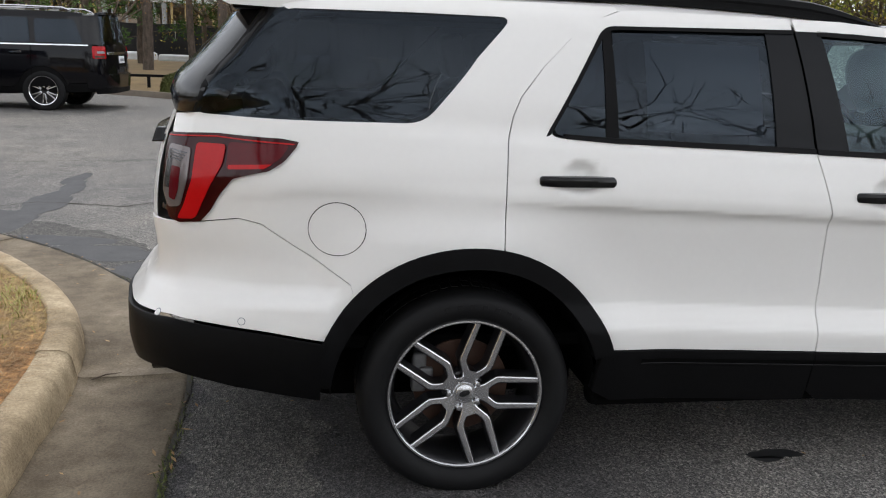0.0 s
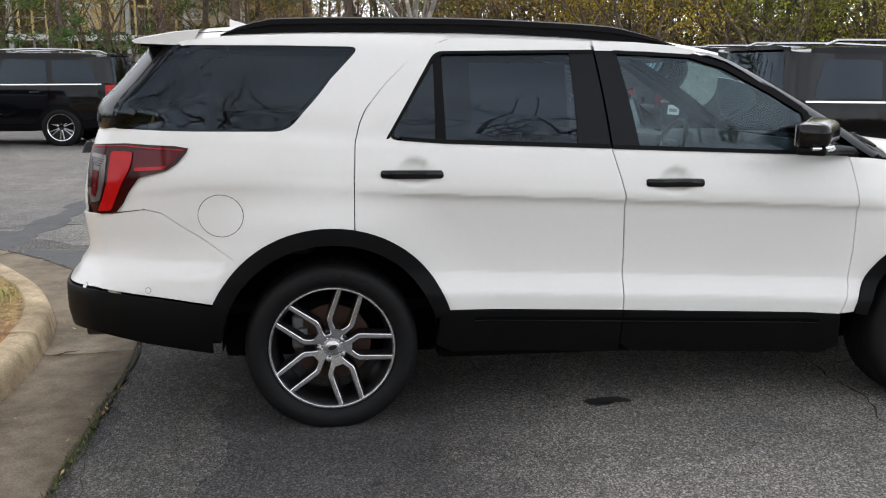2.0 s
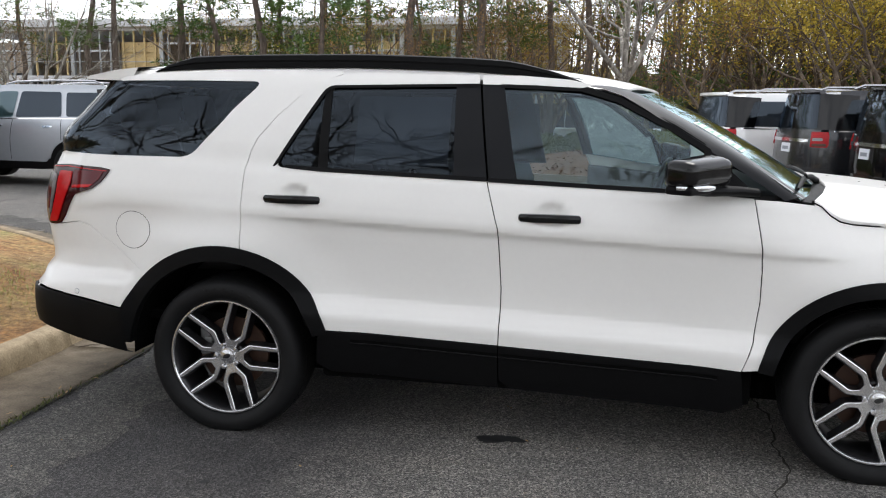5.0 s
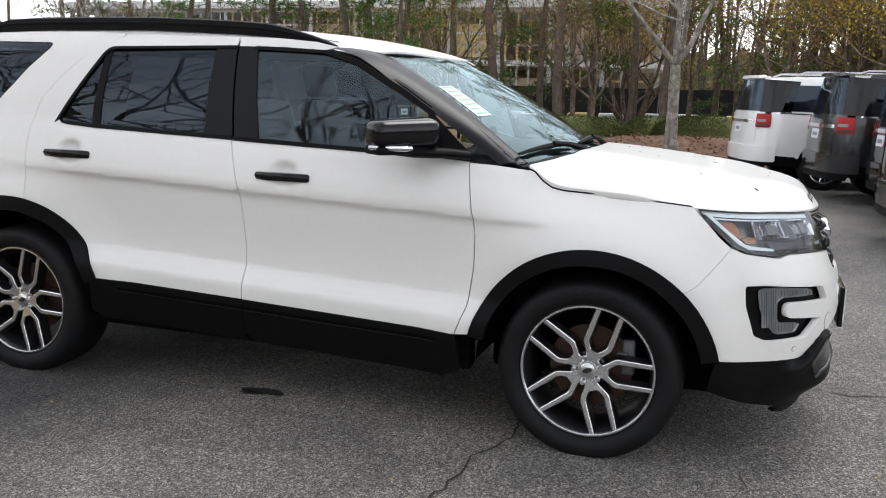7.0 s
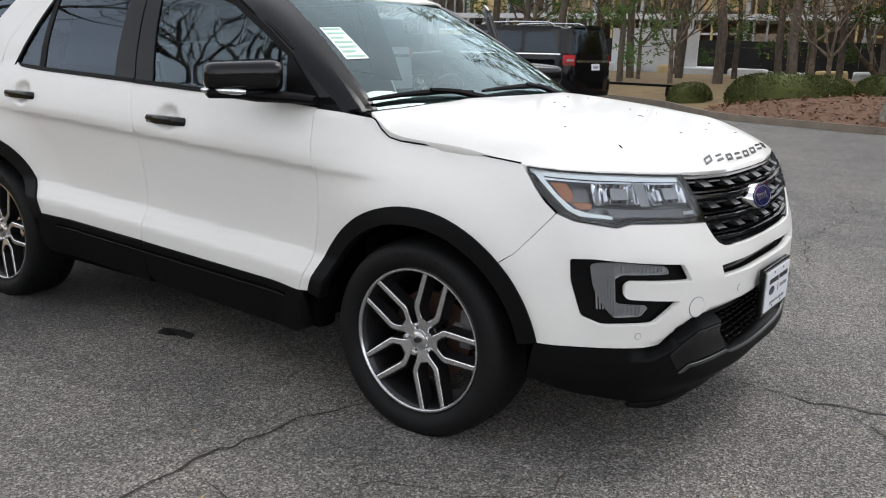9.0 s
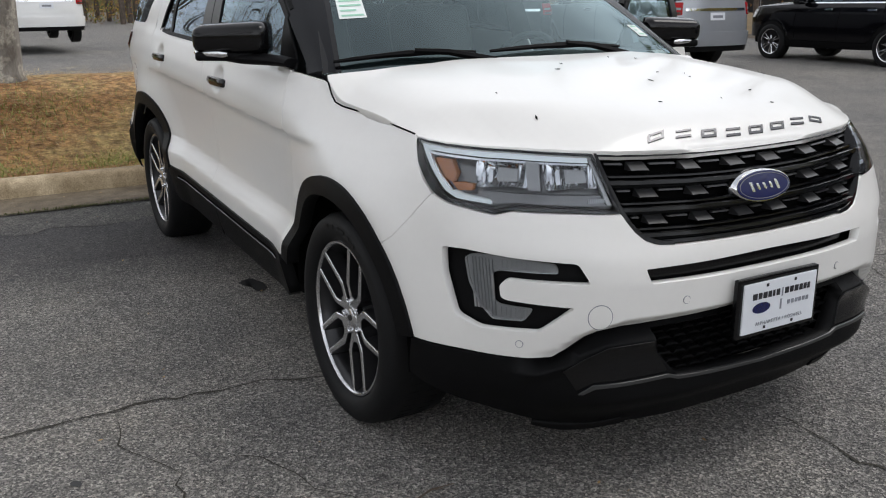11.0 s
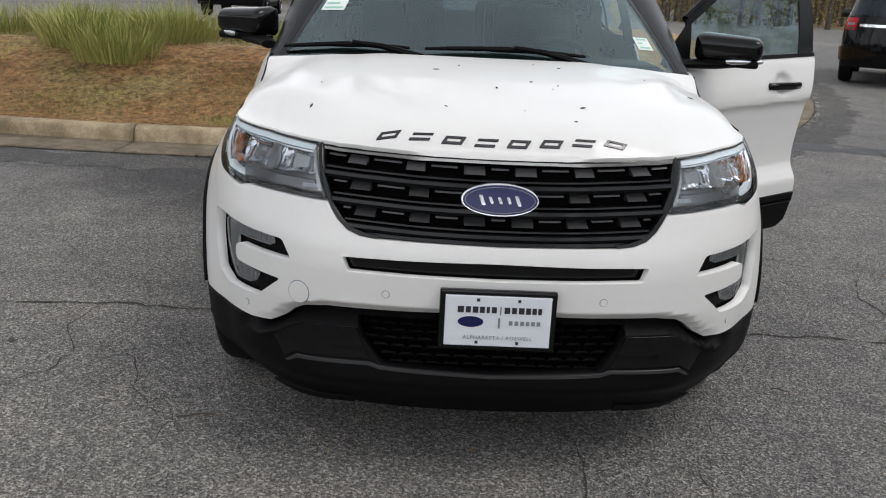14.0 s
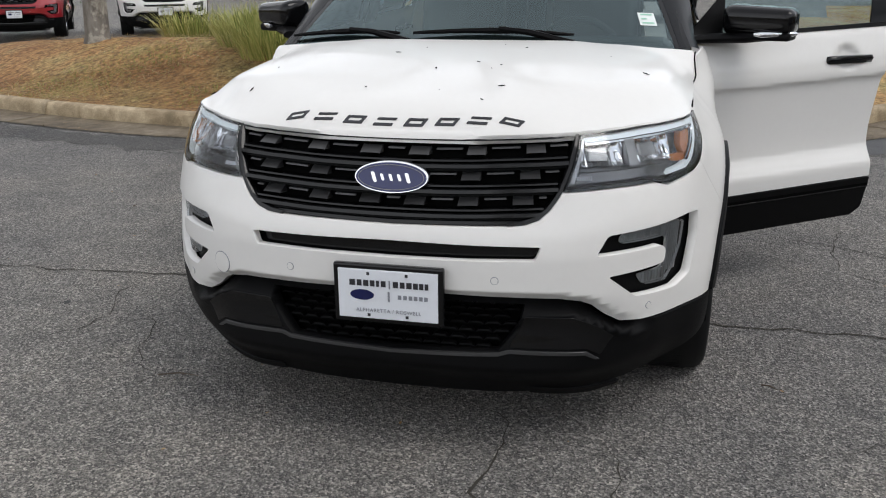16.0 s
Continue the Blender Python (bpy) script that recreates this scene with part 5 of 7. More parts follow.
for i, (x, y, turn_, _z, roll_) in enumerate(spots):
    m = pose(x, y, HUB_Z - .001, 0, 0, turn_) @ pose(0, 0, 0, 0, roll_, 0)
    if i == 0:
        w0.matrix_basis = m
    else:
        c = copy_thing(w0, m)
        c.parent = car
# brake calipers: ahead of the rear discs' middle, behind it in front
for x, k in ((REAR_AXLE[0], -1), (FRONT_AXLE[0], 1)):
    for sd in (1, -1):
        cal = merge(box((.055, .06, .15), (x + k * .150, -sd * .835, HUB_Z + .045), .014, 3), box((.05, .03, .05), (x + k * .128, -sd * .868, HUB_Z + .045), .012, 3))
        part("brake_caliper", cal, SILVERGREY, car, "", 40)
# wheel houses, floor pan and the dark parts below
for c in (REAR_AXLE, FRONT_AXLE):
    for sd in (1, -1):
        bm = bmesh.new()
        pr = arc(c, .470, -3, 181, 28)
        a = [bm.verts.new((x, -sd * .965, z)) for x, z in pr]
        b = [bm.verts.new((x, -sd * .52, z)) for x, z in pr]
        for i in range(len(pr) - 1):
            bm.faces.new((a[i], a[i + 1], b[i + 1], b[i]))
        bm.faces.new(b)
        part("wheel_house", bm, UNDER, car)
part("floor_pan", box((3.9, 1.0, .22), (1.4, 0, .40), .04), UNDER, car)
part("floor_pan", box((1.7, 1.84, .22), (1.43, 0, .40), .04), UNDER, car)
for c in (REAR_AXLE, FRONT_AXLE):
    part("subframe", box((1.02, 1.14, .60), (c[0], 0, .50), .04), UNDER, car)
part("engine_shield", box((.55, 1.3, .14), (3.42, 0, .36), .03), UNDER, car)
part("rear_crossmember", box((.45, 1.3, .25), (-.75, 0, .50), .05), UNDER, car)
# cabin
part("dashboard", box((.42, 1.62, .30), (2.30, 0, 1.05), .08, 4), CABIN, car)
part("cabin_floor", box((3.3, 1.70, .05), (.75, 0, .52), .01), UNDER, car)
part("engine_bulkhead", box((.06, 1.7, .62), (2.56, 0, .86), .01), UNDER, car)
part("headlining", box((1.9, 1.16, .02), (.50, 0, 1.640), .008), SEATMAT, car)
wheel_bm = bmesh.new()
rr = []
for i in range(28):
    a = 2 * math.pi * i / 28
    rr.append([wheel_bm.verts.new(((.185 + .016 * math.cos(b)) * math.cos(a), (.185 + .016 * math.cos(b)) * math.sin(a), .016 * math.sin(b))) for b in np.linspace(0, 2 * math.pi, 8, endpoint=False)])
for i in range(28):
    for j in range(8):
        wheel_bm.faces.new((rr[i][j], rr[(i + 1) % 28][j], rr[(i + 1) % 28][(j + 1) % 8], rr[i][(j + 1) % 8]))
bmesh.ops.transform(wheel_bm, matrix=pose(1.98, .38, 1.10, 0, -64, 0), verts=wheel_bm.verts)
stw = part("steering_wheel", wheel_bm, SEATMAT, car, "", 60)
part("wheel_boss", box((.05, .12, .12), (2.0, .38, 1.10), .02), CABIN, stw)
for x, ys in ((1.30, (.38, -.38)), (.42, (.38, -.38)), (-.45, (.36, -.36))):
    for y in ys:
        b1 = box((.50, .50, .16), (x + .12, y, .78), .06, 3)
        b2 = box((.15, .48, .60), (0, 0, 0), .06, 3)
        bmesh.ops.transform(b2, matrix=pose(x - .20, y, 1.10, 0, -16, 0), verts=b2.verts)
        st = part("seat", merge(b1, b2), SEATMAT, car, "dark leather seat", 50)
        hb = box((.11, .27, .20), (0, 0, 0), .05, 3)
        bmesh.ops.transform(hb, matrix=pose(x - .31, y, 1.50, 0, -14, 0), verts=hb.verts)
        part("headrest", hb, SEATMAT, st, "", 50)
panel("price_sheet", flank, Gh((.60, 1.285), (1.03, 1.275), (1.03, 1.585), (.60, 1.585)), PAPER, car, off=-.035, depth=.002, label="paper price sheet inside the rear door glass")

# dealer plate on its frame
plate = part("plate_frame", box((.022, .345, .185), (3.876, .008, .553), .006), GLOSS, car, "black plate frame")
pl = part("plate", box((.006, .312, .156), (3.890, .008, .553), .002), PLATEWHITE, plate, "white dealer plate")


def bar_on_plate(name, y, z, w, h, m_):
    part(name, box((.0014, w, h), (3.8937, y + .008, z + .553), 0), m_, plate)


for i, (y, w) in enumerate(((-.110, .020), (-.088, .016), (-.067, .018), (-.047, .016), (-.030, .010), (-.012, .016), (.026, .018), (.047, .016), (.068, .018), (.088, .016), (.106, .014), (.122, .012))):
    bar_on_plate("name_bar", y, .036, w * .9, .019, INK)
bar_on_plate("print_bar", .007, .034, .004, .026, GREYINK)
ov = bmesh.new()
bmesh.ops.create_circle(ov, cap_ends=True, radius=1, segments=28)
bmesh.ops.transform(ov, matrix=Matrix.Translation((3.8938, -.072, .551)) @ pose(0, 0, 0, 0, 90, 0) @ Matrix.Diagonal((.017, .038, 1, 1)), verts=ov.verts)
part("print_oval", ov, BADGEBLUE, plate)
bar_on_plate("print_bar", .004, -.004, .006, .032, GREYINK)
for y in (.038, .055, .072, .088, .104, .120):
    bar_on_plate("print_bar", y, -.003, .011, .013, GREYINK)
txt = bpy.data.curves.new("plate_text", "FONT")
txt.body, txt.size, txt.align_x, txt.extrude, txt.space_character = "ALPHARETTA / ROSWELL", .0165, "CENTER", .0004, 1.12
tob = new("plate_text", txt)
tob.data.materials.append(GREYINK)
tob.parent = plate
tob.matrix_basis = pose(3.8945, .010, .497, 90, 0, 90)
for y, z in ((-.06, .066), (.06, .066), (-.06, -.066), (.06, -.066)):
    bar_on_plate("plate_screw", y, z, .009, .009, INK)


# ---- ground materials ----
def asphalt(name, gain, damp_shade=None):
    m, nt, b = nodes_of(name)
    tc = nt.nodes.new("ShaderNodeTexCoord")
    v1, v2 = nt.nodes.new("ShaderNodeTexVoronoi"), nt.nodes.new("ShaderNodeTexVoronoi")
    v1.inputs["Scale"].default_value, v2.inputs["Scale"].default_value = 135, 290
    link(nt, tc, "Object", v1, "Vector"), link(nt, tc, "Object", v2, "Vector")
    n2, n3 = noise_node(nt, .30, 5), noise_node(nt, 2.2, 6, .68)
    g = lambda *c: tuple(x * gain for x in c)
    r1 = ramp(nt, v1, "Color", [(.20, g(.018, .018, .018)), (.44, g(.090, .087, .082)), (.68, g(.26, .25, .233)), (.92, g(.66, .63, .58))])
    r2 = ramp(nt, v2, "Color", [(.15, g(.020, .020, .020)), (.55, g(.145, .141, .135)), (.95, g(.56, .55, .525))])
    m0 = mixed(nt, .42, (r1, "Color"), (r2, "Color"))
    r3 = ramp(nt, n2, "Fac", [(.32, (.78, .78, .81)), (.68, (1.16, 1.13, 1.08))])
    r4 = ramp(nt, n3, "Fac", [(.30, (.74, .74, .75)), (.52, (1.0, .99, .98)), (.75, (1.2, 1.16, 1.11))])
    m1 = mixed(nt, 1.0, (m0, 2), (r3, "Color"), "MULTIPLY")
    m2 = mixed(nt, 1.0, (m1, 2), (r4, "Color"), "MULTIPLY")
    if damp_shade:
        x0, y0, rx, ry = damp_shade
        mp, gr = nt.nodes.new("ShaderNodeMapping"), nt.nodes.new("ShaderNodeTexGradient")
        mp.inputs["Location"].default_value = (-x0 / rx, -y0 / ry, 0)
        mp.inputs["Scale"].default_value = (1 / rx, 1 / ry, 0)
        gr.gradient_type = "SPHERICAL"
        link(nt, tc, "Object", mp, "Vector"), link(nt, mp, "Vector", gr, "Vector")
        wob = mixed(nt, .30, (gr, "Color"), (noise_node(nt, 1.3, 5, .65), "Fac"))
        # darkens towards the centre: damp ground, with the car's soft shade painted in
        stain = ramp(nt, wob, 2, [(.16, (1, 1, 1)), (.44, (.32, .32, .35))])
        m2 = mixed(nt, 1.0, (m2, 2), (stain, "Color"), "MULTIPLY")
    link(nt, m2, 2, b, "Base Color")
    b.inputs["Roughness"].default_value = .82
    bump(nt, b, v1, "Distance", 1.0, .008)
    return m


# damp patch plus painted shade, under and beside the white car's tail
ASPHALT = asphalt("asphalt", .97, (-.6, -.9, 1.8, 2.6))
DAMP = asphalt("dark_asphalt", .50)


def concrete(name, gain, tint):
    m, nt, bs = nodes_of(name)
    c1, c2, c3 = noise_node(nt, 1.6, 5, .6), noise_node(nt, 90, 4, .7), noise_node(nt, 9, 5)
    g = lambda *c: tuple(x * gain * t for x, t in zip(c, tint))
    q1 = ramp(nt, c1, "Fac", [(.28, g(.14, .108, .070)), (.5, g(.27, .218, .150)), (.72, g(.40, .335, .245))])
    q2 = ramp(nt, c2, "Fac", [(.3, (.62, .60, .58)), (.7, (1.2, 1.2, 1.2))])
    q3 = ramp(nt, c3, "Fac", [(.35, (.72, .70, .66)), (.65, (1.08, 1.08, 1.08))])
    m1 = mixed(nt, 1.0, (q1, "Color"), (q2, "Color"), "MULTIPLY")
    m2 = mixed(nt, 1.0, (m1, 2), (q3, "Color"), "MULTIPLY")
    link(nt, m2, 2, bs, "Base Color")
    bs.inputs["Roughness"].default_value = .9
    bump(nt, bs, c2, "Fac", .5, .006)
    return m


CONCRETE = concrete("kerb_concrete", 1.48, (1.0, .98, .92))
GUTTER = concrete("gutter_concrete", .66, (1.0, 1.0, 1.02))
MULCH, nt_, b_ = nodes_of("pine_straw_bed")
c1, c2, c3 = noise_node(nt_, .9, 5, .6), noise_node(nt_, 55, 5, .75, stretch=(1, .35, 1)), noise_node(nt_, 14, 5)
q1 = ramp(nt_, c1, "Fac", [(.30, (.28, .132, .056)), (.48, (.41, .24, .108)), (.62, (.42, .33, .155)), (.74, (.26, .26, .09))])
q2 = ramp(nt_, c2, "Fac", [(.3, (.35, .33, .3)), (.72, (1.55, 1.5, 1.4))])
m0 = mixed(nt_, 1.0, (q1, "Color"), (q2, "Color"), "MULTIPLY")
q3 = ramp(nt_, c3, "Fac", [(.35, (.52, .50, .48)), (.65, (1.45, 1.45, 1.4))])
m1 = mixed(nt_, 1.0, (m0, 2), (q3, "Color"), "MULTIPLY")
link(nt_, m1, 2, b_, "Base Color")
b_.inputs["Roughness"].default_value = .95
bump(nt_, b_, c2, "Fac", .9, .03)
LAWN = plain("dry_lawn", (.17, .115, .05), .95, 0, 0, .40, 1.2, .6, 40)
CRACKMAT = plain("crack", (.035, .031, .024), .95, 0, 0, .4, 20)
STAIN = plain("oil_stain", (.020, .020, .021), .65, 0, 0, .3, 8)
TAR = plain("dark_patch", (.052, .052, .055), .8, 0, 0, .35, 6, .5, 120)


def fall(y):
    """The lot is level."""
    return 0.0


bm = bmesh.new()
xs = [-600, -300, -150, -80] + list(range(-50, 51, 2)) + [80, 150, 300, 600]
grid_ = [[bm.verts.new((x, y, fall(y))) for x in xs] for y in xs]
for a, b in zip(grid_, grid_[1:]):
    for i in range(len(xs) - 1):
        bm.faces.new((a[i], a[i + 1], b[i + 1], b[i]))
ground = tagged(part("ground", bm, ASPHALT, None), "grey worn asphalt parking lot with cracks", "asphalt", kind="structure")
for f in ground.data.polygons:
    f.use_smooth = True


def ribbon(name, pts, width, material, z=.004, seed=1, jag=.02, label="", cat="crack"):
    """A jagged strip lying on the ground."""
    rnd = random.Random(seed)
    dense = []
    for a, b in zip(pts, pts[1:]):
        n = max(2, int(math.hypot(b[0] - a[0], b[1] - a[1]) / .05))
        for i in range(n):
            t = i / n
            dense.append([a[0] + (b[0] - a[0]) * t, a[1] + (b[1] - a[1]) * t])
    dense.append(list(pts[-1]))
    wob = [0, 0]
    vs, fs = [], []
    for i, p in enumerate(dense):
        wob = [w * .82 + rnd.gauss(0, jag * .55) for w in wob]
        a, b = dense[max(0, i - 1)], dense[min(len(dense) - 1, i + 1)]
        dx, dy = b[0] - a[0], b[1] - a[1]
        l = math.hypot(dx, dy) or 1
        w = width * (.35 + .9 * rnd.random() if width < .1 else .8 + .7 * noise.noise((i * .13, seed, 0)) + .25 * noise.noise((i * .45, seed, 5))) * min(1, 4 * i / len(dense) + .15, 4 * (len(dense) - i) / len(dense) + .1)
        x, y = p[0] + wob[0], p[1] + wob[1]
        vs += [(x - dy / l * w / 2, y + dx / l * w / 2, fall(y) + z), (x + dy / l * w / 2, y - dx / l * w / 2, fall(y) + z)]
    fs = [(2 * i, 2 * i + 1, 2 * i + 3, 2 * i + 2) for i in range(len(dense) - 1)]
    return tagged(finish(name, vs, fs, material), label, cat, kind="structure")


CRACK = "thin dark crack across worn asphalt"
for k, (pts, w) in enumerate([
        ([(2.40, -6.5), (2.35, -4.0), (2.46, -2.6), (2.42, -1.70), (2.52, -1.03), (2.56, 0), (2.50, 1.2), (2.62, 3.0), (2.5, 5.5)], .022),
        ([(2.42, -1.70), (2.70, -1.74), (3.02, -1.62), (3.35, -1.75)], .012),
        ([(3.40, .10), (3.56, .34), (4.0, .30), (4.34, .33), (4.75, .62), (5.2, .55), (6.1, .9)], .020),
        ([(4.05, .31), (4.30, .12), (4.60, -.05), (5.1, -.12), (5.6, -.45)], .015),
        ([(3.62, 1.2), (3.3, 1.9), (3.42, 2.8), (3.1, 3.9), (3.3, 5.2), (2.7, 7.0)], .018),
        ([(3.3, 1.9), (2.6, 2.2), (1.9, 2.1), (1.1, 2.5)], .014),
        ([(1.0, 3.9), (2.2, 4.3), (3.3, 4.1), (4.6, 4.6), (6.5, 4.4)], .020),
        ([(-3, 5.2), (-1.0, 5.6), (.6, 5.3), (2.3, 6.2), (4.2, 6.0), (6.5, 6.6)], .03),
        ([(-1.05, -3.0), (-.9, -1.9), (-.98, -1.2), (-.82, -.7)], .010),
        ([(-.8, -2.2), (-.35, -2.35), (.2, -2.2)], .008),
        ([(-6, 7.6), (-4.2, 7.2), (-2.5, 7.5), (-.6, 7.1)], .04),
        ([(-3.8, 3.9), (-3.0, 4.6), (-2.2, 4.4), (-1.6, 5.0)], .05),
        ([(.9, -3.4), (1.6, -3.1), (2.2, -3.3), (2.36, -3.2)], .008),
        ([(2.36, -3.4), (2.9, -3.6), (3.3, -3.45)], .010),
        ([(5.0, -1.5), (5.4, -.8), (5.1, .2), (5.6, 1.4)], .012),
        ([(1.0, 1.35), (1.12, 1.58), (1.26, 1.83), (1.42, 2.08), (1.5, 2.6)], .014),
        ([(.55, 1.6), (.93, 1.85), (1.3, 1.72), (1.69, 1.74), (1.82, 1.95), (2.3, 2.0)], .012),
        ([(2.95, -1.6), (3.05, -1.36), (3.27, -1.28), (3.53, -1.05), (3.75, -1.1)], .008),
        ([(3.6, .62), (3.87, .72), (4.12, .74), (4.29, .70), (4.7, .95)], .010),
        ([(2.2, 5.1), (2.71, 5.25), (3.13, 5.47), (3.51, 5.54), (4.4, 5.9)], .022),
        ([(2.9, 3.0), (3.23, 3.26), (3.48, 3.71), (3.77, 3.89), (4.5, 4.0)], .016),
        ([(-.9, -4.6), (-.55, -4.38), (-.58, -3.73), (-.45, -3.11), (-.6, -2.6)], .012),
        ([(4.2, -3.0), (4.6, -2.4), (5.1, -2.3), (5.5, -1.7)], .010),
        ([(4.9, 2.2), (5.0, 1.6), (5.4, 1.2), (5.45, .7)], .008)]):
    ribbon("crack", pts, w * .55, CRACKMAT, seed=k, label=CRACK)


def blot(name, at, rx, ry, material, seed, label, cat, z=.003):
    rnd = random.Random(seed)
    n = 40
    ph = [rnd.random() * 6.28 for _ in range(6)]
    vs = [(at[0], at[1], fall(at[1]) + z)]
    for i in range(n):
        a = 2 * math.pi * i / n
        r = 1 + sum(.16 / (k + 1) * math.sin((k + 2) * a + ph[k]) for k in range(6)) + rnd.uniform(-.08, .08)
        vs.append((at[0] + rx * r * math.cos(a), at[1] + ry * r * math.sin(a), fall(at[1]) + z))
    return tagged(finish(name, vs, [(0, i + 1, (i + 1) % n + 1) for i in range(n)], material), label, cat, kind="structure")


blot("oil_stain", (1.29, -.80), .10, .045, STAIN, 3, "dark oil stain on the asphalt", "stain")
blot("oil_stain", (1.24, -.84), .05, .03, STAIN, 4, "dark oil stain on the asphalt", "stain")
for k, (x, y) in enumerate([(.15, -1.55), (.55, -1.9), (2.9, -1.9), (3.55, -2.1)]):
    blot("oil_stain", (x, y), .022, .015, STAIN, 20 + k, "small dark oil drip on the asphalt", "stain")
def patch(spots, label, seed):
    """Worn dark repair: overlapping ragged blots of tar."""
    for k, (x, y, rx, ry) in enumerate(spots):
        blot("tar_patch", (x, y), rx, ry, TAR, seed + k, label, "patch", .003 + .0006 * k)


patch([(-3.02, 3.75, .24, .50), (-2.90, 4.55, .17, .62), (-2.86, 5.30, .13, .48), (-2.96, 5.95, .10, .42)], "dark repaired strip in the asphalt", 40)
patch([(-2.55, 3.02, .50, .20), (-2.02, 2.62, .42, .24), (-1.55, 2.14, .36, .22), (-1.18, 1.62, .24, .30)], "dark repaired strip beside the gutter", 60)

# ---- kerb, gutter and the planted bank behind the white car ----
FOOT = [(-30, 9.3), (-20, 8.1), (-12, 6.6), (-8, 5.5), (-5.2, 4.25), (-3.5, 3.12), (-2.6, 2.28), (-2.18, 1.72), (-1.86, 1.18), (-1.66, .62), (-1.58, .1), (-1.56, -.8), (-1.56, -2.4), (-1.62, -3.6), (-1.82, -4.8), (-2.15, -6.0), (-2.65, -7.4), (-3.4, -9.0), (-4.7, -10.8), (-6.6, -12.0), (-8.6, -12.4)]


def smooth_path(pts, step):
    p = np.array(pts, float)
    k = np.r_[0, np.cumsum(np.hypot(*np.diff(p, axis=0).T))]
    s = np.arange(0, k[-1], step)
    m = np.gradient(p, k, axis=0)
    out = []
    for v in s:
        i = min(int(np.searchsorted(k, v, "right")) - 1, len(k) - 2)
        h = k[i + 1] - k[i]
        t = (v - k[i]) / h
        out.append((1 + 2 * t) * (1 - t) ** 2 * p[i] + t * (1 - t) ** 2 * h * m[i] + t * t * (3 - 2 * t) * p[i + 1] + t * t * (t - 1) * h * m[i + 1])
    return np.array(out), s


def extrude_along(name, path, section, material, label, cat, z0=0.0):
    t = np.gradient(path, axis=0)
    t /= np.linalg.norm(t, axis=1)[:, None]
    nrm = np.stack([-t[:, 1], t[:, 0]], 1)
    vs, m = [], len(section)
    rnd = random.Random(5)
    for p, n in zip(path, nrm):
        j = rnd.uniform(-.004, .004)
        vs += [(p[0] + n[0] * (a + j), p[1] + n[1] * (a + j), fall(p[1]) + z0 + b) for a, b in section]
    fs = [(i * m + j, i * m + j + 1, (i + 1) * m + j + 1, (i + 1) * m + j) for i in range(len(path) - 1) for j in range(m - 1)]
    ends = [tuple(range(m)), tuple(range(len(vs) - 1, len(vs) - m - 1, -1))]
    ob = finish(name, vs, fs + ends, material, None, "", None, False)
    return tagged(ob, label, cat, kind="structure")


kp, ks = smooth_path(FOOT, .12)
dist_from = lambda y: int(np.argmin(np.abs(kp[:, 1] - y) + (kp[:, 0] < -3.2) * 9))
j0 = dist_from(.16)
stops = sorted({i for i in range(j0 % 25, len(kp), 25)} | {0, len(kp) - 1})
for a, b in zip(stops, stops[1:]):
    seg = kp[a:b + 1].copy()
    if b - a < 3:
        continue
    d = (seg[1] - seg[0])
    seg[0] += d * .05
    seg[-1] -= d * .05
    gut = extrude_along("gutter", seg, [(.49, -.05), (.478, .006), (.46, .014), (.24, .008), (.02, .012), (.0, .02), (-.02, -.05)], GUTTER, "worn concrete gutter pan along the kerb", "gutter")
    krb = extrude_along("kerb", seg, [(.004, -.02), (-.012, .06), (-.024, .115), (-.040, .138), (-.065, .149), (-.10, .152), (-.155, .152), (-.170, .144), (-.176, .05)], CONCRETE, "stained concrete kerb with rounded edge", "kerb")
    for f in list(krb.data.polygons) + list(gut.data.polygons):
        f.use_smooth = len(f.vertices) == 4
t_ = np.gradient(kp, axis=0)
t_ /= np.linalg.norm(t_, axis=1)[:, None]
n_ = np.stack([-t_[:, 1], t_[:, 0]], 1)
edge = kp - n_ * .165
# dirt and weeds in the seam between gutter and asphalt
seam = kp + n_ * .492
ribbon("seam", [tuple(p) for p in seam[::3]], .03, CRACKMAT, .008, 77, .008, "dirty seam between gutter and asphalt", "seam")


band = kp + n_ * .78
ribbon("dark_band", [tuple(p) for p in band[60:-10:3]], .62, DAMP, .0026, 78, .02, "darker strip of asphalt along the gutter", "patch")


def bank_height(x, y):
    d = float(np.sqrt(((edge - (x, y)) ** 2).sum(1)).min())
    back = min(1.0, max(0.0, (x + 9.0) / 4.6)) if y < 2.5 else min(1.0, max(0.0, (x + 16) / 6))
    t = min(1.0, d / 2.3)
    return .135 + .56 * (t * t * (3 - 2 * t)) * back + .02 * noise.noise((x * 1.3, y * 1.3, 0)) * min(1, d / .2)


poly = [tuple(p) for p in edge[::2]] + [(-9.2, -11.0), (-9.4, -6), (-9.4, 0), (-12, 3.0), (-20, 5.0), (-30, 6.5)]
vs, fs, _ = sheet(poly, [], .28)
bank = finish("planted_bank", [(x, y, bank_height(x, y)) for x, y in vs], [f if np.cross(vs[f[1]] - vs[f[0]], vs[f[2]] - vs[f[0]]) > 0 else f[::-1] for f in fs], MULCH)
tagged(bank, "bank covered in brown pine straw behind the kerb", "flower bed", kind="structure")


# ---- other parked cars ----
_bw = pchip([.2, .35, .55, .8, 1.0, 1.15, 1.25, 1.45, 1.7, 1.86, 1.95], [.88, .95, .985, 1.0, .995, .985, .955, .90, .835, .78, .70])
_bk = pchip([.2, .6, 1.0, 1.25, 1.6, 1.9], [.97, 1.0, .985, .965, .92, .87])


def boxy(s, z, off=0.0):
    """Side of a taller, squarer car."""
    s, z = np.atleast_1d(np.asarray(s, float)), np.atleast_1d(np.asarray(z, float))
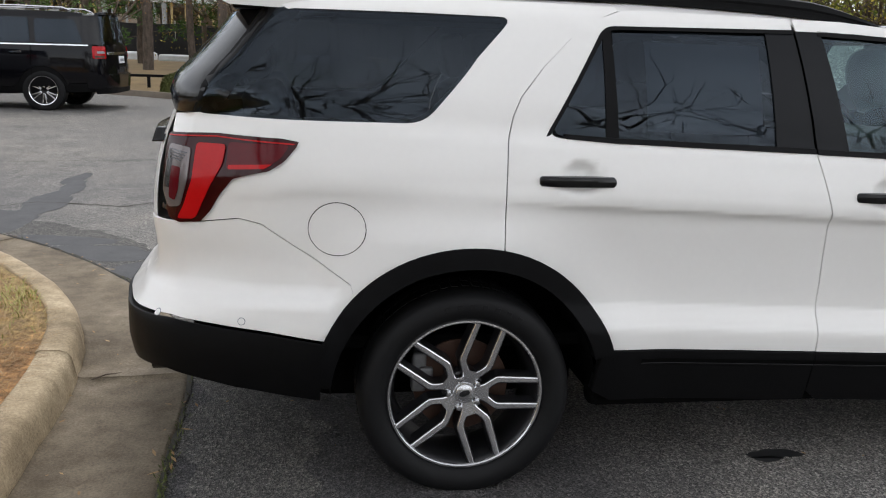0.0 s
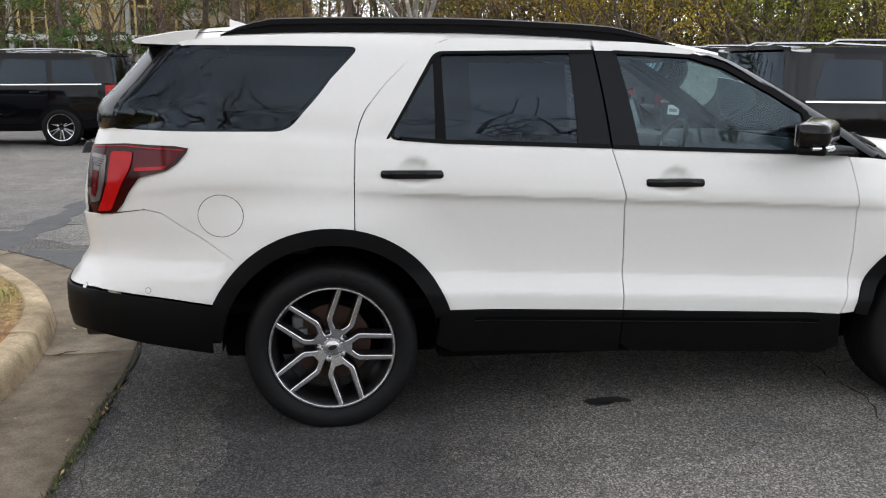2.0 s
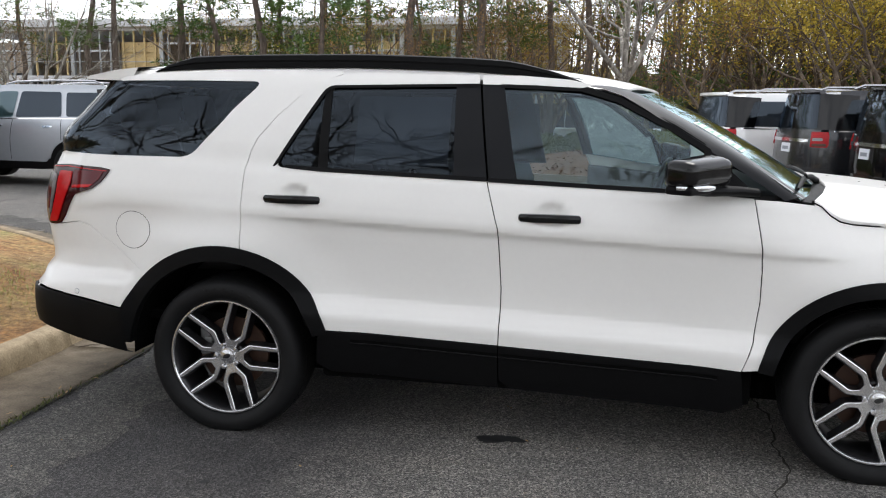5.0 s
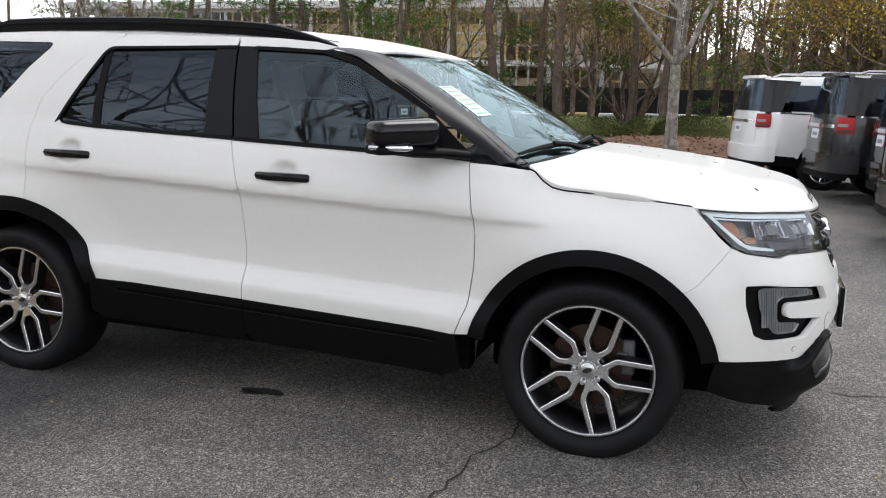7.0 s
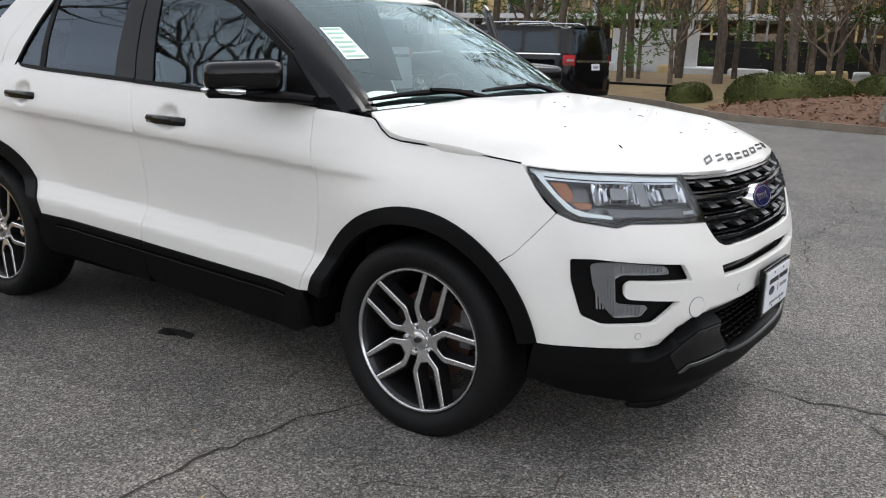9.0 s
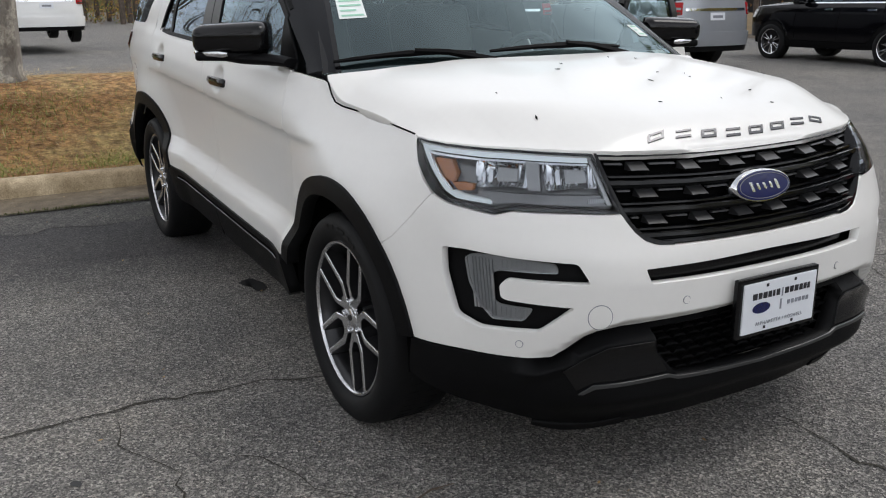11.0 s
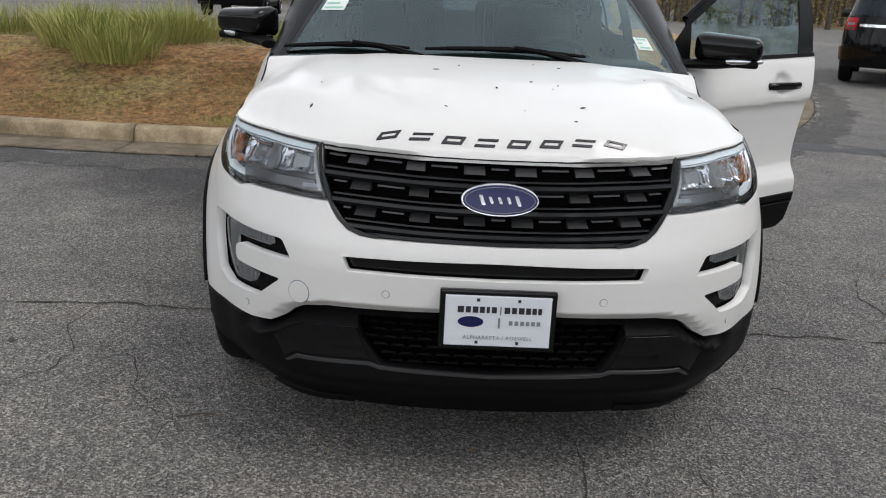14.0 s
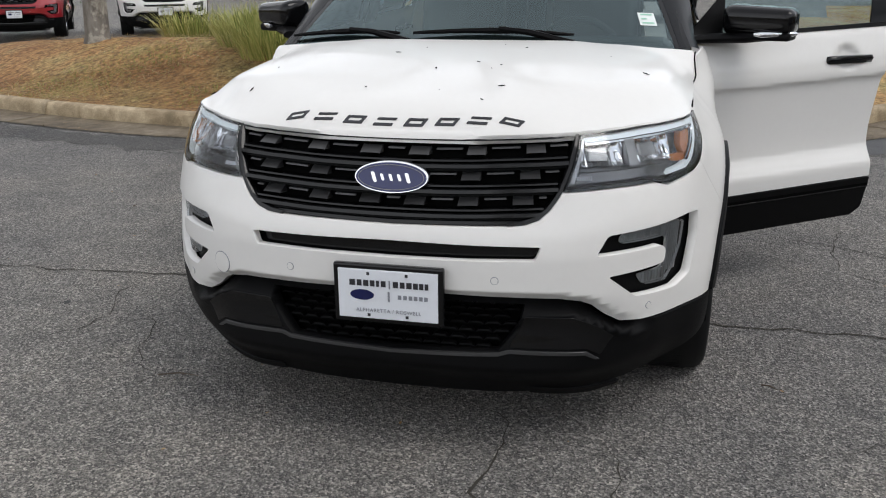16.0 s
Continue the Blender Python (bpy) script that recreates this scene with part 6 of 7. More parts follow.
    x, w = np.interp(s, S_, X_), np.interp(s, S_, W_)
    sq = np.where(x < -.5, 1.06, 1.0)
    w = np.minimum(w * sq, .99)
    k = np.where(x < 0, 1.06 * _bk(z), 1.06 - .05 * np.clip((z - .9) / .4, 0, 1))
    return np.stack([x * k + off * np.interp(s, S_, NX_), -(w * _bw(z) + off * np.interp(s, S_, NW_)), z], -1)


def boxy_tail(u, z, off=0.0):
    p = boxy(SEND - np.abs(u), z, off)
    p[:, 1] *= np.where(np.atleast_1d(u) < 0, -1, 1)
    return p


def boxy_nose(u, z, off=0.0):
    p = boxy(np.abs(u), z, off)
    p[:, 1] *= np.where(np.atleast_1d(u) < 0, -1, 1)
    return p


def lid(x, y, off=0.0):
    x, y = np.atleast_1d(np.asarray(x, float)), np.atleast_1d(np.asarray(y, float))
    return np.stack([x, y, 1.905 + off - .03 * ((x - .5) / 1.5) ** 2 - .07 * (np.abs(y) / .78) ** 4], -1)


def lid_front(x, y, off=0.0):
    x, y = np.atleast_1d(np.asarray(x, float)), np.atleast_1d(np.asarray(y, float))
    return np.stack([x, y, 1.27 + off - .10 * np.clip((x - 2.6) / 1.3, 0, 1) ** 2 - .09 * (np.abs(y) / .9) ** 4], -1)


def pane(x0, z0, x1, z1, w=.80):
    def f(u, v, off=0.0):
        u, v = np.atleast_1d(np.asarray(u, float)), np.atleast_1d(np.asarray(v, float))
        ww = .90 + (w - .90) * v
        return np.stack([x0 + (x1 - x0) * v - .12 * u * u + off, u * ww, z0 + (z1 - z0) * v + off * .6], -1)
    return f


def squarish_suv(name, paint, label, group=""):
    t = thing(name, label, "car", group)
    P = lambda nm, surf, o, m, **kw: panel(nm, surf, o, m, kw.pop("parent", t), step=kw.pop("step", .11), depth=kw.pop("depth", .02), **kw)
    for sd in (1, -1):
        sv = lambda pts: [(float(sx(p[0] / 1.06)), p[1]) for p in pts]
        ar = lambda cx, r, a0, a1: [(cx + r * math.cos(radians(a)), .40 + r * math.sin(radians(a))) for a in np.linspace(a0, a1, 14)]
        body = sv([(-.55, .55)]) + sv(ar(-.06, .48, 162, 18)) + sv([(.5, .46), (2.5, .46)]) + sv(ar(3.05, .48, 165, 20)) + sv([(3.55, .5)]) + [(.0, .5), (.0, 1.13), (.6, 1.14)] + sv([(3.3, 1.17), (2.55, 1.22), (1.4, 1.24), (-.5, 1.26)]) + [(5.45, 1.26), (SEND, 1.26), (SEND, .58), (5.6, .58)]
        P("side", boxy, body, paint, side=sd)
        P("sill", boxy, sv([(-1.05, .56), (-.55, .54)]) + sv(ar(-.06, .48, 162, 18)) + sv([(.5, .45), (2.5, .45)]) + sv(ar(3.05, .48, 165, 20)) + sv([(3.55, .49), (3.5, .32), (2.4, .30), (.6, .32), (-.6, .38), (-1.0, .40)]), TRIM, side=sd, off=-.004)
        P("upper_side", boxy, sv([(-.72, 1.24), (2.45, 1.21), (1.75, 1.86), (1.4, 1.89), (-.6, 1.88), (-.9, 1.86)]) + [(5.5, 1.26)], paint, side=sd, off=-.006, depth=.01)
        for q in ([(-.86, 1.31), (.05, 1.30), (.10, 1.74), (-.72, 1.74)], [(.16, 1.30), (1.18, 1.28), (1.10, 1.76), (.22, 1.75)], [(1.25, 1.28), (2.22, 1.26), (1.72, 1.72), (1.50, 1.76), (1.18, 1.76)]):
            P("side_window", boxy, rounded(sv(q), .05, 4), TINT if q[0][0] < 1 else CLEAR, side=sd, off=.004, depth=.006)
        P("rear_pillar", boxy, sv([(-.70, 1.285)]) + [(SEND - .76, 1.29), (SEND - .74, 1.83)] + sv([(-.58, 1.80)]), GLOSS, side=sd, off=.0, depth=.01)
        P("belt_strip", boxy, sv([(-.95, 1.262), (2.4, 1.232), (2.4, 1.252), (-.95, 1.282)]), CHROME, side=sd, off=.006, depth=.01)
        P("door_gap", boxy, sv([(.13, .62), (.14, .62), (.15, 1.26), (.14, 1.26)]), UNDER, side=sd, off=.001, depth=0)
        P("door_gap", boxy, sv([(1.23, .50), (1.24, .50), (1.23, 1.25), (1.22, 1.25)]), UNDER, side=sd, off=.001, depth=0)
        P("door_gap", boxy, sv([(2.38, .50), (2.39, .50), (2.42, 1.22), (2.41, 1.22)]), UNDER, side=sd, off=.001, depth=0)
        for hx in (.32, 1.42):
            P("door_handle", boxy, rounded(sv([(hx, 1.10), (hx + .2, 1.095), (hx + .2, 1.13), (hx, 1.135)]), .012), CHROME, side=sd, off=.03, depth=.025)
        for cx in (-.06, 3.05):
            P("arch_trim", boxy, sv(ar(cx, .51, 165, 15)) + sv(ar(cx, .47, 15, 165)), paint, side=sd, off=.014, depth=.05)
        lamp = P("tail_lamp", boxy, rounded([(SEND - .98, 1.03), (SEND - .72, 1.03), (SEND - .72, 1.26), (SEND - .98, 1.26)], .03), RUBY, side=sd, off=.02, depth=.03, step=.06)
        P("lamp_lens", boxy, rounded([(SEND - .90, 1.125), (SEND - .75, 1.125), (SEND - .75, 1.165), (SEND - .90, 1.165)], .01), SILVERGREY, side=sd, off=.024, depth=.004, parent=lamp, step=.06)
        for zl in (1.185, 1.215):
            P("lamp_band", boxy, rounded([(SEND - .94, zl), (SEND - .75, zl), (SEND - .75, zl + .018), (SEND - .94, zl + .018)], .005), REDLENS, side=sd, off=.024, depth=.004, parent=lamp, step=.06)
        P("lamp_foot", boxy, rounded([(SEND - .95, 1.045), (SEND - .75, 1.045), (SEND - .75, 1.085), (SEND - .95, 1.085)], .01), RUST, side=sd, off=.024, depth=.004, parent=lamp, step=.06)
        b = box((.16, .24, .17), (2.16, -sd * 1.12, 1.30), .04, 3)
        part("door_mirror", b, GLOSS, t, "", 40)
        part("roof_rail", tube([(-.55, -sd * .66, 1.90), (-.40, -sd * .66, 1.955), (.5, -sd * .67, 1.965), (1.3, -sd * .66, 1.94), (1.5, -sd * .66, 1.895)], [.018, .022, .022, .022, .015], 6), ALLOY, t, "", 40)
        P("headlamp", boxy, rounded([(.66, .90), (1.08, .92), (1.12, 1.10), (.64, 1.08)], .02), LAMPGREY, side=sd, off=.01, depth=.02)
    P("tailgate", boxy_tail, [(-.74, .80), (.74, .80), (.72, 1.26), (-.72, 1.26)], paint, off=.006)
    P("rear_bumper", boxy_tail, rounded([(-1.1, .46), (1.1, .46), (1.1, .72), (-1.1, .72)], .04), paint, off=.035, depth=.06)
    P("bumper_step", boxy_tail, [(-.95, .36), (.95, .36), (1.0, .50), (-1.0, .50)], TRIM, off=.03, depth=.05)
    P("tailgate_strip", boxy_tail, [(-.66, 1.10), (.66, 1.10), (.66, 1.15), (-.66, 1.15)], CHROME, off=.016, depth=.012)
    P("rear_panel", boxy_tail, [(-.86, 1.24), (.86, 1.24), (.84, 1.88), (-.84, 1.88)], paint, off=-.004)
    P("rear_window", boxy_tail, rounded([(-.80, 1.30), (.80, 1.30), (.77, 1.83), (-.77, 1.83)], .05), TINT, off=.006, depth=.01)
    pl_ = P("number_plate", boxy_tail, [(-.16, .93), (.16, .93), (.16, 1.07), (-.16, 1.07)], PLATEWHITE, off=.018, depth=.01)
    P("plate_bar", boxy_tail, [(-.11, .97), (.11, .97), (.11, 1.02), (-.11, 1.02)], GREYINK, off=.02, depth=.001, parent=pl_)
    P("spoiler", boxy_tail, [(-.74, 1.85), (.74, 1.85), (.70, 1.90), (-.70, 1.90)], paint, off=.06, depth=.10)
    P("roof", lid, [(-.98, -.70), (-.9, -.76), (1.35, -.77), (1.62, -.70), (1.68, 0), (1.62, .70), (1.35, .77), (-.9, .76), (-.98, .70)], paint)
    P("bonnet", lid_front, [(2.45, -.88), (3.5, -.86), (3.85, -.62), (3.98, 0), (3.85, .62), (3.5, .86), (2.45, .88)], paint)
    P("windscreen", pane(2.62, 1.24, 1.70, 1.88), [(-1, 0), (1, 0), (1, 1), (-1, 1)], SCREEN)
    P("grille", boxy_nose, rounded([(-.58, .76), (.58, .76), (.60, 1.08), (-.60, 1.08)], .05), CHROME, off=.02, depth=.03)
    part("floor_pan", box((4.6, 1.55, .5), (1.45, 0, .60), .05), UNDER, t)
    part("cabin", box((3.0, 1.45, .55), (.55, 0, 1.10), .10), CABIN, t)
    for x in (-.06, 3.05):
        for sd in (1, -1):
            wl = new("wheel")
            wl.parent = t
            wl.matrix_basis = pose(x, -sd * .86, .40, 0, 0, 0 if sd > 0 else 180)
            part("tyre", spun([(.26, -.11), (.29, -.128), (.36, -.125), (.395, -.10), (.40, 0), (.395, .10), (.36, .125), (.26, .11)], 32), TYRE, wl, "", 40)
            part("rim", spun([(.0, -.085), (.08, -.09), (.09, -.075), (.24, -.07), (.262, -.115), (.272, -.12), (.272, -.10)], 32), DARKALLOY, wl, "", 40)
            for k in range(6):
                for o_ in (-9, 9):
                    b = box((.030, .022, .205), (0, -.088, .158), .006, 1)
                    bmesh.ops.rotate(b, cent=(0, 0, 0), matrix=Matrix.Rotation(radians(60 * k + o_), 3, "Y"), verts=b.verts)
                    part("spoke", b, CHROME, wl)
            part("rim_lip", spun([(.262, -.116), (.275, -.124), (.275, -.116), (.264, -.108)], 32, closed=True), CHROME, wl, "", 40)
    return t


def recolour(ob, old, paint):
    for o in (ob, *ob.children_recursive):
        for sl in o.material_slots:
            if sl.material == old:
                sl.link = "OBJECT"
                sl.material = paint


BLACKPAINT = plain("black_paint", (.003, .003, .004), .07, 0, 0, .05, spec=.22)
SILVER = plain("silver_paint", (.34, .36, .39), .35, .5, 1.0, .04)
WHITEPAINT = plain("white_paint", (.78, .78, .77), .35, 0, 1.0, .02)
GREYPAINT = plain("dark_grey_paint", (.022, .023, .026), .2, .3, .5, .05)
RED = plain("ruby_red_paint", (.30, .012, .020), .28, .3, 1.0, .05)
ROW = "parked sport utility cars"
suv = squarish_suv("parked_suv", BLACKPAINT, "black square-backed sport utility car parked on asphalt", ROW)
suv.matrix_basis = pose(-5.48, 15.22, -.02, 0, 0, 175.5)
for paint, label, m in (
        (SILVER, "silver long sport utility car parked on asphalt", pose(-8.07, 10.95, .02, 0, 0, 174.6) @ Matrix.Diagonal((1.05, 1, 1, 1))),
        (BLACKPAINT, "black sport utility car parked tail towards the lot", pose(-11.36, 9.02, 0, 0, 0, 152)),
        (WHITEPAINT, "white sport utility car with black rear glass, parked askew", pose(4.51, 12.58, -.01, 0, 0, 15.4)),
        (GREYPAINT, "dark grey sport utility car parked in a row", pose(5.67, 10.44, 0, 0, 0, 10.5)),
        (BLACKPAINT, "black sport utility car parked in a row", pose(6.31, 8.19, 0, 0, 0, 6)),
        (BLACKPAINT, "black sport utility car parked in a row", pose(6.12, 5.75, -.04, 0, 0, 4.3)),
        (WHITEPAINT, "white sport utility car parked behind the bank", pose(-21.5, .6, .25, 0, 0, 184)),
        (GREYPAINT, "dark grey sport utility car parked behind the bank", pose(-21.8, -2.9, .25, 0, 0, 182)),
        (BLACKPAINT, "black sport utility car parked behind the bank", pose(-21.9, -6.2, .25, 0, 0, 182))):
    c = copy_thing(suv, m)
    c.scale = m.to_scale()
    tagged(c, label)
    if paint is not BLACKPAINT:
        recolour(c, BLACKPAINT, paint)
# two more of the white car's kind, facing the lot from behind the bank
for paint, label, m in ((None, "white sport utility car parked nose out behind the bank", pose(-15.6, -12.4, .10, 0, 0, 33)), (RED, "ruby red sport utility car parked nose out behind the bank", pose(-14.1, -15.2, .10, 0, 0, 33))):
    c = copy_thing(car, m)
    tagged(c, label, group=ROW)
    for o in c.children:
        if o.name.startswith("front_door"):
            o.matrix_basis = Matrix()
    if paint:
        recolour(c, PAINT, paint)


# ---- trees and plants ----
def bark(name, a, b, scale=9.0, spots=1.0):
    m, nt, bs = nodes_of(name)
    n1, n2 = noise_node(nt, scale, 6, .7, stretch=(1, 1, .35)), noise_node(nt, scale * .6, 4, .6)
    r = ramp(nt, n1, "Fac", [(.35, a), (.6, b)])
    lich = ramp(nt, n2, "Fac", [(.50, (1, 1, 1)), (.57, (1.9, 1.95, 1.9)), (.62, (1.2, 1.2, 1.2)), (.70, (2.2, 2.2, 2.1))])
    mx = mixed(nt, spots, (r, "Color"), (lich, "Color"), "MULTIPLY")
    link(nt, mx, 2, bs, "Base Color")
    bs.inputs["Roughness"].default_value = .95
    bump(nt, bs, n1, "Fac", .8, .02)
    return m


def leafy(name, a, b, varied=False):
    m, nt, bs = nodes_of(name)
    g = nt.nodes.new("ShaderNodeNewGeometry")
    n1 = noise_node(nt, .45, 3)
    mx = mixed(nt, .62, (g, "Random Per Island"), (n1, "Fac"))
    r = ramp(nt, mx, 2, [(.2, a), (.8, b)])
    oi = nt.nodes.new("ShaderNodeObjectInfo")
    own = ramp(nt, oi, "Random", [(0.0, (.62, .80, .62)), (.35, (.92, .98, .85)), (.65, (1.10, 1.05, .95)), (1.0, (1.14, .97, .84))])
    tint = mixed(nt, 1.0 if varied else 0.0, (r, "Color"), (own, "Color"), "MULTIPLY")
    link(nt, tint, 2, bs, "Base Color")
    bs.inputs["Roughness"].default_value = .7
    bs.inputs["Specular IOR Level"].default_value = .2
    bs.inputs["Transmission Weight"].default_value = 0
    return m


BARK = bark("grey_bark", (.10, .085, .07), (.22, .20, .175))
PINEBARK = bark("pine_bark", (.045, .036, .029), (.115, .088, .070), spots=.25)
TWIG = bark("twig_bark", (.060, .046, .034), (.12, .092, .070))
NEEDLE = leafy("pine_needles", (.035, .07, .02), (.12, .17, .045), True)
SPRING = leafy("spring_leaves", (.13, .135, .028), (.50, .41, .07), True)
RUSSET = leafy("russet_buds", (.15, .085, .038), (.36, .20, .08), True)
TWIGGY = leafy("grey_twigs", (.13, .10, .08), (.24, .19, .15))
HEDGELEAF = leafy("hedge_leaves", (.028, .042, .012), (.115, .125, .035))
BLADE = leafy("grass_blades", (.13, .20, .035), (.56, .50, .20))
DRYBLADE = leafy("dry_blades", (.36, .26, .12), (.62, .50, .28))
STRAW = leafy("straw", (.17, .085, .035), (.46, .32, .16))


class Mesh:
    def __init__(self):
        self.v, self.f = [], []

    def tube(self, pts, radii, n=6):
        k = len(self.v)
        for i, p in enumerate(pts):
            d = (pts[min(i + 1, len(pts) - 1)] - pts[max(i - 1, 0)]).normalized()
            a = d.cross(Vector((0, 0, 1)) if abs(d.z) < .9 else Vector((1, 0, 0))).normalized()
            b = a.cross(d)
            for j in range(n):
                t = 2 * math.pi * j / n
                self.v.append(tuple(p + radii[i] * (math.cos(t) * a + math.sin(t) * b)))
        for i in range(len(pts) - 1):
            for j in range(n):
                self.f.append((k + i * n + j, k + i * n + (j + 1) % n, k + (i + 1) * n + (j + 1) % n, k + (i + 1) * n + j))

    def leaf(self, p, d, w, up):
        """A leaf with a fold: two triangles each side of its rib."""
        s = d.cross(up)
        s = s.normalized() * w if s.length > 1e-5 else Vector((w, 0, 0))
        k = len(self.v)
        self.v += [tuple(p), tuple(p + d * .5 + s), tuple(p + d), tuple(p + d * .5 - s)]
        self.f += [(k, k + 1, k + 2, k + 3)]


def grow(mesh, tips, rnd, p, d, length, r, level, levels, fan, lift):
    n = 5 if level < 2 else 4
    pts, radii = [p], [r]
    for i in range(n):
        d = (d + Vector((rnd.gauss(0, .13), rnd.gauss(0, .13), rnd.gauss(0, .10) + lift))).normalized()
        pts.append(pts[-1] + d * length / n)
        radii.append(r * (1 - .55 * (i + 1) / n))
    mesh.tube(pts, radii, 8 if level == 0 else (5 if level < 3 else 3))
    if level >= levels:
        tips.append((pts[-1], d))
        tips.append((pts[2], d))
        return
    for k in range(rnd.randint(*fan[min(level, len(fan) - 1)])):
        i = rnd.randint(2, n)
        ax = Vector((rnd.gauss(0, 1), rnd.gauss(0, 1), rnd.gauss(0, .4))).normalized()
        nd = (d * .75 + ax * .75).normalized()
        grow(mesh, tips, rnd, pts[i], nd, length * rnd.uniform(.52, .78), radii[i] * .68, level + 1, levels, fan, lift)
    grow(mesh, tips, rnd, pts[-1], d, length * .7, radii[-1], level + 1, levels, fan, lift)


def broad_tree(label, seed, height, r, levels, fan, leaf=None, per_tip=0, size=.07, spread=.35, stems=1, trunk_mat=None, clear=.3, lift=.05, lean=0.0):
    rnd = random.Random(seed)
    t = thing("tree", label, "tree", "trees round the lot")
    wood, tips = Mesh(), []
    if stems == 1:
        top = Vector((lean, rnd.gauss(0, .1), height * clear))
        wood.tube([Vector((0, 0, -.3)), Vector((0, 0, 0)), Vector((0, 0, .12)), top * .5, top], [r * 1.7, r * 1.35, r * 1.08, r * .95, r * .88], 12)
        for k in range(rnd.randint(3, 5)):
            a = 2 * math.pi * (k + rnd.random() * .5) / 4
            d = Vector((math.cos(a) * .8, math.sin(a) * .8, rnd.uniform(.5, 1.1))).normalized()
            grow(wood, tips, rnd, top, d, height * .30, r * .55, 1, levels, fan, lift)
        grow(wood, tips, rnd, top, Vector((.1, 0, 1)), height * .3, r * .6, 1, levels, fan, lift)
    else:
        for k in range(stems):
            a = 2 * math.pi * (k + rnd.random() * .6) / stems
            d = Vector((math.cos(a) * spread, math.sin(a) * spread, 1)).normalized()
            grow(wood, tips, rnd, Vector((math.cos(a) * .12, math.sin(a) * .12, -.1)), d, height * .42, r, 0, levels, fan, lift)
    finish("trunk", wood.v, wood.f, trunk_mat or BARK, t)
    if leaf:
        cr_ = Mesh()
        for p, d in tips:
            for _ in range(per_tip):
                q = p + Vector((rnd.gauss(0, spread), rnd.gauss(0, spread), rnd.gauss(0, spread)))
                dd = Vector((rnd.gauss(0, 1), rnd.gauss(0, 1), rnd.gauss(-.3, .7))).normalized() * size * rnd.uniform(.6, 1.5)
                cr_.leaf(q, dd, size * rnd.uniform(.25, .45), Vector((rnd.random(), rnd.random(), rnd.random())))
        finish("crown", cr_.v, cr_.f, leaf, t)
    return t


def pine(label, seed, height, r, low=.35):
    rnd = random.Random(seed)
    t = thing("pine_tree", label, "tree", "trees round the lot")
    wood, crown = Mesh(), Mesh()
    pts = [Vector((rnd.gauss(0, .04) * i, rnd.gauss(0, .04) * i, height * i / 8 - .2)) for i in range(9)]
    wood.tube(pts, [r * (1.15 - .95 * i / 8) for i in range(9)], 9)
    for k in range(34):
        h = low + (1 - low) * (k + rnd.random()) / 34
        base = pts[min(7, int(h * 8))].lerp(pts[min(8, int(h * 8) + 1)], h * 8 % 1)
        a = rnd.random() * 6.283
        ln = (1.25 - h) * rnd.uniform(1.6, 3.2)
        d = Vector((math.cos(a), math.sin(a), rnd.uniform(-.15, .35))).normalized()
        bp = [base, base + d * ln * .5, base + d * ln + Vector((0, 0, .12 * ln))]
        wood.tube(bp, [r * .16, r * .10, .012], 4)
        for _ in range(int(10 + 5 * ln)):
            u = rnd.uniform(.4, 1.05)
            c = base + d * ln * u + Vector((rnd.gauss(0, .28), rnd.gauss(0, .28), rnd.gauss(.08, .18)))
            for _ in range(9):
                dd = Vector((rnd.gauss(0, 1), rnd.gauss(0, 1), rnd.gauss(.35, .7))).normalized() * rnd.uniform(.16, .32)
                crown.leaf(c, dd, .022, Vector((rnd.random(), rnd.random(), .3)))
    finish("trunk", wood.v, wood.f, PINEBARK, t)
    finish("crown", crown.v, crown.f, NEEDLE, t)
    return t


big = broad_tree("bare pale-barked tree on the mulched island", 11, 9.0, .125, 4, [(2, 3), (2, 4), (3, 4), (2, 3)], RUSSET, 2, .05, .2, trunk_mat=BARK, clear=.19)
big.matrix_basis = pose(1.88, 15.6, .46)
bare = broad_tree("bare grey tree with spreading limbs", 21, 8.0, .14, 4, [(2, 3), (2, 4), (3, 4), (2, 3)], None, clear=.28)
bare.matrix_basis = pose(-3.95, -1.5, .66)
vase = broad_tree("many-stemmed tree with yellow spring leaves", 31, 8.0, .135, 3, [(2, 3), (2, 3), (2, 3)], SPRING, 21, .085, .42, stems=7, trunk_mat=TWIG)
vase.matrix_basis = pose(13.5, 22, -.1)
bud = broad_tree("tree with russet spring buds", 41, 8.5, .11, 3, [(3, 4), (2, 4), (2, 3)], RUSSET, 24, .07, .45, trunk_mat=TWIG, clear=.22)
bud.matrix_basis = pose(-3, 30, -.1)
yellow = broad_tree("tree with thin yellow-green leaves", 51, 9.5, .12, 3, [(3, 4), (2, 4), (2, 3)], SPRING, 19, .085, .5, trunk_mat=TWIG, clear=.25)
yellow.matrix_basis = pose(6, 33, -.1)
vbare = broad_tree("bare grey tree with many stems", 61, 8.0, .12, 4, [(2, 3), (2, 3), (2, 3), (1, 2)], None, stems=6, trunk_mat=BARK, spread=.5)
vbare.matrix_basis = pose(-20, 25, -.1)
tall = pine("tall pine with bare lower trunk", 71, 17, .15, .29)
tall.matrix_basis = pose(-9, 33, -.1)
tall2 = pine("young pine with green needles to low down", 72, 12, .13, .14)
tall2.matrix_basis = pose(-14, 29, -.1)
rnd = random.Random(8)


def put(src, x, y, z=-.12, s=1.0, label=""):
    m = pose(x, y, z, 0, 0, rnd.uniform(0, 360)) @ Matrix.Diagonal((s, s, s, 1))
    c = copy_thing(src, m)
    c.scale = (s, s, s)
    return c


put(bare, -4.6, -6.75, .55, 1.1)
put(bare, -17, 14, -.1, 1.1)
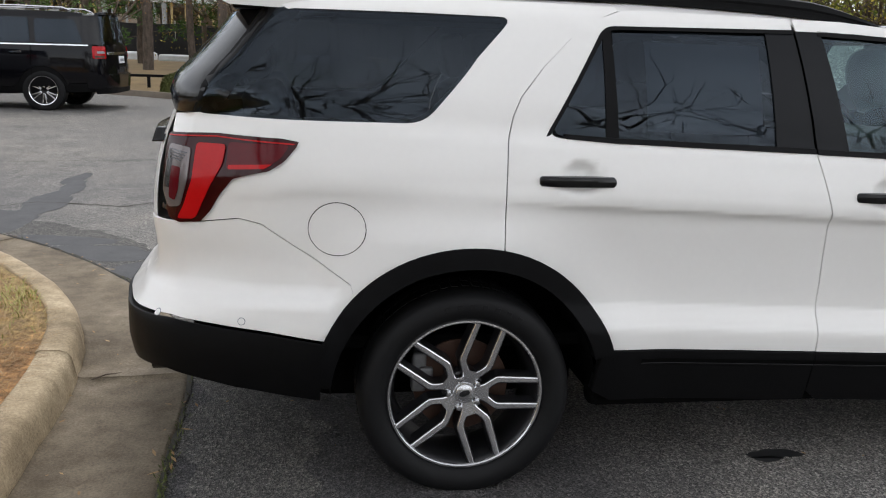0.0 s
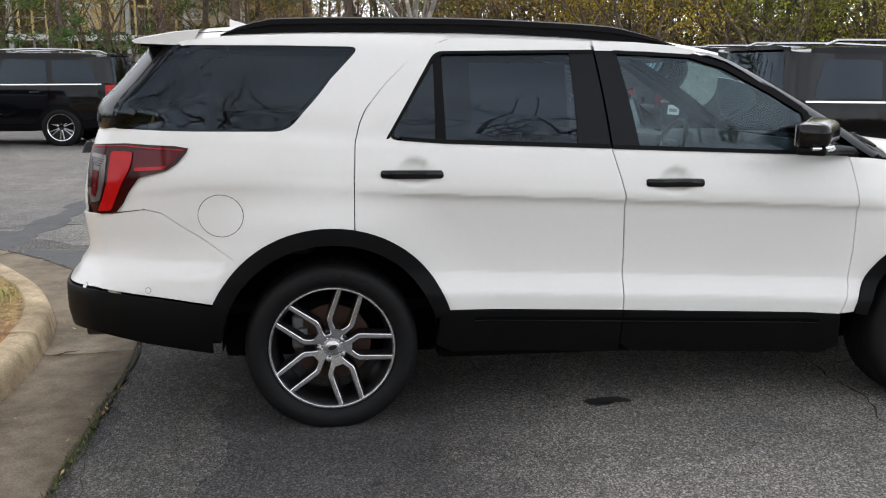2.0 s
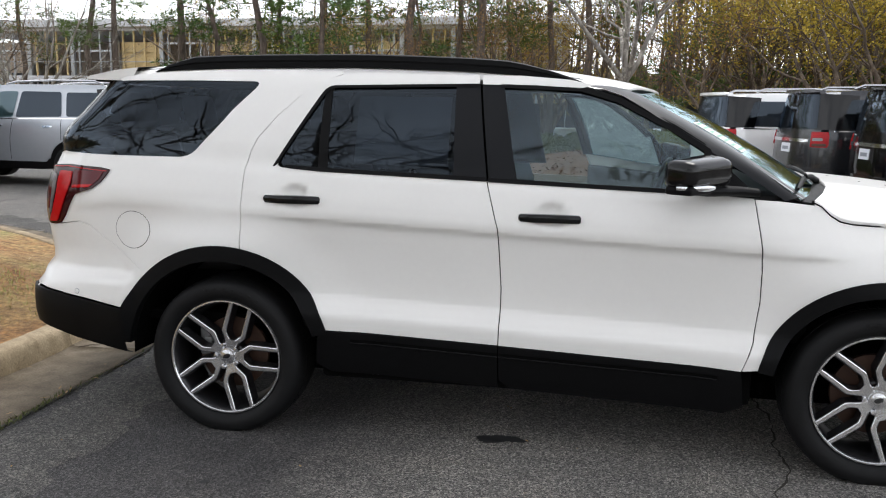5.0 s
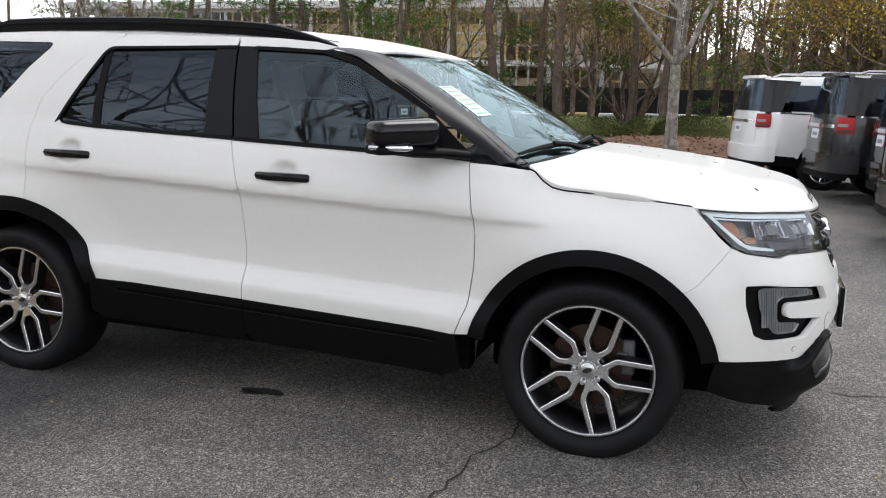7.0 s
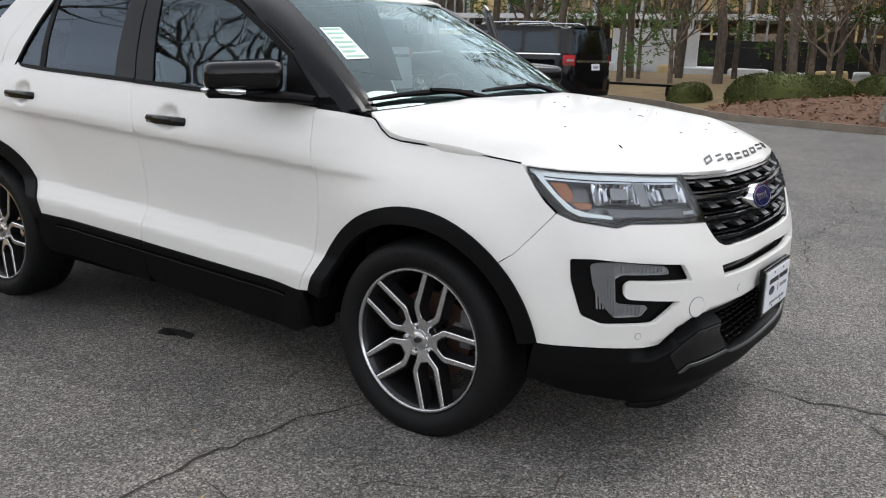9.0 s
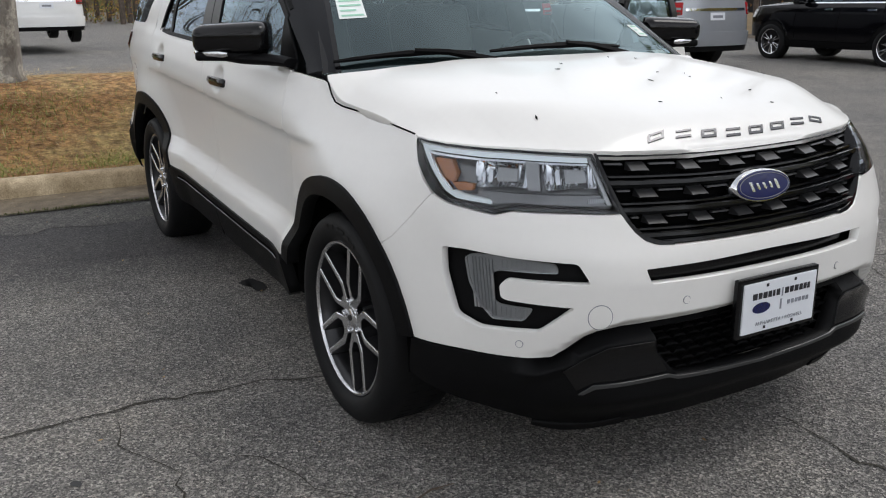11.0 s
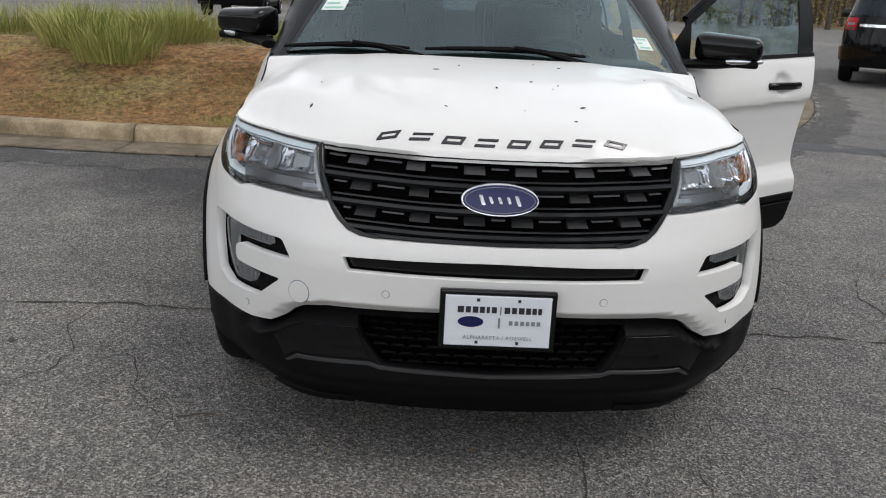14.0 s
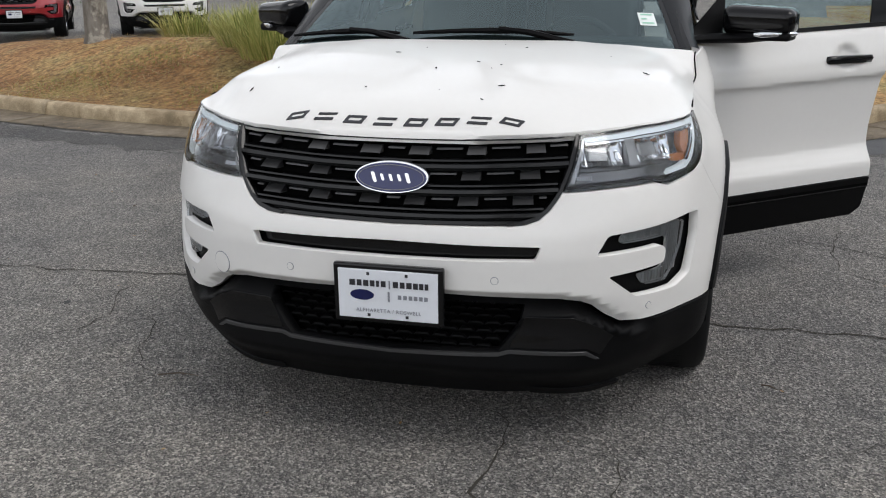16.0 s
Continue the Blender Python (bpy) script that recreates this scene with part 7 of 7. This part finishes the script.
for x, y, s in ((8.6, 22, .95), (18, 19, .95), (22, 15, 1.05), (16, 28, 1.1), (26, 20, 1.2), (12, 33, 1.2), (25, 9, 1.0), (-2, 40, 1.1), (19, 24, 1.1), (8, 33, 1.1)):
    put(vase, x, y, -.12, s)
for x, y, s in ((4.5, 27, .9), (-7, 27, .8), (1, 36, 1.1), (11, 40, 1.2), (-17, 34, 1.0), (20, 36, 1.2), (-1.5, 25.5, .75), (-26, 30, 1.1)):
    put(bud, x, y, -.12, s)
for x, y, s in ((-11, 38, 1.1), (13, 37, 1.0), (23, 30, 1.1), (-20, 40, 1.2), (-5, 38, 1.0), (30, 26, 1.1), (9.5, 29, 1.0), (12, 27, 1.1), (17, 33, 1.15), (22, 25, 1.1), (6.5, 38, 1.2), (28, 16, 1.1), (-14.5, 36, .9), (-9.5, 30, .7)):
    put(yellow, x, y, -.12, s)
for x, y, s in ((10.5, 35, 1.0), (14.0, 32, .95), (17.5, 38, 1.1), (20.5, 31, 1.0), (24, 36, 1.1), (12.5, 41, 1.15), (27.5, 31, 1.05), (8.2, 44, 1.15), (16.5, 24.5, .8), (5.2, 43, 1.1)):
    put(tall2, x, y, -.12, s)
for x, y, s in ((6.8, 29.5, .95), (10.6, 30.8, 1.0), (15.3, 35, 1.1), (3.0, 34, 1.0), (18.5, 27.5, 1.0)):
    put(bud, x, y, -.12, s)
for x, y in ((-6.2, 29), (-4.6, 33), (-2.8, 28.5), (-.8, 32), (.8, 29), (3.2, 31), (5.5, 36), (-8.5, 26.5), (-11.5, 27.5), (-10.2, 31), (-13, 34), (-16, 30), (-18.5, 28), (-22, 33), (-24, 27), (8, 38), (-3.8, 36), (-7.2, 35), (2.0, 38), (-28, 36), (10, 43), (15, 45), (-14, 44), (-32, 28)):
    put(tall if rnd.random() < .75 else tall2, x + rnd.uniform(-.5, .5), y, -.12, rnd.uniform(.85, 1.15))
# trees on the open side, seen in the car's glass and paint
for x, y, s in ((-2.6, -9.6, 1.4), (1.6, -10.4, 1.3), (-2.5, -14, 1.25), (3.5, -17, 1.35), (9, -13, 1.3), (-9, -18, 1.3), (15.5, 3, 1.2), (0, -24, 1.5)):
    put(bare, x, y, -.05, s)
for x, y, s in ((6, -24, 1.3), (-6, -26, 1.3), (12, -24, 1.3)):
    put(bud, x, y, -.05, s)

# woods all round, past the lot
def woods(name, label, r0, r1, count, seed, leafmats):
    rnd_ = random.Random(seed)
    tr, crowns = Mesh(), [Mesh() for _ in leafmats]
    for _ in range(count):
        a, r = (rnd_.random() * 6.283 if rnd_.random() < .22 else radians(rnd_.uniform(25, 215))), rnd_.uniform(r0, r1)
        x, y = 2 + r * math.cos(a), 8 + r * math.sin(a)
        if -52 < x < 0 and 40 < y < 72:
            continue
        h = rnd_.uniform(9, 17)
        tr.tube([Vector((x, y, -.5)), Vector((x + rnd_.gauss(0, .3), y, h * .5)), Vector((x + rnd_.gauss(0, .5), y, h))], [.17, .12, .03], 5)
        cm = crowns[rnd_.randrange(len(crowns))]
        for _ in range(88):
            c = Vector((x + rnd_.gauss(0, 1.9), y + rnd_.gauss(0, 1.9), h * rnd_.uniform(.01, 1.0) ** 1.5))
            for _ in range(8):
                dd = Vector((rnd_.gauss(0, 1), rnd_.gauss(0, 1), rnd_.gauss(0, 1))).normalized() * rnd_.uniform(.12, .27)
                cm.leaf(c + Vector((rnd_.gauss(0, .5), rnd_.gauss(0, .5), rnd_.gauss(0, .4))), dd, .040, Vector((rnd_.random(), rnd_.random(), 1)))
        for _ in range(10):
            c = Vector((x, y, h * rnd_.uniform(.1, .8)))
            e = c + Vector((rnd_.gauss(0, 1.6), rnd_.gauss(0, 1.6), rnd_.uniform(.3, 2.5)))
            tr.tube([c, e], [.04, .01], 3)
    t = tagged(thing(name, label, "woods"), kind="stuff")
    finish("trunk", tr.v, tr.f, PINEBARK, t)
    for c, m in zip(crowns, leafmats):
        finish("crown", c.v, c.f, m, t)
    return t


woods("far_woods", "mixed spring woods of pine and bare trees", 48, 80, 620, 5, [NEEDLE, RUSSET, SPRING, RUSSET, TWIGGY])

# clipped hedges on the far island
def hedge(label, at, size, turn, seed):
    rnd_ = random.Random(seed)
    t = tagged(thing("hedge", label, "hedge", "hedges on the island"))
    core = bmesh.new()
    bmesh.ops.create_icosphere(core, subdivisions=3, radius=1)
    for v in core.verts:
        v.co = Vector((math.copysign(abs(v.co.x) ** .6, v.co.x) * size[0] * .46, math.copysign(abs(v.co.y) ** .7, v.co.y) * size[1] * .46, max(0, math.copysign(abs(v.co.z) ** .7, v.co.z)) * size[2] * .92))
        v.co += .05 * noise.noise_vector(v.co * 2)
    part("core", core, HEDGELEAF, t)
    lm = Mesh()
    for _ in range(int(3600 * size[0])):
        u = Vector((rnd_.gauss(0, 1), rnd_.gauss(0, 1), abs(rnd_.gauss(0, 1)))).normalized()
        p = Vector((math.copysign(abs(u.x) ** .6, u.x) * size[0] * .48, math.copysign(abs(u.y) ** .7, u.y) * size[1] * .48, abs(u.z) ** .7 * size[2] * .96))
        p += .07 * noise.noise_vector(p * 2.3) - u * abs(rnd_.gauss(0, .03))
        dd = (u + Vector((rnd_.gauss(0, .6), rnd_.gauss(0, .6), rnd_.gauss(0, .6)))).normalized() * rnd_.uniform(.03, .06)
        lm.leaf(p, dd, .014, Vector((rnd_.random(), rnd_.random(), rnd_.random())))
    finish("leaves", lm.v, lm.f, HEDGELEAF, t)
    t.matrix_basis = pose(*at, 0, 0, turn)
    return t


hedge("clipped green hedge on the mulched island", (-.75, 18.5, .12), (3.2, 1.5, .85), -8, 1)
hedge("clipped green hedge behind the pale-barked tree", (3.0, 20.2, .25), (4.2, 1.5, .80), 5, 2)
hedge("low green shrub by the island", (1.0, 21.2, .2), (1.8, 1.2, .75), 0, 3)
hedge("small yellow-green shrub beside the rail", (-3.6, 19.6, -.02), (1.1, 1.0, .6), 0, 4)
hedge("small green shrub beside the white car's row", (5.6, 18.4, .2), (1.8, 1.3, 1.0), 0, 6)

# ornamental grass on the bank
def tuft(label, at, r, h, n, seed):
    rnd_ = random.Random(seed)
    t = Mesh()
    for _ in range(n):
        a, q = rnd_.random() * 6.283, r * math.sqrt(rnd_.random())
        p = Vector((q * math.cos(a), q * math.sin(a), -.03))
        d = Vector((math.cos(a) * .5 * q / r + rnd_.gauss(0, .22), math.sin(a) * .5 * q / r + rnd_.gauss(0, .22), 1)).normalized()
        l, w = h * rnd_.uniform(.5, 1.1), rnd_.uniform(.004, .008)
        s = Vector((-d.y, d.x, 0)).normalized() * w if abs(d.z) < .999 else Vector((w, 0, 0))
        k = len(t.v)
        bend = Vector((d.x, d.y, 0)) * l * rnd_.uniform(.1, .5)
        m, e = p + d * l * .55, p + d * l * .9 + bend - Vector((0, 0, bend.length * .5))
        t.v += [tuple(p - s), tuple(p + s), tuple(m + s * .8), tuple(m - s * .8), tuple(e)]
        t.f += [(k, k + 1, k + 2, k + 3), (k + 3, k + 2, k + 4)]
    ob = finish("grass_clump", t.v, t.f, BLADE)
    ob.matrix_basis = pose(*at)
    return tagged(ob, label, "grass", "ornamental grass on the bank")


for k, (x, y) in enumerate([(-3.35, -3.55), (-3.9, -4.1), (-4.3, -3.3), (-4.9, -4.5), (-5.5, -3.4), (-6.1, -2.3), (-6.2, -5.2), (-6.9, -2.0), (-6.6, -3.6), (-5.2, -5.6), (-7.2, -4.6), (-6.4, -2.9), (-5.9, -5.0), (-5.5, -4.3), (-7.6, -3.2), (-4.9, -3.5)]):
    tuft("tall ornamental grass, green above straw, on the bank", (x, y, bank_height(x, y)), .42, .62, 520, k)

# loose pine straw on the bank, and bits on the lot
rnd = random.Random(77)
st = Mesh()
while len(st.f) < 46000:
    x, y = rnd.uniform(-6.5, -1.72), rnd.uniform(-9, 3.5)
    if len(st.f) < 30000:
        x = rnd.uniform(-3.4, -1.72)
    dd_ = np.sqrt(((edge - (x, y)) ** 2).sum(1))
    i = int(dd_.argmin())
    if ((x, y) - edge[i]) @ n_[i] > -.02:
        continue
    a, l = rnd.random() * 6.283, rnd.uniform(.06, .17)
    z = bank_height(x, y) + rnd.uniform(.004, .03)
    d = Vector((math.cos(a) * l, math.sin(a) * l, rnd.gauss(0, .018)))
    st.leaf(Vector((x, y, z)), d, rnd.uniform(.0011, .0026), Vector((0, 0, 1)))
tagged(finish("pine_straw", st.v, st.f, STRAW), "loose brown pine straw", "pine straw", kind="stuff")

# low green weeds in patches on the bank, and pale broken blades round the tall grass
rnd = random.Random(90)
wd = Mesh()
spots_ = [(-2.7, -2.0, .55), (-3.1, -1.4, .45), (-2.4, -3.6, .4), (-1.95, -1.9, .22), (-1.95, -.9, .2), (-2.6, .6, .4), (-3.6, -5.2, .5), (-2.0, 1.1, .25), (-2.9, -6.0, .5)]
while len(wd.f) < 9000:
    cx_, cy_, r_ = rnd.choice(spots_)
    x, y = rnd.gauss(cx_, r_ * .6), rnd.gauss(cy_, r_)
    dd_ = np.sqrt(((edge - (x, y)) ** 2).sum(1))
    i = int(dd_.argmin())
    if ((x, y) - edge[i]) @ n_[i] > -.02:
        continue
    a = rnd.random() * 6.283
    wd.leaf(Vector((x, y, bank_height(x, y))), Vector((math.cos(a) * .04, math.sin(a) * .04, rnd.uniform(.015, .06))), .0028, Vector((0, 0, 1)))
tagged(finish("bank_weeds", wd.v, wd.f, BLADE), "low green weeds among the pine straw", "weeds", kind="stuff")
pale = Mesh()
while len(pale.f) < 5000:
    x, y = rnd.uniform(-6.2, -2.4), rnd.gauss(-3.4, 1.6)
    a, l = rnd.gauss(1.4, .7), rnd.uniform(.12, .34)
    pale.leaf(Vector((x, y, bank_height(x, y) + rnd.uniform(.015, .05))), Vector((math.cos(a) * l, math.sin(a) * l, rnd.gauss(0, .03))), rnd.uniform(.002, .005), Vector((0, 0, 1)))
tagged(finish("dry_blades", pale.v, pale.f, DRYBLADE), "pale dry grass blades lying on the bank", "dry grass", kind="stuff")

# twigs, leaves and grit on the asphalt
rnd = random.Random(31)
for x, y, a, l in ((3.52, -1.05, 100, .16), (-1.52, .12, 35, .14), (2.6, -3.3, 20, .22), (3.1, 1.2, 60, .06), (4.6, -2.2, 80, .1), (1.2, -2.6, 10, .07)):
    p = [Vector((0, 0, .006)), Vector((l * .5, l * .08, .010)), Vector((l, 0, .006))]
    tm = Mesh()
    tm.tube(p, [.003, .0035, .0015], 5)
    tm.tube([p[1], p[1] + Vector((l * .2, -l * .15, .002))], [.002, .001], 4)
    o = finish("twig", tm.v, tm.f, TWIG)
    o.matrix_basis = pose(x, y, .016 if x < -1.1 else 0, 0, 0, a)
    tagged(o, "small dry twig lying on the ground", "twig", "litter on the ground")
lf = Mesh()
for _ in range(260):
    x, y = rnd.uniform(-1.0, 6.5), rnd.uniform(-4.2, 4.5)
    a, l = rnd.random() * 6.28, rnd.uniform(.006, .022)
    lf.leaf(Vector((x, y, .005)), Vector((math.cos(a) * l, math.sin(a) * l, .004)), l * .3, Vector((0, 0, 1)))
for _ in range(500):
    i = rnd.randrange(70, len(kp) - 12)
    q = kp[i] + n_[i] * rnd.choice((rnd.gauss(.03, .03), rnd.gauss(.49, .02), rnd.uniform(.0, .5)))
    a, l = rnd.random() * 6.28, rnd.uniform(.012, .07)
    lf.leaf(Vector((q[0], q[1], .024)), Vector((math.cos(a) * l, math.sin(a) * l, .004)), .003 + l * .06, Vector((0, 0, 1)))
tagged(finish("leaf_litter", lf.v, lf.f, STRAW), "dry leaf bits and straw on the ground", "litter", kind="stuff")
# weeds in the gutter seam
wd = Mesh()
for _ in range(900):
    i = rnd.choice((rnd.randrange(len(kp) - 10), dist_from(rnd.gauss(-1.2, .5))))
    q = kp[i] + n_[i] * rnd.gauss(.495, .012) + rnd.uniform(-.06, .06) * t_[i]
    a = rnd.random() * 6.28
    wd.leaf(Vector((q[0], q[1], .006)), Vector((math.cos(a) * .02, math.sin(a) * .02, rnd.uniform(.008, .03))), .003, Vector((0, 0, 1)))
tagged(finish("gutter_weeds", wd.v, wd.f, HEDGELEAF), "small weeds along the gutter seam", "weeds", kind="stuff")


# ---- far island, fence, building site ----
def slab(name, pts, z, mat, label, cat, rise=0.0, step=.8):
    vs, fs, _ = sheet(pts, [], step)
    ev = np.array(densify(pts, .4))
    out = []
    for x, y in vs:
        d = float(np.sqrt(((ev - (x, y)) ** 2).sum(1)).min())
        out.append((x, y, z + rise * min(1, d / 3) ** .8 + (.03 * noise.noise((x, y, 3)) if d > .1 else 0)))
    ob = finish(name, out, [f if np.cross(vs[f[1]] - vs[f[0]], vs[f[2]] - vs[f[0]]) > 0 else f[::-1] for f in fs], mat)
    return tagged(ob, label, cat, kind="structure")


isle = [(14, 17.2), (9, 16.5), (5, 15.0), (2.0, 14.55), (.2, 14.95), (-1.25, 15.45), (-2.5, 16.8), (-3.4, 18.0), (-5.6, 19.6), (-9, 20.8), (-16, 21.6), (-30, 23), (-60, 26), (-60, 60), (60, 60), (60, 20), (30, 17.5)]
slab("far_lawn", isle, -.02, LAWN, "dry lawn with pine straw under the trees", "lawn", .25, 2.0)
bedp = [(9, 16.8), (5, 15.25), (2.0, 14.8), (.25, 15.2), (-1.1, 15.7), (-2.3, 17.0), (-2.6, 18.6), (0, 20.4), (4, 21), (9, 20.5)]
BARKBED = plain("bark_bed", (.135, .072, .043), .95, 0, 0, .45, 2.5, .9, 45)
slab("mulch_bed", bedp, .03, BARKBED, "brown mulch round the pale-barked tree", "flower bed", .55, .5)
DARKKERB = plain("stained_kerb", (.17, .14, .11), .9, 0, 0, .3, 3, .4, 60)
fp, _ = smooth_path([(30, 17.4), (14, 17.2), (9, 16.5), (5, 15.0), (2.0, 14.55), (.2, 14.95), (-1.25, 15.45), (-2.5, 16.8), (-3.4, 18.0), (-5.6, 19.6), (-9, 20.8), (-16, 21.6), (-30, 23)], .3)
extrude_along("kerb", fp[::-1], [(.30, -.05), (.28, .01), (.02, .014), (0, .02), (-.03, .11), (-.06, .14), (-.15, .14), (-.17, .0)], DARKKERB, "concrete kerb round the far island", "kerb")

FENCEMAT = plain("black_screen_cloth", (.042, .043, .046), .9, 0, 0, .25, 1.5, .3, 60)
STEEL = plain("galvanised_steel", (.42, .43, .44), .45, .8, 0, .15)
WHITEWALL = plain("pale_panel", (.62, .63, .65), .7, 0, 0, .12, .6)
FRAMEMAT = plain("site_timber", (.58, .44, .22), .8, 0, 0, .3, 2)
BRICKY = plain("brown_cladding", (.36, .29, .23), .85, 0, 0, .25, 2)
SACK = plain("white_sacking", (.62, .64, .66), .75, 0, 0, .15, 3)
fence = thing("site_fence", "fence hung with black screening cloth", "fence")
for i in range(26):
    x = -52 + i * 3.0
    y = 43 + .6 * math.sin(i * .5)
    y2 = 43 + .6 * math.sin((i + 1) * .5)
    part("fence_post", tube([(x, y, -.3), (x, y, 2.1)], .035, 8), STEEL, fence)
    bm = bmesh.new()
    cols = []
    for k in range(7):
        t = k / 6
        yy = y + (y2 - y) * t
        cols.append([bm.verts.new((x + 3.0 * t, yy - .04 + .03 * math.sin(9 * t + j + i), -.15 + 2.1 * j / 4 - (.05 * math.sin(math.pi * t) if j == 4 else 0))) for j in range(5)])
    for a, b in zip(cols, cols[1:]):
        for j in range(4):
            bm.faces.new((a[j], b[j], b[j + 1], a[j + 1]))
    bmesh.ops.solidify(bm, geom=bm.faces[:], thickness=.012)
    part("screen_panel", bm, FENCEMAT, fence)


def sitehouse(name, x0, x1, y, storeys, label, bay=3.2, h=3.4, depth=10):
    t = thing(name, label, "building")
    n = int((x1 - x0) / bay)
    for s_ in range(storeys + 1):
        part("floor_edge", box((x1 - x0, depth, .35), ((x0 + x1) / 2, y + depth / 2, s_ * h), .02), WHITEWALL, t)
    for i in range(n + 1):
        x = x0 + (x1 - x0) * i / n
        part("column", box((.28, .28, storeys * h), (x, y + .2, storeys * h / 2), .02), STEEL, t)
        for s_ in range(storeys):
            if i < n:
                k = (i * 7 + s_ * 3) % 5
                if k < 2:
                    part("wall_panel", box((bay * .92, .12, h * .62), (x + bay / 2, y + .6, s_ * h + h * .42), .01), (BRICKY, FRAMEMAT)[k], t)
                for j in range(4):
                    part("stud", box((.12, .09, h - .3), (x + bay * (j + .5) / 4, y + .35, s_ * h + h / 2), 0), FRAMEMAT if (i + s_) % 2 else STEEL, t)
                part("girt", box((bay, .10, .12), (x + bay / 2, y + .42, s_ * h + (1.9 if (i + s_) % 3 else 2.4)), 0), WHITEWALL if i % 2 else FRAMEMAT, t)
                part("rail", tube([(x, y - .6, s_ * h + 1.1), (x + bay, y - .6, s_ * h + 1.1)], .03, 5), STEEL, t)
    part("roof_beam", box((x1 - x0 + 1.5, depth + 1, .5), ((x0 + x1) / 2, y + depth / 2, storeys * h + .3), .03), WHITEWALL, t)
    part("back_wall", box((x1 - x0, .3, storeys * h), ((x0 + x1) / 2, y + depth, storeys * h / 2), .02), BRICKY, t)
    return t


sitehouse("unfinished_building", -46, -2, 52, 2, "unfinished building with open steel and timber frame")
b2 = thing("pale_building", "long pale low building behind the trees", "building")
part("wall", box((26, 12, 5.0), (-58, 62, 2.3), .05), WHITEWALL, b2)
part("roof", box((27, 13, .5), (-58, 62, 5.0), .05), STEEL, b2)
for i in range(8):
    part("window", box((1.8, .08, 1.3), (-69 + i * 3.1, 55.96, 2.4), .02), BADGEBLUE, b2)
tank = thing("white_site_wall", "white hoarding beside the fence", "hoarding")
for i in range(3):
    part("board", box((1.53, .10, 2.6), (-14.8 + i * 1.55, 40.6, 1.1), .02), WHITEWALL, tank)
rnd = random.Random(3)
for i in range(16):
    x = -20 + i * 1.9 + rnd.uniform(-.4, .4)
    sck = box((rnd.uniform(.9, 1.8), .9, rnd.uniform(.3, .7)), (0, 0, .25), .12, 3)
    for v in sck.verts:
        v.co += .05 * noise.noise_vector(v.co * 3 + Vector((i, 0, 0)))
    o = part("sack_pallet", sck, SACK if i % 4 else FRAMEMAT, None)
    tagged(o, "white wrapped sacks on a pallet", "pallet", "pallets by the fence")
    o.matrix_basis = pose(x, 40.3 + rnd.uniform(-.8, .8), .1, 0, 0, rnd.uniform(-20, 20))
rail = thing("low_rail", "low dark post and rail beside the lawn", "rail")
part("bar", box((3.4, .05, .07), (-5.6, 20.6, .42), .01), TRIM, rail)
for x in (-6.6, -4.6):
    part("post", box((.08, .08, .55), (x, 20.6, .18), .01), TRIM, rail)

# bark chips over the mulched island
CHIP = leafy("bark_chip", (.085, .040, .024), (.25, .125, .068))
rnd = random.Random(52)
chips = Mesh()
ring_ = [tuple(p) for p in bedp]
edge_ = np.array(densify(bedp, .4))
while len(chips.f) < 7000:
    x, y = rnd.uniform(-2.6, 9), rnd.uniform(14.8, 21)
    if not within(np.array([(x, y)]), ring_)[0]:
        continue
    d = float(np.sqrt(((edge_ - (x, y)) ** 2).sum(1)).min())
    z = .03 + .55 * min(1, d / 3) ** .8 + .02
    a, l = rnd.random() * 6.283, rnd.uniform(.05, .13)
    chips.leaf(Vector((x, y, z)), Vector((math.cos(a) * l, math.sin(a) * l, rnd.gauss(0, .03))), rnd.uniform(.012, .03), Vector((rnd.gauss(0, .4), rnd.gauss(0, .4), 1)))
tagged(finish("bark_chips", chips.v, chips.f, CHIP), "loose brown bark chips on the island", "bark chips", kind="stuff")

# the wooded skyline far beyond the site, all round
HAZE, nt_, b_ = nodes_of("distant_woods")
h1, h2 = noise_node(nt_, .35, 6, .7, stretch=(1, 1, .6)), noise_node(nt_, 3.0, 6, .75, stretch=(1, 1, .4))
r1 = ramp(nt_, h1, "Fac", [(.30, (.095, .075, .055)), (.45, (.19, .145, .095)), (.58, (.16, .155, .06)), (.72, (.28, .17, .085))])
r2 = ramp(nt_, h2, "Fac", [(.30, (.45, .45, .45)), (.70, (1.5, 1.5, 1.5))])
mx_ = mixed(nt_, 1.0, (r1, "Color"), (r2, "Color"), "MULTIPLY")
link(nt_, mx_, 2, b_, "Base Color")
b_.inputs["Roughness"].default_value = 1.0
b_.inputs["Specular IOR Level"].default_value = 0.0
vs, fs = [], []
N = 900
for i in range(N):
    a = 2 * math.pi * i / N
    r = 92 + 2 * math.sin(7 * a) + .8 * math.sin(61 * a)
    p = Vector((math.cos(a) * 9, math.sin(a) * 9, 0))
    top = 6.6 + 1.6 * noise.noise(p) + 1.4 * noise.noise(p * 3.1) + 1.4 * noise.noise(p * 9.0) + 1.6 * noise.noise(p * 27)
    for k in range(5):
        rr_ = r + 1.2 * noise.noise(p * 5 + Vector((0, 0, k)))
        vs.append((2 + rr_ * math.cos(a), 8 + rr_ * math.sin(a), -1 + (top + 1) * k / 4))
for i in range(N):
    for k in range(4):
        fs.append((i * 5 + k, ((i + 1) % N) * 5 + k, ((i + 1) % N) * 5 + k + 1, i * 5 + k + 1))
tagged(finish("backdrop", vs, fs, HAZE), "distant brown and olive wooded skyline", "woods", kind="structure")
